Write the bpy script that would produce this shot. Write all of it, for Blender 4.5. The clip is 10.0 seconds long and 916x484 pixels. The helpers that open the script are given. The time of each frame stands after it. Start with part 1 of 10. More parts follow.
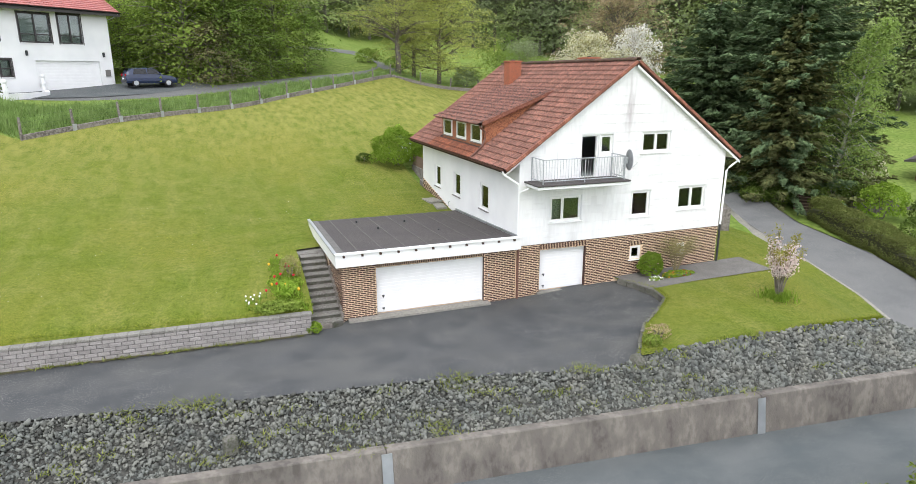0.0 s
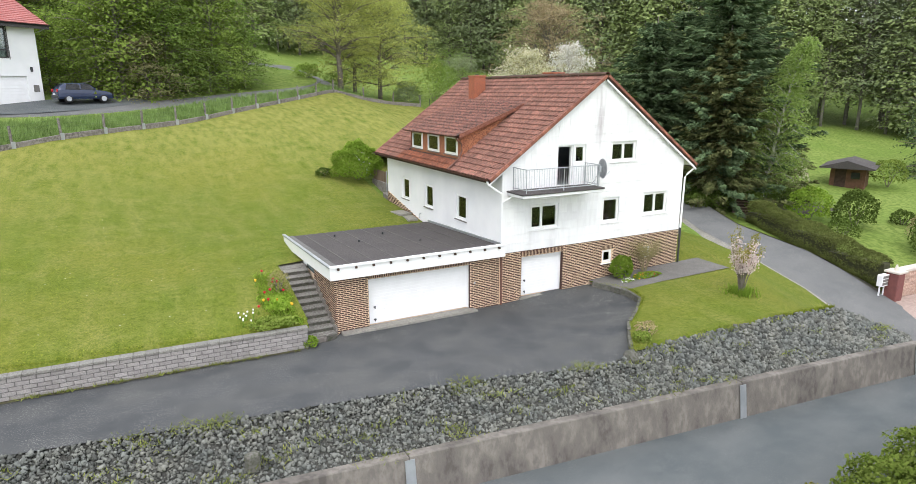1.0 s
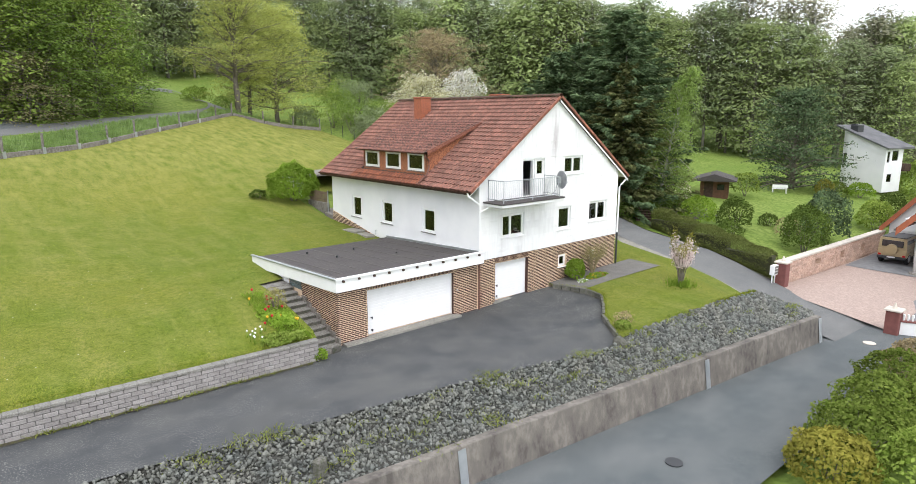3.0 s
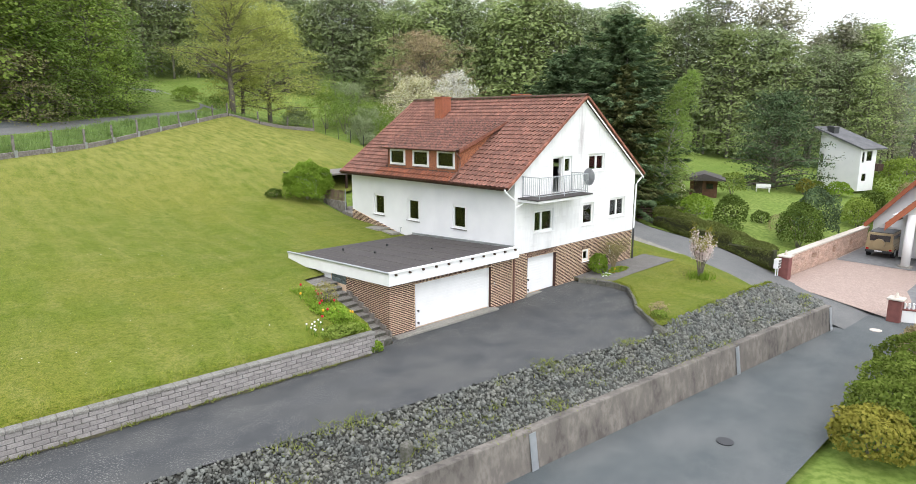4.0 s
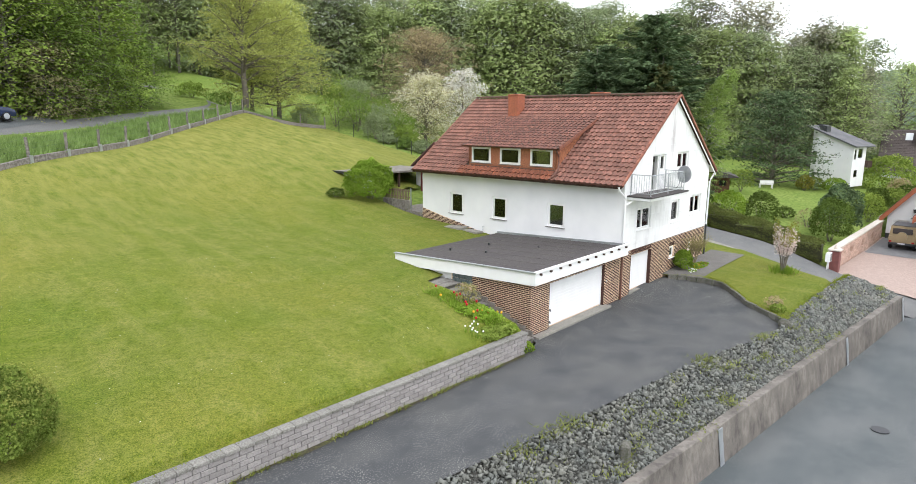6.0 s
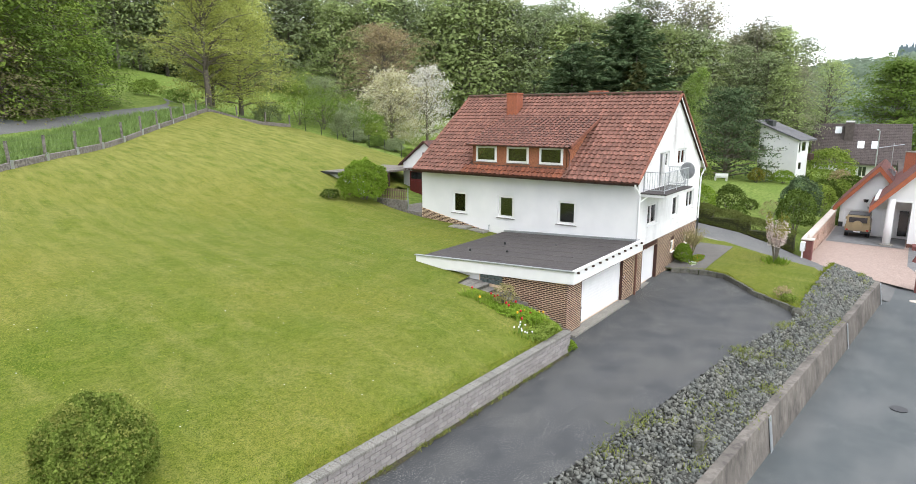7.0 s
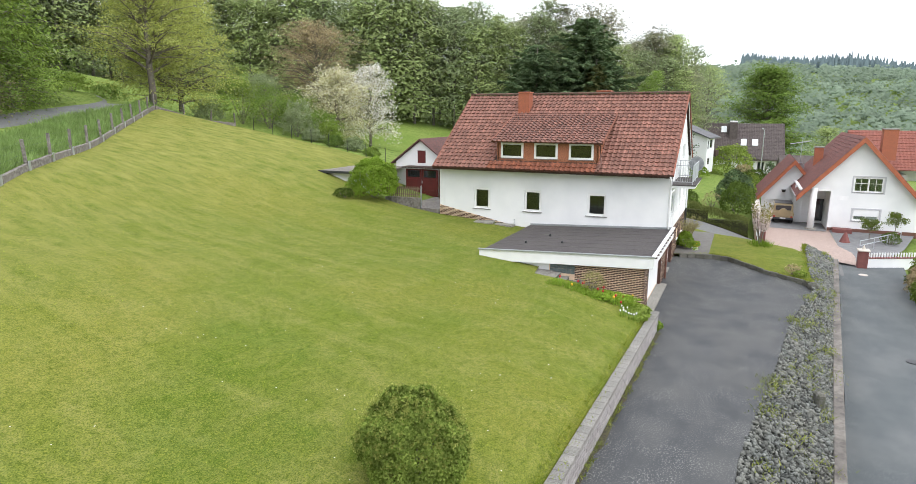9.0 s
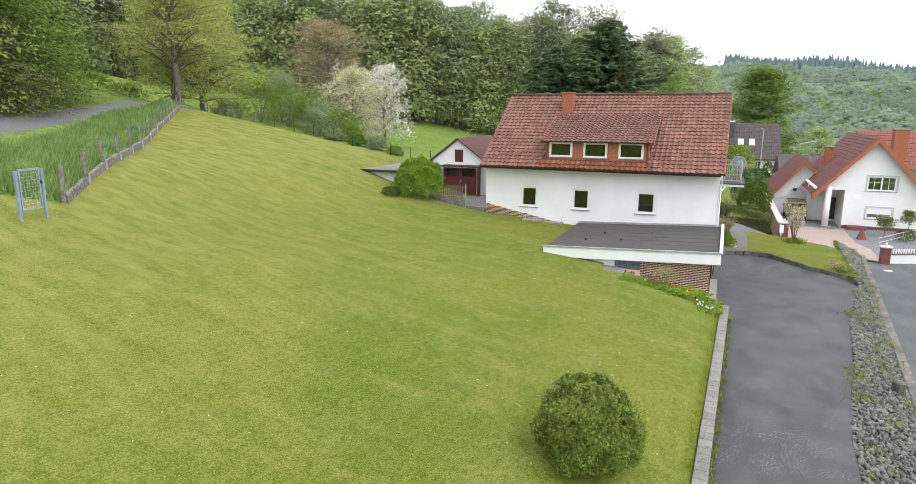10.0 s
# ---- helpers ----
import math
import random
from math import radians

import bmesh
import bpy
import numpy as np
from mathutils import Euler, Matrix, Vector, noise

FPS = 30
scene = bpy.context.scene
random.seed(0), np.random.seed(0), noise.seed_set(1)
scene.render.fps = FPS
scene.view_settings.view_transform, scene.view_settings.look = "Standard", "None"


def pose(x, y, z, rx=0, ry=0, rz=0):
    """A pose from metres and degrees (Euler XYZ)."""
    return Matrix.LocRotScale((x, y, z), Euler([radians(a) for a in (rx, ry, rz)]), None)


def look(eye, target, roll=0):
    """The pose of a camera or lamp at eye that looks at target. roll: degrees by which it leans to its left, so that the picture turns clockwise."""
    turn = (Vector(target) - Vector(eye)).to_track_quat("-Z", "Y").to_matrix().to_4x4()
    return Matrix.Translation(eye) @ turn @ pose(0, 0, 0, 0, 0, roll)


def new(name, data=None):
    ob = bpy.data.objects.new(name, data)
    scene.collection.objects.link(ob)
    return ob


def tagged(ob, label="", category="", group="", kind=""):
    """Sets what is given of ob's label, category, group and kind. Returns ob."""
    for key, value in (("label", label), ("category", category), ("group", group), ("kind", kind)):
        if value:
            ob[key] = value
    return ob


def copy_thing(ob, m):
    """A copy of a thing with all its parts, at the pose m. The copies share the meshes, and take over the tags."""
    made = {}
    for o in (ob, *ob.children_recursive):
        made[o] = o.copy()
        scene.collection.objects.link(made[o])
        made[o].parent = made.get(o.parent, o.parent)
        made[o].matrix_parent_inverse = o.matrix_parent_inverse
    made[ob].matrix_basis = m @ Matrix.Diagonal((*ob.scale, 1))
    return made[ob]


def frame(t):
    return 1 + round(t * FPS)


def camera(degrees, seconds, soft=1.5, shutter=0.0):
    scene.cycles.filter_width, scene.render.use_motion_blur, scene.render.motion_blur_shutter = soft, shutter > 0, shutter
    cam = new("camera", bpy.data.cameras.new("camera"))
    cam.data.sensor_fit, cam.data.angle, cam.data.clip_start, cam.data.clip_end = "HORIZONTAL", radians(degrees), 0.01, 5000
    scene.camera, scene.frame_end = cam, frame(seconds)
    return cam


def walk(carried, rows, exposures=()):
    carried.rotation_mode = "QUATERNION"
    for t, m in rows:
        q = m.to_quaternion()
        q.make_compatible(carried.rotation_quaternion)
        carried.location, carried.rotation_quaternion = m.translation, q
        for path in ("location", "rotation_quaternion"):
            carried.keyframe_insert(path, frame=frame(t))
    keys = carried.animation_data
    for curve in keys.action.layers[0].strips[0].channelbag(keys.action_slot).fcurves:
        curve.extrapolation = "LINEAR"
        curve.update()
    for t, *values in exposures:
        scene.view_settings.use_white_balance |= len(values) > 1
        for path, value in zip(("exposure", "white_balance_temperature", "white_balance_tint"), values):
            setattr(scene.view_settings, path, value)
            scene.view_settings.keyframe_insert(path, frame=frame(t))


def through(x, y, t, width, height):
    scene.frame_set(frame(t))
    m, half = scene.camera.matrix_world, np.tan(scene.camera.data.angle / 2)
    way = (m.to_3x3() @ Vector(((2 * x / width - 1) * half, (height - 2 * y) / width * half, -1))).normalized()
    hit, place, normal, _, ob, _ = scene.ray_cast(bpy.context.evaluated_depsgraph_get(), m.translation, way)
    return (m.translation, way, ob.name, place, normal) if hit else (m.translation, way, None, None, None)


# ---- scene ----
cam = camera(72.4, 10.0, soft=0.8)
PATH = [
    (0, (-11.629, -23.993, 9.755), (-10.962, -22.18, 9.236), -0.1),
    (0.5, (-12.995, -23.765, 9.705), (-12.22, -21.995, 9.189), -0.2),
    (1, (-14.374, -23.498, 9.691), (-13.481, -21.773, 9.217), -0.2),
    (1.5, (-15.771, -23.214, 9.663), (-14.772, -21.534, 9.237), -0.1),
    (2, (-17.134, -22.779, 9.57), (-16.028, -21.161, 9.171), 0.0),
    (2.5, (-18.465, -22.339, 9.462), (-17.266, -20.789, 9.066), -0.1),
    (4, (-22.994, -20.175, 9.114), (-21.642, -18.753, 8.728), 0.0),
    (4.5, (-24.379, -18.964, 9.134), (-23.017, -17.552, 8.746), 0.1),
    (5, (-25.715, -17.594, 9.107), (-24.338, -16.197, 8.72), -0.0),
    (5.5, (-27.061, -15.921, 9.03), (-25.644, -14.563, 8.643), 0.2),
    (7, (-30.696, -10.965, 9.293), (-29.108, -9.818, 8.887), -0.1),
    (7.5, (-32.06, -9.094, 9.179), (-30.396, -8.061, 8.775), -0.0),
    (8, (-33.371, -7.326, 9.171), (-31.659, -6.375, 8.767), 0.1),
    (8.5, (-34.686, -5.565, 9.16), (-32.939, -4.68, 8.756), 0.1),
    (9, (-35.855, -3.702, 9.121), (-34.074, -2.886, 8.717), 0.1),
    (9.5, (-37.088, -1.987, 9.067), (-35.294, -1.2, 8.666), 0.1),
    (10, (-38.135, -0.207, 9.16), (-36.333, 0.558, 8.753), 0.3),
]
walk(cam, [(t, look(eye, target, roll)) for t, eye, target, roll in PATH])

# ---- world and sun: bright overcast ----
world = bpy.data.worlds.new("sky")
scene.world = world
world.use_nodes = True
wt = world.node_tree
wt.nodes.clear()
w_out = wt.nodes.new("ShaderNodeOutputWorld")
w_bg = wt.nodes.new("ShaderNodeBackground")
w_sky = wt.nodes.new("ShaderNodeTexSky")
w_sky.sky_type = "NISHITA"
w_sky.sun_disc = False
w_sky.sun_elevation = radians(52)
w_sky.sun_rotation = radians(200)
w_sky.air_density, w_sky.dust_density, w_sky.ozone_density = 1.0, 4.0, 1.0
w_hsv = wt.nodes.new("ShaderNodeHueSaturation")
w_hsv.inputs["Saturation"].default_value = 0.16
w_mix = wt.nodes.new("ShaderNodeMix")
w_mix.data_type = "RGBA"
w_mix.inputs[0].default_value = 0.72
w_mix.inputs[7].default_value = (16.3, 16.9, 18.5, 1)
wt.links.new(w_sky.outputs[0], w_hsv.inputs["Color"])
wt.links.new(w_hsv.outputs[0], w_mix.inputs[6])
wt.links.new(w_mix.outputs[2], w_bg.inputs["Color"])
w_bg.inputs["Strength"].default_value = 0.15
wt.links.new(w_bg.outputs[0], w_out.inputs["Surface"])
sun_data = bpy.data.lights.new("sun", "SUN")
sun_data.energy, sun_data.angle, sun_data.color = 1.1, radians(25), (1.0, 0.96, 0.9)
sun = new("sun", sun_data)
sun.matrix_world = look((-30, -40, 60), (0, 0, 0))


# ---- materials ----
def mat(name, base, rough=0.8, second=None, scale=2.0, fine=None, fine_scale=40.0, bump=0.2, bump_scale=60.0,
        metal=0.0, spec=0.4, rand=0.0, island=False, detail=6.0, contrast=(0.35, 0.65), stretch=None):
    """Base and second colour blended by broad noise, fine darkening by small noise, a bump, and random variation by object or island."""
    m = bpy.data.materials.new(name)
    m.use_nodes = True
    nt = m.node_tree
    b = nt.nodes["Principled BSDF"]
    b.inputs["Roughness"].default_value = rough
    b.inputs["Metallic"].default_value = metal
    b.inputs["Specular IOR Level"].default_value = spec
    geo = nt.nodes.new("ShaderNodeNewGeometry")
    vec = geo.outputs["Position"]
    if stretch:
        mp = nt.nodes.new("ShaderNodeMapping")
        mp.inputs["Scale"].default_value = stretch
        nt.links.new(vec, mp.inputs["Vector"])
        vec = mp.outputs["Vector"]

    def noise_node(s, d=detail):
        n = nt.nodes.new("ShaderNodeTexNoise")
        n.inputs["Scale"].default_value = s
        n.inputs["Detail"].default_value = d
        nt.links.new(vec, n.inputs["Vector"])
        return n.outputs["Fac"]

    def ramp(fac, lo, hi):
        r = nt.nodes.new("ShaderNodeMapRange")
        r.inputs[1].default_value, r.inputs[2].default_value = lo, hi
        nt.links.new(fac, r.inputs[0])
        return r.outputs[0]

    def mixed(fac, a, c, kind="MIX"):
        x = nt.nodes.new("ShaderNodeMix")
        x.data_type, x.blend_type = "RGBA", kind
        for sock, v in ((x.inputs[0], fac), (x.inputs[6], a), (x.inputs[7], c)):
            if isinstance(v, (int, float)):
                sock.default_value = v
            elif isinstance(v, tuple):
                sock.default_value = (*v, 1)
            else:
                nt.links.new(v, sock)
        return x.outputs[2]

    col = base
    if second:
        col = mixed(ramp(noise_node(scale), *contrast), base, second)
    if fine:
        col = mixed(ramp(noise_node(fine_scale, 3.0), 0.42, 0.62), col, fine)
    if rand:
        if island:
            src = geo.outputs["Random Per Island"]
        else:
            oi = nt.nodes.new("ShaderNodeObjectInfo")
            src = oi.outputs["Random"]
        r = nt.nodes.new("ShaderNodeMapRange")
        r.inputs[3].default_value, r.inputs[4].default_value = 1 - rand, 1 + rand
        nt.links.new(src, r.inputs[0])
        cc = nt.nodes.new("ShaderNodeCombineColor")
        for i in range(3):
            nt.links.new(r.outputs[0], cc.inputs[i])
        col = mixed(1.0, col, cc.outputs[0], "MULTIPLY")
    if isinstance(col, tuple):
        b.inputs["Base Color"].default_value = (*col, 1)
    else:
        nt.links.new(col, b.inputs["Base Color"])
    if bump:
        bp = nt.nodes.new("ShaderNodeBump")
        bp.inputs["Strength"].default_value = bump
        bp.inputs["Distance"].default_value = 0.03
        nt.links.new(noise_node(bump_scale, 4.0), bp.inputs["Height"])
        nt.links.new(bp.outputs[0], b.inputs["Normal"])
    return m


def leaf_mat(name, a, c, rand=0.35, through=0.35, clump=0.22, clump_scale=0.8):
    """Leaves: two greens varied per leaf and from clump to clump, with light passing through."""
    m = bpy.data.materials.new(name)
    m.use_nodes = True
    nt = m.node_tree
    nt.nodes.clear()
    out = nt.nodes.new("ShaderNodeOutputMaterial")
    geo = nt.nodes.new("ShaderNodeNewGeometry")
    oi = nt.nodes.new("ShaderNodeObjectInfo")
    mx = nt.nodes.new("ShaderNodeMix")
    mx.data_type = "RGBA"
    mx.inputs[6].default_value, mx.inputs[7].default_value = (*a, 1), (*c, 1)
    nt.links.new(geo.outputs["Random Per Island"], mx.inputs[0])
    r = nt.nodes.new("ShaderNodeMapRange")
    r.inputs[3].default_value, r.inputs[4].default_value = 1 - rand, 1 + rand
    nt.links.new(oi.outputs["Random"], r.inputs[0])
    hs = nt.nodes.new("ShaderNodeHueSaturation")
    n = nt.nodes.new("ShaderNodeTexNoise")
    n.inputs["Scale"].default_value, n.inputs["Detail"].default_value = clump_scale, 3.0
    nt.links.new(geo.outputs["Position"], n.inputs["Vector"])
    cr = nt.nodes.new("ShaderNodeMapRange")
    cr.inputs[1].default_value, cr.inputs[2].default_value = 0.32, 0.68
    cr.inputs[3].default_value, cr.inputs[4].default_value = 1 - clump, 1 + clump
    nt.links.new(n.outputs["Fac"], cr.inputs[0])
    k = nt.nodes.new("ShaderNodeMath")
    k.operation = "MULTIPLY"
    nt.links.new(r.outputs[0], k.inputs[0])
    nt.links.new(cr.outputs[0], k.inputs[1])
    nt.links.new(k.outputs[0], hs.inputs["Value"])
    nt.links.new(mx.outputs[2], hs.inputs["Color"])
    d = nt.nodes.new("ShaderNodeBsdfDiffuse")
    t = nt.nodes.new("ShaderNodeBsdfTranslucent")
    ms = nt.nodes.new("ShaderNodeMixShader")
    ms.inputs[0].default_value = through
    nt.links.new(hs.outputs[0], d.inputs["Color"])
    nt.links.new(hs.outputs[0], t.inputs["Color"])
    nt.links.new(d.outputs[0], ms.inputs[1])
    nt.links.new(t.outputs[0], ms.inputs[2])
    nt.links.new(ms.outputs[0], out.inputs["Surface"])
    return m


def glass_mat(name, tint=(0.75, 0.8, 0.78)):
    m = bpy.data.materials.new(name)
    m.use_nodes = True
    nt = m.node_tree
    nt.nodes.clear()
    out = nt.nodes.new("ShaderNodeOutputMaterial")
    fr = nt.nodes.new("ShaderNodeFresnel")
    fr.inputs["IOR"].default_value = 1.75
    tr = nt.nodes.new("ShaderNodeBsdfTransparent")
    tr.inputs["Color"].default_value = (*tint, 1)
    gl = nt.nodes.new("ShaderNodeBsdfGlossy")
    gl.inputs["Roughness"].default_value = 0.02
    ms = nt.nodes.new("ShaderNodeMixShader")
    nt.links.new(fr.outputs[0], ms.inputs[0])
    nt.links.new(tr.outputs[0], ms.inputs[1])
    nt.links.new(gl.outputs[0], ms.inputs[2])
    nt.links.new(ms.outputs[0], out.inputs["Surface"])
    return m


def lawn_mat(name):
    """Mown grass: broad dry and lush patches, mowing streaks across the slope, fine tufts."""
    m = bpy.data.materials.new(name)
    m.use_nodes = True
    nt = m.node_tree
    b = nt.nodes["Principled BSDF"]
    b.inputs["Roughness"].default_value = 0.95
    b.inputs["Specular IOR Level"].default_value = 0.1
    geo = nt.nodes.new("ShaderNodeNewGeometry")

    def field(scale, stretch, lo, hi, detail=5.0, turn=0.0):
        mp = nt.nodes.new("ShaderNodeMapping")
        mp.inputs["Scale"].default_value = stretch
        mp.inputs["Rotation"].default_value = (0, 0, turn)
        n = nt.nodes.new("ShaderNodeTexNoise")
        n.inputs["Scale"].default_value, n.inputs["Detail"].default_value = scale, detail
        r = nt.nodes.new("ShaderNodeMapRange")
        r.inputs[1].default_value, r.inputs[2].default_value = lo, hi
        nt.links.new(geo.outputs["Position"], mp.inputs["Vector"])
        nt.links.new(mp.outputs[0], n.inputs["Vector"])
        nt.links.new(n.outputs["Fac"], r.inputs[0])
        return r.outputs[0], n.outputs["Fac"]

    def blend(fac, a, c, most=1.0):
        k = nt.nodes.new("ShaderNodeMath")
        k.operation = "MULTIPLY"
        k.inputs[1].default_value = most
        nt.links.new(fac, k.inputs[0])
        x = nt.nodes.new("ShaderNodeMix")
        x.data_type = "RGBA"
        nt.links.new(k.outputs[0], x.inputs[0])
        for s, v in ((x.inputs[6], a), (x.inputs[7], c)):
            if isinstance(v, tuple):
                s.default_value = (*v, 1)
            else:
                nt.links.new(v, s)
        return x.outputs[2]
    col = blend(field(0.22, (1, 1, 1), 0.36, 0.64)[0], (0.094, 0.138, 0.015), (0.128, 0.16, 0.02))
    col = blend(field(0.5, (0.6, 1.5, 1), 0.42, 0.66, 6.0, 0.5)[0], col, (0.21, 0.2, 0.06), 0.4)
    col = blend(field(0.7, (1.8, 0.3, 1), 0.47, 0.68, 7.0, 0.18)[0], col, (0.25, 0.24, 0.075), 0.55)
    col = blend(field(0.6, (1.8, 0.35, 1), 0.5, 0.68, 7.0, -0.25)[0], col, (0.1, 0.15, 0.025), 0.5)
    col = blend(field(0.12, (1, 1, 1), 0.5, 0.66, 3.0)[0], col, (0.22, 0.2, 0.04), 0.5)
    col = blend(field(0.9, (1, 1, 1), 0.52, 0.68, 6.0)[0], col, (0.26, 0.245, 0.08), 0.45)
    col = blend(field(3.0, (0.5, 1.6, 1), 0.5, 0.7, 5.0, 0.4)[0], col, (0.21, 0.215, 0.05), 0.6)
    col = blend(field(6.0, (1, 1, 1), 0.46, 0.66, 4.0)[0], col, (0.062, 0.1, 0.008), 0.55)
    col = blend(field(18.0, (1, 1, 1), 0.52, 0.66, 3.0)[0], col, (0.05, 0.085, 0.007), 0.5)
    col = blend(field(14.0, (1, 1, 1), 0.55, 0.68, 3.0)[0], col, (0.205, 0.22, 0.032), 0.5)
    col = blend(field(30.0, (1, 1, 1), 0.46, 0.6, 2.0)[0], col, (0.042, 0.072, 0.006), 0.6)
    col = blend(field(24.0, (1, 1.3, 1), 0.54, 0.64, 2.0, 0.6)[0], col, (0.24, 0.255, 0.045), 0.55)
    # a pale dry yellow is mixed in more with height, in patches
    sep = nt.nodes.new("ShaderNodeSeparateXYZ")
    nt.links.new(geo.outputs["Position"], sep.inputs[0])
    up_r = nt.nodes.new("ShaderNodeMapRange")
    up_r.inputs[1].default_value, up_r.inputs[2].default_value = 2.4, 6.5
    nt.links.new(sep.outputs[2], up_r.inputs[0])
    dry = nt.nodes.new("ShaderNodeMath")
    dry.operation = "MULTIPLY"
    nt.links.new(up_r.outputs[0], dry.inputs[0])
    nt.links.new(field(1.4, (1.5, 0.5, 1), 0.3, 0.68, 6.0, 0.15)[0], dry.inputs[1])
    col = blend(dry.outputs[0], col, (0.29, 0.275, 0.08), 0.65)
    nt.links.new(col, b.inputs["Base Color"])
    bp = nt.nodes.new("ShaderNodeBump")
    bp.inputs["Strength"].default_value, bp.inputs["Distance"].default_value = 0.5, 0.04
    nt.links.new(field(30.0, (1, 1, 1), 0, 1, 3.0)[1], bp.inputs["Height"])
    nt.links.new(bp.outputs[0], b.inputs["Normal"])
    return m




def asphalt_mat(name, a, c, chip):
    """Asphalt: broad worn and dark patches, stains drawn out along the drive, pale chippings that show in the worn parts."""
    m = bpy.data.materials.new(name)
    m.use_nodes = True
    nt = m.node_tree
    b = nt.nodes["Principled BSDF"]
    b.inputs["Roughness"].default_value, b.inputs["Specular IOR Level"].default_value = 0.8, 0.35
    geo = nt.nodes.new("ShaderNodeNewGeometry")

    def field(scale, lo, hi, detail=5.0, stretch=(1, 1, 1)):
        mp = nt.nodes.new("ShaderNodeMapping")
        mp.inputs["Scale"].default_value = stretch
        n = nt.nodes.new("ShaderNodeTexNoise")
        n.inputs["Scale"].default_value, n.inputs["Detail"].default_value = scale, detail
        r = nt.nodes.new("ShaderNodeMapRange")
        r.inputs[1].default_value, r.inputs[2].default_value = lo, hi
        nt.links.new(geo.outputs["Position"], mp.inputs["Vector"])
        nt.links.new(mp.outputs[0], n.inputs["Vector"])
        nt.links.new(n.outputs["Fac"], r.inputs[0])
        return r.outputs[0]

    def times(p, q):
        k = nt.nodes.new("ShaderNodeMath")
        k.operation = "MULTIPLY"
        for s, v in zip(k.inputs, (p, q)):
            if isinstance(v, float):
                s.default_value = v
            else:
                nt.links.new(v, s)
        return k.outputs[0]

    def blend(fac, p, q):
        x = nt.nodes.new("ShaderNodeMix")
        x.data_type = "RGBA"
        nt.links.new(fac, x.inputs[0])
        for s, v in ((x.inputs[6], p), (x.inputs[7], q)):
            if isinstance(v, tuple):
                s.default_value = (*v, 1)
            else:
                nt.links.new(v, s)
        return x.outputs[2]
    worn = field(0.45, 0.4, 0.66, 7.0, (0.7, 1.4, 1))
    col = blend(worn, a, c)
    col = blend(times(field(0.16, 0.52, 0.62, 6.0, (0.4, 1.6, 1)), 0.2), col, tuple(v * 0.7 for v in a))
    col = blend(times(field(2.2, 0.5, 0.72, 6.0), 0.3), col, tuple(v * 1.1 for v in c))
    speck = times(field(22.0, 0.56, 0.62, 2.0), field(0.9, 0.36, 0.6, 6.0))
    col = blend(times(speck, 0.8), col, chip)
    col = blend(times(field(60.0, 0.5, 0.7, 2.0), 0.5), col, tuple(v * 0.65 for v in a))
    nt.links.new(col, b.inputs["Base Color"])
    bp = nt.nodes.new("ShaderNodeBump")
    bp.inputs["Strength"].default_value, bp.inputs["Distance"].default_value = 0.4, 0.02
    nt.links.new(field(70.0, 0.0, 1.0, 3.0), bp.inputs["Height"])
    nt.links.new(bp.outputs[0], b.inputs["Normal"])
    return m


M_LAWN = lawn_mat("mown_grass")
M_MEADOW = mat("meadow_grass", (0.15, 0.22, 0.045), 0.95, (0.2, 0.255, 0.065), 0.25, (0.115, 0.17, 0.032), 3.0, 0.6, 12, spec=0.1)
M_ASPHALT = asphalt_mat("worn_asphalt", (0.054, 0.057, 0.06), (0.08, 0.081, 0.079), (0.25, 0.245, 0.23))
M_LANE = asphalt_mat("lane_asphalt", (0.125, 0.127, 0.125), (0.16, 0.16, 0.155), (0.22, 0.22, 0.21))
M_ROAD = asphalt_mat("road_asphalt", (0.083, 0.095, 0.098), (0.122, 0.13, 0.13), (0.19, 0.19, 0.185))
# grit under the stones, darkened to paint shade into the gaps between them
M_GAP_SHADE = mat("gap_shade_grit", (0.05, 0.05, 0.044), 0.95, (0.035, 0.035, 0.03), 3.0, (0.075, 0.073, 0.065), 22, 0.8, 20)
M_STONE = mat("basalt_stone", (0.115, 0.122, 0.112), 0.9, (0.15, 0.15, 0.13), 1.2, None, 18, 0.0, 50, rand=0.6, island=True)
M_SOIL = mat("dark_soil", (0.05, 0.045, 0.035), 0.95, (0.08, 0.075, 0.05), 2.0, None, bump=0.6, bump_scale=20)
M_CONCRETE = mat("weathered_concrete", (0.185, 0.165, 0.145), 0.9, (0.1, 0.088, 0.078), 0.9, (0.24, 0.22, 0.195), 7, 0.35, 30, contrast=(0.35, 0.7))
M_STREAK = mat("stained_concrete", (0.21, 0.19, 0.165), 0.92, (0.095, 0.085, 0.075), 1.1, (0.145, 0.13, 0.115), 5, 0.6, 22, contrast=(0.42, 0.6), stretch=(1.0, 1.0, 0.55), detail=12.0)
M_CONC_LIGHT = mat("pale_concrete", (0.33, 0.31, 0.27), 0.9, (0.24, 0.23, 0.2), 1.2, (0.2, 0.19, 0.17), 12, 0.3, 40)
M_CAP = mat("mossy_cap_block", (0.2, 0.19, 0.172), 0.92, (0.14, 0.135, 0.115), 2.0, (0.26, 0.25, 0.23), 22, 0.4, 60, rand=0.12)
M_BLOCK = mat("concrete_block", (0.34, 0.318, 0.305), 0.9, (0.28, 0.26, 0.25), 3.0, (0.25, 0.232, 0.222), 25, 0.4, 70, rand=0.14)
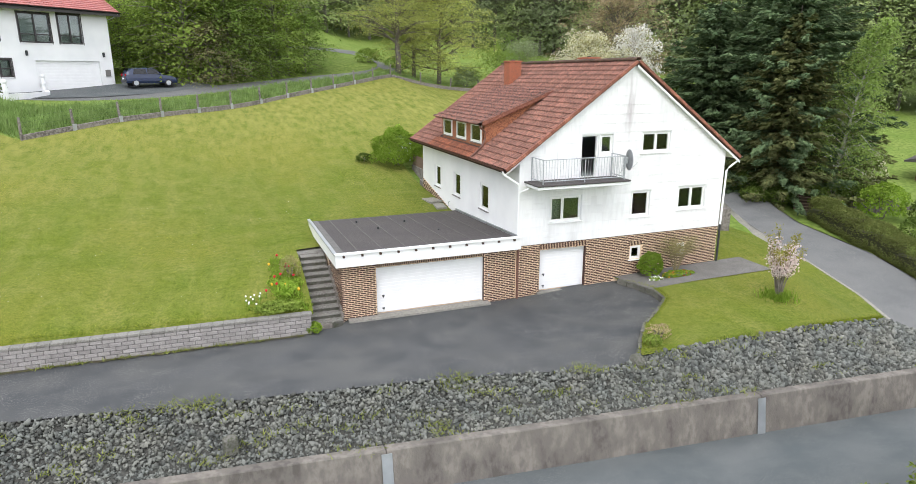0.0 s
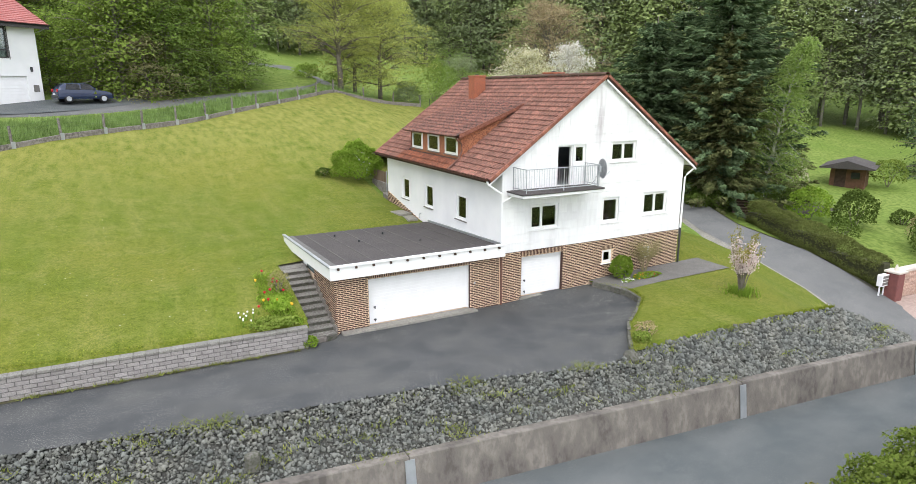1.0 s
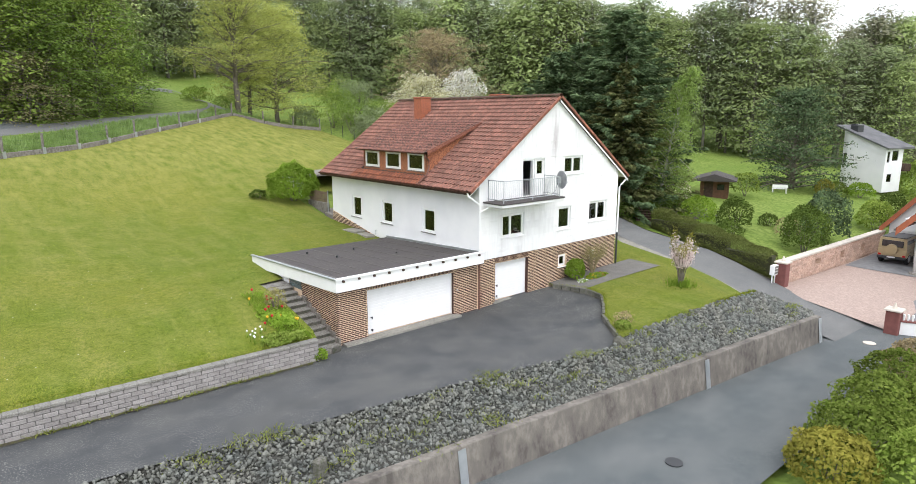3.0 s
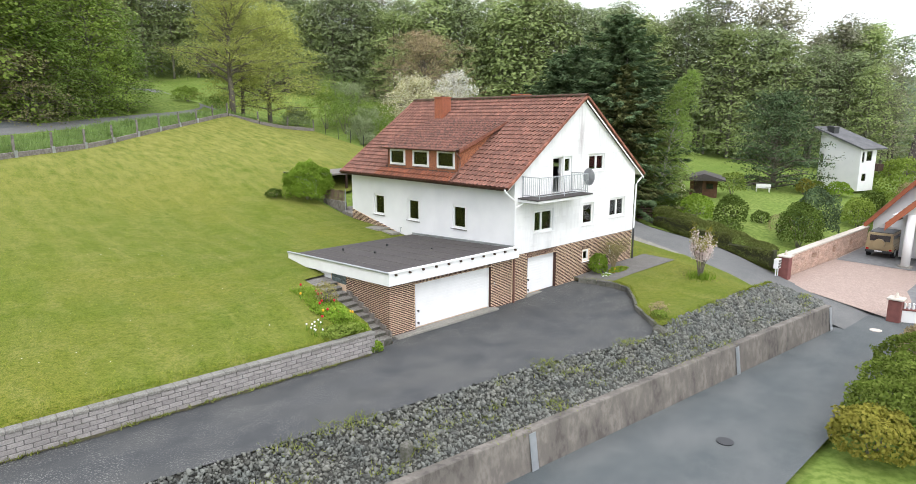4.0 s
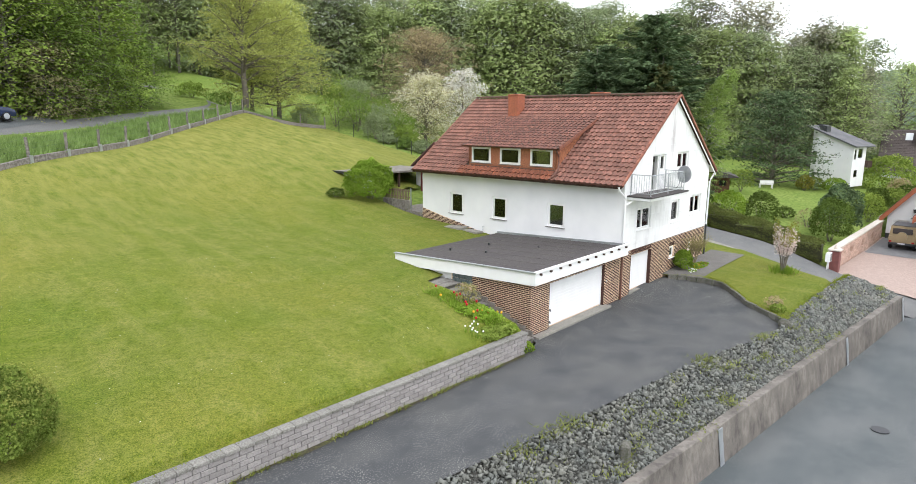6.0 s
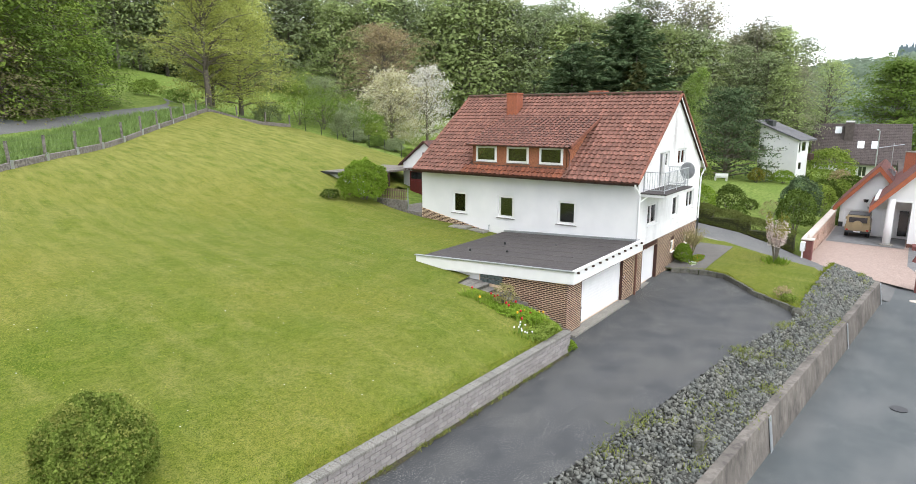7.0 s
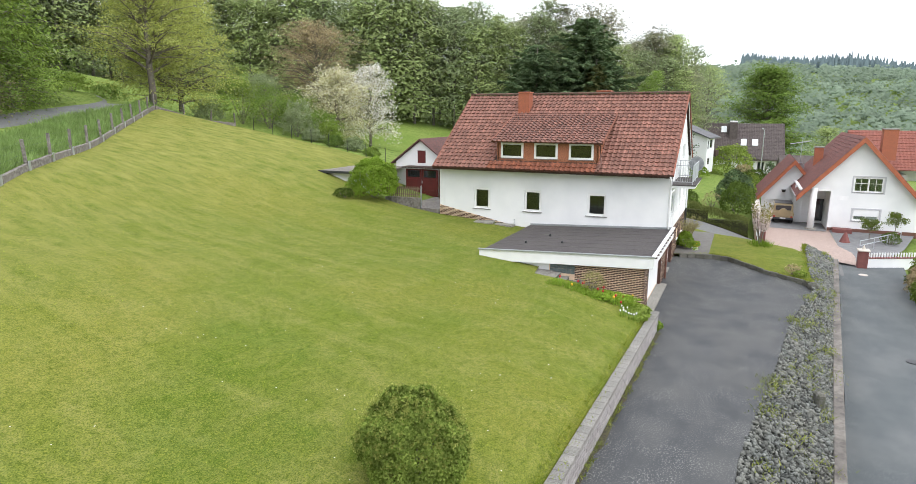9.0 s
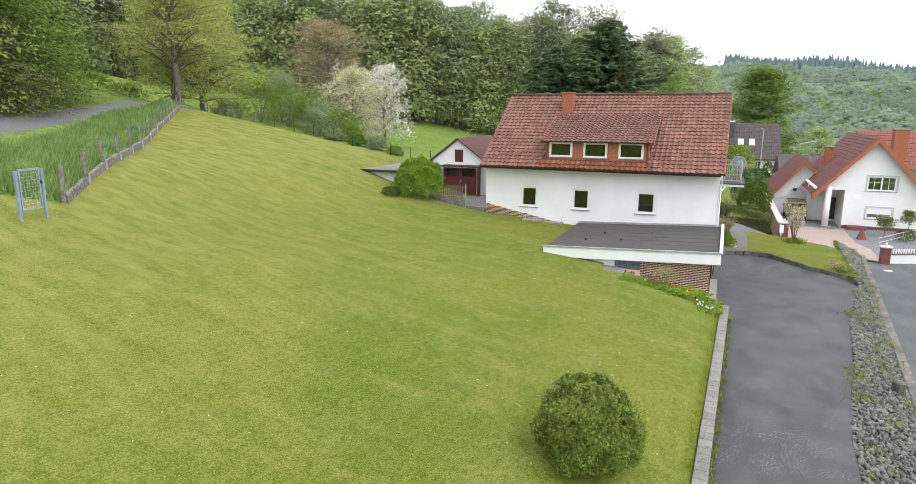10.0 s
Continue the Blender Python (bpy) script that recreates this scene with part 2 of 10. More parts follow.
M_JOINT = mat("grey_mortar", (0.16, 0.155, 0.145), 0.95, (0.12, 0.116, 0.11), 4.0, bump=0.3)
M_BRICK = mat("brown_clinker", (0.047, 0.017, 0.011), 0.65, (0.085, 0.028, 0.016), 6.0, (0.035, 0.016, 0.012), 30, 0.3, 80, rand=0.35)
M_BRICK_ST = mat("brown_clinker_rest", (0.047, 0.017, 0.011), 0.65, (0.085, 0.028, 0.016), 6.0, (0.035, 0.016, 0.012), 30, 0.3, 80, rand=0.35, island=True)
M_MORTAR = mat("pale_mortar", (0.8, 0.62, 0.44), 0.95, (0.68, 0.51, 0.36), 3.0, None, bump=0.3, bump_scale=50)
M_RENDER = mat("white_wall_paint", (0.8, 0.8, 0.8), 0.9, (0.73, 0.735, 0.74), 0.6, None, bump=0.12, bump_scale=90, spec=0.2)
M_PANEL = mat("white_facade_panel", (0.8, 0.8, 0.8), 0.75, (0.62, 0.61, 0.62), 0.9, (0.76, 0.755, 0.76), 5, 0.08, 40, spec=0.3, rand=0.04, contrast=(0.53, 0.8), stretch=(1.3, 1.0, 0.22))


def stain_panels(m):
    """Grimy run-off under the ridge, drawn out downwards, and grey weathering on the lower edges of the boards."""
    nt = m.node_tree
    b = nt.nodes["Principled BSDF"]
    col = b.inputs["Base Color"].links[0].from_socket
    geo = nt.nodes.new("ShaderNodeNewGeometry")

    def noise_of(stretch, scale, lo, hi, detail=6.0):
        mp = nt.nodes.new("ShaderNodeMapping")
        mp.inputs["Scale"].default_value = stretch
        n = nt.nodes.new("ShaderNodeTexNoise")
        n.inputs["Scale"].default_value, n.inputs["Detail"].default_value = scale, detail
        r = nt.nodes.new("ShaderNodeMapRange")
        r.inputs[1].default_value, r.inputs[2].default_value = lo, hi
        nt.links.new(geo.outputs["Position"], mp.inputs["Vector"])
        nt.links.new(mp.outputs[0], n.inputs["Vector"])
        nt.links.new(n.outputs["Fac"], r.inputs[0])
        return r.outputs[0]

    def ball(centre, size):
        mp = nt.nodes.new("ShaderNodeMapping")
        mp.inputs["Location"].default_value = [-c / q for c, q in zip(centre, size)]
        mp.inputs["Scale"].default_value = [1 / q for q in size]
        d = nt.nodes.new("ShaderNodeVectorMath")
        d.operation = "LENGTH"
        r = nt.nodes.new("ShaderNodeMapRange")
        r.inputs[1].default_value, r.inputs[2].default_value = 1.0, 0.2
        nt.links.new(geo.outputs["Position"], mp.inputs["Vector"])
        nt.links.new(mp.outputs[0], d.inputs[0])
        nt.links.new(d.outputs["Value"], r.inputs[0])
        return r.outputs[0]

    def laid(fac_a, fac_b, base, tint, most):
        k = nt.nodes.new("ShaderNodeMath")
        k.operation = "MULTIPLY"
        nt.links.new(fac_a, k.inputs[0])
        nt.links.new(fac_b, k.inputs[1])
        k2 = nt.nodes.new("ShaderNodeMath")
        k2.operation = "MULTIPLY"
        k2.inputs[1].default_value = most
        nt.links.new(k.outputs[0], k2.inputs[0])
        x = nt.nodes.new("ShaderNodeMix")
        x.data_type = "RGBA"
        nt.links.new(k2.outputs[0], x.inputs[0])
        nt.links.new(base, x.inputs[6])
        x.inputs[7].default_value = (*tint, 1)
        return x.outputs[2]
    col = laid(ball((5.35, 0.0, 8.3), (0.45, 3.0, 1.9)), noise_of((3.2, 1, 0.35), 1.6, 0.36, 0.62), col, (0.4, 0.35, 0.37), 0.75)
    col = laid(ball((5.0, 0.0, 4.6), (3.2, 3.0, 1.6)), noise_of((1.6, 1, 0.4), 1.2, 0.5, 0.75), col, (0.58, 0.57, 0.55), 0.6)
    col = laid(noise_of((0.5, 1, 2.4), 2.2, 0.56, 0.72, 8.0), noise_of((1, 1, 1), 0.5, 0.42, 0.6), col, (0.55, 0.53, 0.52), 0.55)
    nt.links.new(col, b.inputs["Base Color"])


stain_panels(M_PANEL)
M_WHITE = mat("white_lacquer", (0.82, 0.82, 0.82), 0.4, (0.78, 0.78, 0.78), 2.0, None, bump=0.0)
M_FRAME = mat("white_window_frame", (0.8, 0.8, 0.79), 0.35, None, bump=0.0)
M_TILE = mat("red_roof_tile", (0.28, 0.125, 0.092), 0.85, (0.215, 0.098, 0.074), 1.3, (0.15, 0.08, 0.06), 11, 0.3, 60, rand=0.22, contrast=(0.38, 0.62))
M_TILE_ST = mat("red_roof_tile_rest", (0.28, 0.125, 0.092), 0.85, (0.215, 0.098, 0.074), 1.3, (0.15, 0.08, 0.06), 11, 0.3, 60, rand=0.22, island=True, contrast=(0.38, 0.62))
M_HANG = mat("orange_clay_cladding", (0.48, 0.195, 0.095), 0.75, (0.4, 0.155, 0.078), 3.0, (0.2, 0.075, 0.045), 20, 0.2, 60)
M_CHIMNEY = mat("orange_clinker", (0.42, 0.13, 0.065), 0.8, (0.34, 0.11, 0.06), 3.0, (0.26, 0.1, 0.06), 20, 0.3, 60)
M_FELT = mat("roofing_felt", (0.068, 0.06, 0.059), 0.85, (0.092, 0.081, 0.076), 0.5, (0.055, 0.049, 0.048), 20, 0.3, 90)
M_METAL = mat("galvanised_metal", (0.5, 0.52, 0.54), 0.45, (0.4, 0.42, 0.44), 2.0, None, metal=0.7, bump=0.1)
M_DARKMETAL = mat("dark_metal", (0.05, 0.052, 0.055), 0.5, None, metal=0.4, bump=0.0)
M_BROWNPIPE = mat("brown_pipe", (0.15, 0.07, 0.05), 0.45, None, bump=0.0)
M_WOOD = mat("grey_brown_wood", (0.13, 0.09, 0.06), 0.85, (0.19, 0.14, 0.1), 5.0, None, bump=0.3, stretch=(1, 1, 0.15))
M_REDWOOD = mat("dark_red_wood", (0.12, 0.018, 0.016), 0.6, (0.09, 0.016, 0.015), 3.0, None, bump=0.2)
M_DARKWOOD = mat("dark_brown_wood", (0.045, 0.025, 0.018), 0.75, (0.07, 0.04, 0.03), 4.0, None, bump=0.2)
M_INSIDE = mat("plain_interior", (0.34, 0.36, 0.37), 0.9, (0.29, 0.31, 0.32), 1.0, None, bump=0.0)
M_DARKROOF = mat("dark_roof_tile", (0.075, 0.06, 0.058), 0.85, (0.11, 0.09, 0.085), 2.0, None, bump=0.3, bump_scale=25)
M_BARK = mat("tree_bark", (0.12, 0.1, 0.08), 0.95, (0.18, 0.16, 0.135), 6.0, None, bump=0.6, bump_scale=18)
M_GLASS = glass_mat("window_glass")
M_TYRE = mat("black_rubber", (0.015, 0.015, 0.016), 0.8, None, bump=0.0)
M_LEAF = leaf_mat("spring_leaf", (0.13, 0.19, 0.03), (0.24, 0.30, 0.07))
M_LEAF_DARK = leaf_mat("dark_leaf", (0.06, 0.095, 0.02), (0.115, 0.16, 0.036), 0.2)
M_NEEDLE = leaf_mat("spruce_needle", (0.075, 0.12, 0.06), (0.145, 0.195, 0.095), 0.15, 0.2, 0.35)
M_NEEDLE_OLIVE = leaf_mat("olive_spruce_needle", (0.1, 0.125, 0.05), (0.2, 0.205, 0.085), 0.12, 0.2, 0.35)
M_BLOSSOM = leaf_mat("blossom", (0.58, 0.55, 0.38), (0.8, 0.77, 0.6), 0.05, 0.45)
M_BLOSSOM_W = leaf_mat("white_blossom", (0.6, 0.58, 0.54), (0.82, 0.8, 0.77), 0.05)
M_GREYLEAF = leaf_mat("grey_green_leaf", (0.2, 0.25, 0.12), (0.32, 0.37, 0.21), 0.05)
M_BUD = leaf_mat("brown_bud", (0.29, 0.23, 0.13), (0.4, 0.33, 0.2), 0.05, 0.4)
M_PINK = leaf_mat("pink_blossom", (0.68, 0.52, 0.52), (0.84, 0.77, 0.74), 0.1)
M_BUDLEAF = leaf_mat("young_bronze_leaf", (0.33, 0.33, 0.09), (0.45, 0.44, 0.17), 0.05, 0.45)
M_LEAFY = leaf_mat("young_oak_leaf", (0.36, 0.4, 0.1), (0.5, 0.53, 0.19), 0.08, 0.5)
M_YELLOWLEAF = leaf_mat("yellow_green_leaf", (0.2, 0.2, 0.035), (0.3, 0.27, 0.06), 0.15)


# ---- building helpers ----
def finish(bm, name, material, smooth=False):
    me = bpy.data.meshes.new(name)
    bm.normal_update()
    bm.to_mesh(me)
    bm.free()
    me.materials.append(material)
    if smooth:
        me.polygons.foreach_set("use_smooth", [True] * len(me.polygons))
    return me


def part(name, bm, material, parent, label="", smooth=False):
    """One mesh object under a thing or a part; bm is a bmesh or a mesh."""
    me = bm if isinstance(bm, bpy.types.Mesh) else finish(bm, name, material, smooth)
    ob = new(name, me)
    ob.parent = parent
    if label:
        ob["label"] = label
    return ob


def thing(name, label, category, at=(0, 0, 0), turn=0.0, group="", kind=""):
    ob = new(name)
    ob.empty_display_size = 0.2
    ob.matrix_world = pose(*at, 0, 0, turn)
    return tagged(ob, label, category, group, kind)


def solo(name, bm, material, label, category, group="", kind="", smooth=False, at=(0, 0, 0), turn=0.0):
    me = bm if isinstance(bm, bpy.types.Mesh) else finish(bm, name, material, smooth)
    ob = new(name, me)
    ob.matrix_world = pose(*at, 0, 0, turn)
    return tagged(ob, label, category, group, kind)


def box(bm, x0, x1, y0, y1, z0, z1):
    v = [bm.verts.new((x, y, z)) for x in (x0, x1) for y in (y0, y1) for z in (z0, z1)]
    for f in ((0, 1, 3, 2), (4, 6, 7, 5), (0, 4, 5, 1), (2, 3, 7, 6), (0, 2, 6, 4), (1, 5, 7, 3)):
        bm.faces.new([v[i] for i in f])
    return v


def rounded_box(bm, x0, x1, y0, y1, z0, z1, r=0.02, seg=1):
    t = bmesh.new()
    box(t, x0, x1, y0, y1, z0, z1)
    bmesh.ops.bevel(t, geom=t.edges[:], offset=r, segments=seg, affect="EDGES")
    me = bpy.data.meshes.new("tmp")
    t.to_mesh(me)
    t.free()
    bm.from_mesh(me)
    bpy.data.meshes.remove(me)


def boxed(*a, r=0.0):
    bm = bmesh.new()
    if r:
        rounded_box(bm, *a, r=r)
    else:
        box(bm, *a)
    return bm


def prism(bm, poly, axis, a, c):
    """A closed prism of a polygon in the plane across axis ('x', 'y' or 'z'), from a to c."""
    def place(p, d):
        return {"x": (d, p[0], p[1]), "y": (p[0], d, p[1]), "z": (p[0], p[1], d)}[axis]
    lo = [bm.verts.new(place(p, a)) for p in poly]
    hi = [bm.verts.new(place(p, c)) for p in poly]
    n = len(poly)
    bm.faces.new(lo[::-1])
    bm.faces.new(hi)
    for i in range(n):
        bm.faces.new((lo[i], lo[(i + 1) % n], hi[(i + 1) % n], hi[i]))


def tube(bm, pts, r, seg=8, r1=None, caps=True):
    """A round bar along points, tapering from r to r1."""
    pts = [Vector(p) for p in pts]
    rings = []
    n = len(pts)
    for i, p in enumerate(pts):
        d = (pts[min(i + 1, n - 1)] - pts[max(i - 1, 0)]).normalized()
        a = d.orthogonal().normalized() if abs(d.z) > 0.99 else d.cross(Vector((0, 0, 1))).normalized()
        c = d.cross(a)
        rr = r if r1 is None else r + (r1 - r) * i / (n - 1)
        rings.append([bm.verts.new(p + (a * math.cos(k * 2 * math.pi / seg) + c * math.sin(k * 2 * math.pi / seg)) * rr) for k in range(seg)])
    for i in range(n - 1):
        for k in range(seg):
            bm.faces.new((rings[i][k], rings[i][(k + 1) % seg], rings[i + 1][(k + 1) % seg], rings[i + 1][k]))
    if caps:
        bm.faces.new(rings[0][::-1])
        bm.faces.new(rings[-1])


def tubed(pts, r, seg=8, r1=None):
    bm = bmesh.new()
    tube(bm, pts, r, seg, r1)
    return bm


def wall_cells(bm, axis, a, c, u0, u1, z0, top, holes, cuts=()):
    """One welded wall from a to c across axis, u0..u1 wide, from z0 (a height or a function) up to top(u), with rectangular holes right through it."""
    base = z0 if callable(z0) else (lambda u: z0)
    zs = sorted({round(k, 4) for h in holes for k in (h[2], h[3])})
    us = {u0, u1, *cuts, *[h[0] for h in holes], *[h[1] for h in holes]}
    fine = [u0 + (u1 - u0) * k / 400 for k in range(401)]
    for f in (top, base):
        for z in zs:
            for p, q in zip(fine, fine[1:]):
                d0, d1 = f(p) - z, f(q) - z
                if d0 * d1 < 0:
                    us.add(p + (q - p) * d0 / (d0 - d1))
    us = sorted(u for u in us if u0 <= u <= u1)
    zs = [-99.0] + zs + [99.0]
    place = {"x": lambda u, d, z: (d, u, z), "y": lambda u, d, z: (u, d, z)}[axis]
    made, edges, polys = {}, {}, []

    def vert(u, z, d):
        k = (round(u, 3), round(z, 3), d)
        if k not in made:
            made[k] = bm.verts.new(place(u, d, z))
        return made[k]
    for p, q in zip(us, us[1:]):
        for lo, hi in zip(zs, zs[1:]):
            mu, mz = (p + q) / 2, (lo + hi) / 2
            if any(h[0] < mu < h[1] and h[2] < mz < h[3] for h in holes):
                continue
            ring = []
            for u, z in ((p, lo), (q, lo), (q, hi), (p, hi)):
                k = (round(u, 3), round(min(max(z, base(u)), top(u)), 3))
                if k not in ring:
                    ring.append(k)
            if len(ring) < 3 or max(r[1] for r in ring) - min(r[1] for r in ring) < 0.004:
                continue
            polys.append(ring)
            for e in zip(ring, ring[1:] + ring[:1]):
                edges[frozenset(e)] = edges.get(frozenset(e), 0) + 1
    for ring in polys:
        bm.faces.new([vert(*k, a) for k in ring])
        bm.faces.new([vert(*k, c) for k in ring][::-1])
        for e in zip(ring, ring[1:] + ring[:1]):
            if edges[frozenset(e)] == 1:
                bm.faces.new((vert(*e[0], a), vert(*e[0], c), vert(*e[1], c), vert(*e[1], a)))
    bmesh.ops.recalc_face_normals(bm, faces=bm.faces[:])


def mesh_np(name, verts, faces, material, smooth=False):
    me = bpy.data.meshes.new(name)
    me.from_pydata([tuple(v) for v in verts], [], [tuple(f) for f in faces])
    me.materials.append(material)
    if smooth:
        me.polygons.foreach_set("use_smooth", [True] * len(me.polygons))
    me.update()
    return me


def lerp_at(x, xs, ys):
    return float(np.interp(x, xs, ys))


def grid_mesh(name, xs, ys, height, material, smooth=True):
    nx, ny = len(xs), len(ys)
    verts = [(x, y, height(x, y)) for y in ys for x in xs]
    faces = [(j * nx + i, j * nx + i + 1, (j + 1) * nx + i + 1, (j + 1) * nx + i) for j in range(ny - 1) for i in range(nx - 1)]
    return mesh_np(name, verts, faces, material, smooth)


def strip_mesh(name, left, right, n, material, thick=0.0, across=6):
    """A band between two polylines of (x, y, z), resampled to n stations."""
    def sample(line, s):
        line = [Vector(p) for p in line]
        d = [0.0]
        for p, q in zip(line, line[1:]):
            d.append(d[-1] + (q - p).length)
        s *= d[-1]
        return Vector([lerp_at(s, d, [p[k] for p in line]) for k in range(3)])
    verts, faces = [], []
    for i in range(n):
        p, q = sample(left, i / (n - 1)), sample(right, i / (n - 1))
        for k in range(across + 1):
            verts.append(p.lerp(q, k / across))
    w = across + 1
    for i in range(n - 1):
        for k in range(across):
            faces.append((i * w + k, i * w + k + 1, (i + 1) * w + k + 1, (i + 1) * w + k))
    return mesh_np(name, verts, faces, material, True)


# ---- the lie of the land ----
def smooth01(a, c, v):
    t = min(1.0, max(0.0, (v - a) / (c - a)))
    return t * t * (3 - 2 * t)


LAWN_Y = (-0.6, 1.3, 3.0, 6.4, 9.5, 12.0, 14.0, 16.5, 20.5, 25.0, 29.0, 36.0, 45.0, 60.0, 80.0, 120.0, 200.0, 400.0)
LAWN_Z = (0.95, 1.4, 1.75, 2.13, 2.42, 2.6, 2.75, 3.1, 4.05, 5.5, 6.45, 7.7, 9.2, 11.3, 14.5, 20.5, 38.0, 62.0)
EAST_Y = (-200.0, -14.0, -10.0, -5.0, 0.0, 5.0, 10.0, 14.0, 20.0, 30.0, 45.0, 60.0, 80.0, 120.0, 200.0, 400.0)
EAST_Z = (-8.0, -2.6, -2.45, -1.55, -0.3, 0.7, 1.5, 2.3, 3.6, 5.6, 8.9, 12.2, 15.8, 22.0, 40.0, 62.0)


def fence_y(x):
    """Upper edge of the mown lawn: the fence, its turn at the corner, and the open end past the gate."""
    if x > 6.3:
        return 46.6 + 0.08 * (x - 6.3)
    if x > -23.3:
        return 21.3 + (x + 23.3) * 0.8547
    return max(2.0, min(21.3 - 0.6 * (x + 23.3), 44.0 + x * 0.6))


def wall_shift(x):
    """How far the block wall draws back from the drive on its way west."""
    return min(0.75, 0.03 * max(0.0, -9.2 - x))


def lawn_z(x, y):
    z = lerp_at(y, LAWN_Y, LAWN_Z) + min(40.0, max(0.0, -x - 10)) * 0.12 * smooth01(6, 16, y) * (1 - 0.75 * smooth01(24, 38, y))
    # the crest falls away eastwards
    z -= 2.3 * (1 - math.exp(-max(0.0, x - 7) / 6)) * smooth01(20, 28, y)
    return z + 0.05 * noise.noise(Vector((x * 0.22, y * 0.22, 0.3)))


def ground_z(x, y):
    """The natural ground, under lawns, drives and roads."""
    if y < -0.6:
        west = lerp_at(y, (-200, -14, -8.4, -3, -0.6), (-9, -2.6, -2.75, -0.5, -0.4))
    else:
        west = lerp_at(y, (-0.6, 1.5), (-0.4, 1.1)) if y < 1.5 else lawn_z(x, y) - 0.22 * (1 - smooth01(-0.5, 0.5, max(y - fence_y(x), x - (7.9 if y < 21.0 else 17.3))))
    east = lerp_at(y, EAST_Y, EAST_Z) - 0.15 * min(25.0, max(0.0, x - 12)) * min(1.0, max(0.0, y) / 42)
    east -= 7.0 * smooth01(70, 200, x) * (1 - smooth01(5, 45, y))
    east += (53.0 + 5.0 * math.sin(y * 0.011 + 1.0)) * smooth01(240, 620, x) * (1 - smooth01(-10, 110, y))
    k = smooth01(20, 28, y)
    z = west + (east - west) * smooth01(11.5 + 6 * k, 14.5 + 12.5 * k, x)
    z += 8.0 * smooth01(80, 130, math.hypot(x - 10, y - 20)) * smooth01(18, 52, y)
    if -7.7 < x < 10.7 and -0.7 < y < 13.3 or -9.3 < x <= -7.7 and -0.7 < y < 4.7:
        z = min(z, -0.6)
    if x < 15 and -14.6 < y < -8.6 - 0.1 * x:
        z = min(z, -2.75)
    if 14.6 < x < 21.6 and -12 < y < -2.9:
        z = min(z, lerp_at(y, (-12, -3), (-3.2, -1.5)))
    if 21.5 < x < 46 and -12.5 < y < -4.6:
        z = min(z, -2.7)
    if y > 55:
        z += 0.6 * noise.noise(Vector((x * 0.03, y * 0.03, 2.0)))
    return z


def spread(lo, hi, core0, core1, step, grow=1.22):
    c = list(np.arange(core0, core1 + 1e-6, step))
    s, v = step, core0
    while v > lo:
        s *= grow
        v -= s
        c.insert(0, v)
    s, v = step, core1
    while v < hi:
        s *= grow
        v += s
        c.append(v)
    return [float(q) for q in c]


solo("ground", grid_mesh("ground", spread(-700, 1500, -50, 75, 1.0), spread(-500, 900, -16, 75, 1.0), ground_z, M_MEADOW),
     None, "green meadow ground of the hillside around the plots", "ground", kind="structure")

# mown lawn above the block wall
LAWN_TOP = [(float(x), fence_y(float(x)) - 0.15) for x in np.linspace(-60, 17.2, 104)]


def build_lawn():
    verts, faces = [], []
    rows = 90
    for x, top in LAWN_TOP:
        for j in range(rows + 1):
            f = j / rows
            y = -0.62 + wall_shift(x) + (max(top, 2.0) + 0.62 - wall_shift(x)) * f ** 1.15
            verts.append((x, y, lawn_z(x, y) - (0.24 + 0.24 * wall_shift(x)) * (1 - smooth01(-0.62, -0.15, y - wall_shift(x)))))
    w = rows + 1
    for i in range(len(LAWN_TOP) - 1):
        for j in range(rows):
            p = [verts[k] for k in (i * w + j, (i + 1) * w + j + 1)]
            cx, cy = (p[0][0] + p[1][0]) / 2, (p[0][1] + p[1][1]) / 2
            if cx > -7.9 and cy < 7.2:
                continue
            if -9.3 < cx < -7.4 and cy < 4.7:
                continue
            if cx > -0.35 and cy < 13.8:
                continue
            if cx > 0.3 and cy < 19.6 or cx > 4.9 and cy < 21.2:
                continue
            faces.append((i * w + j, (i + 1) * w + j, (i + 1) * w + j + 1, i * w + j + 1))
    return mesh_np("mown_lawn", verts, faces, M_LAWN, True)


solo("mown_lawn", build_lawn(), None, "sloping mown lawn, yellow-green with dry patches", "lawn", kind="structure")

# drive, gravel bank, front lawn
EDGE_X = (-60.0, -18.7, -12.9, -6.7, -3.8, 0.4, 1.1, 3.8, 9.2, 12.5, 15.0)
EDGE_Y = (-2.0, -4.2, -5.12, -5.95, -6.5, -7.42, -7.5, -7.5, -7.7, -7.95, -9.6)
EDGE_Z = (0.0, 0.0, 0.0, 0.0, 0.0, 0.02, 0.3, 0.36, 0.36, 0.25, -0.9)


def edge(x):
    return lerp_at(x, EDGE_X, EDGE_Y), lerp_at(x, EDGE_X, EDGE_Z)


def wall_y(x):
    """Front face of the concrete wall at its top."""
    return -8.75 - 0.1 * x


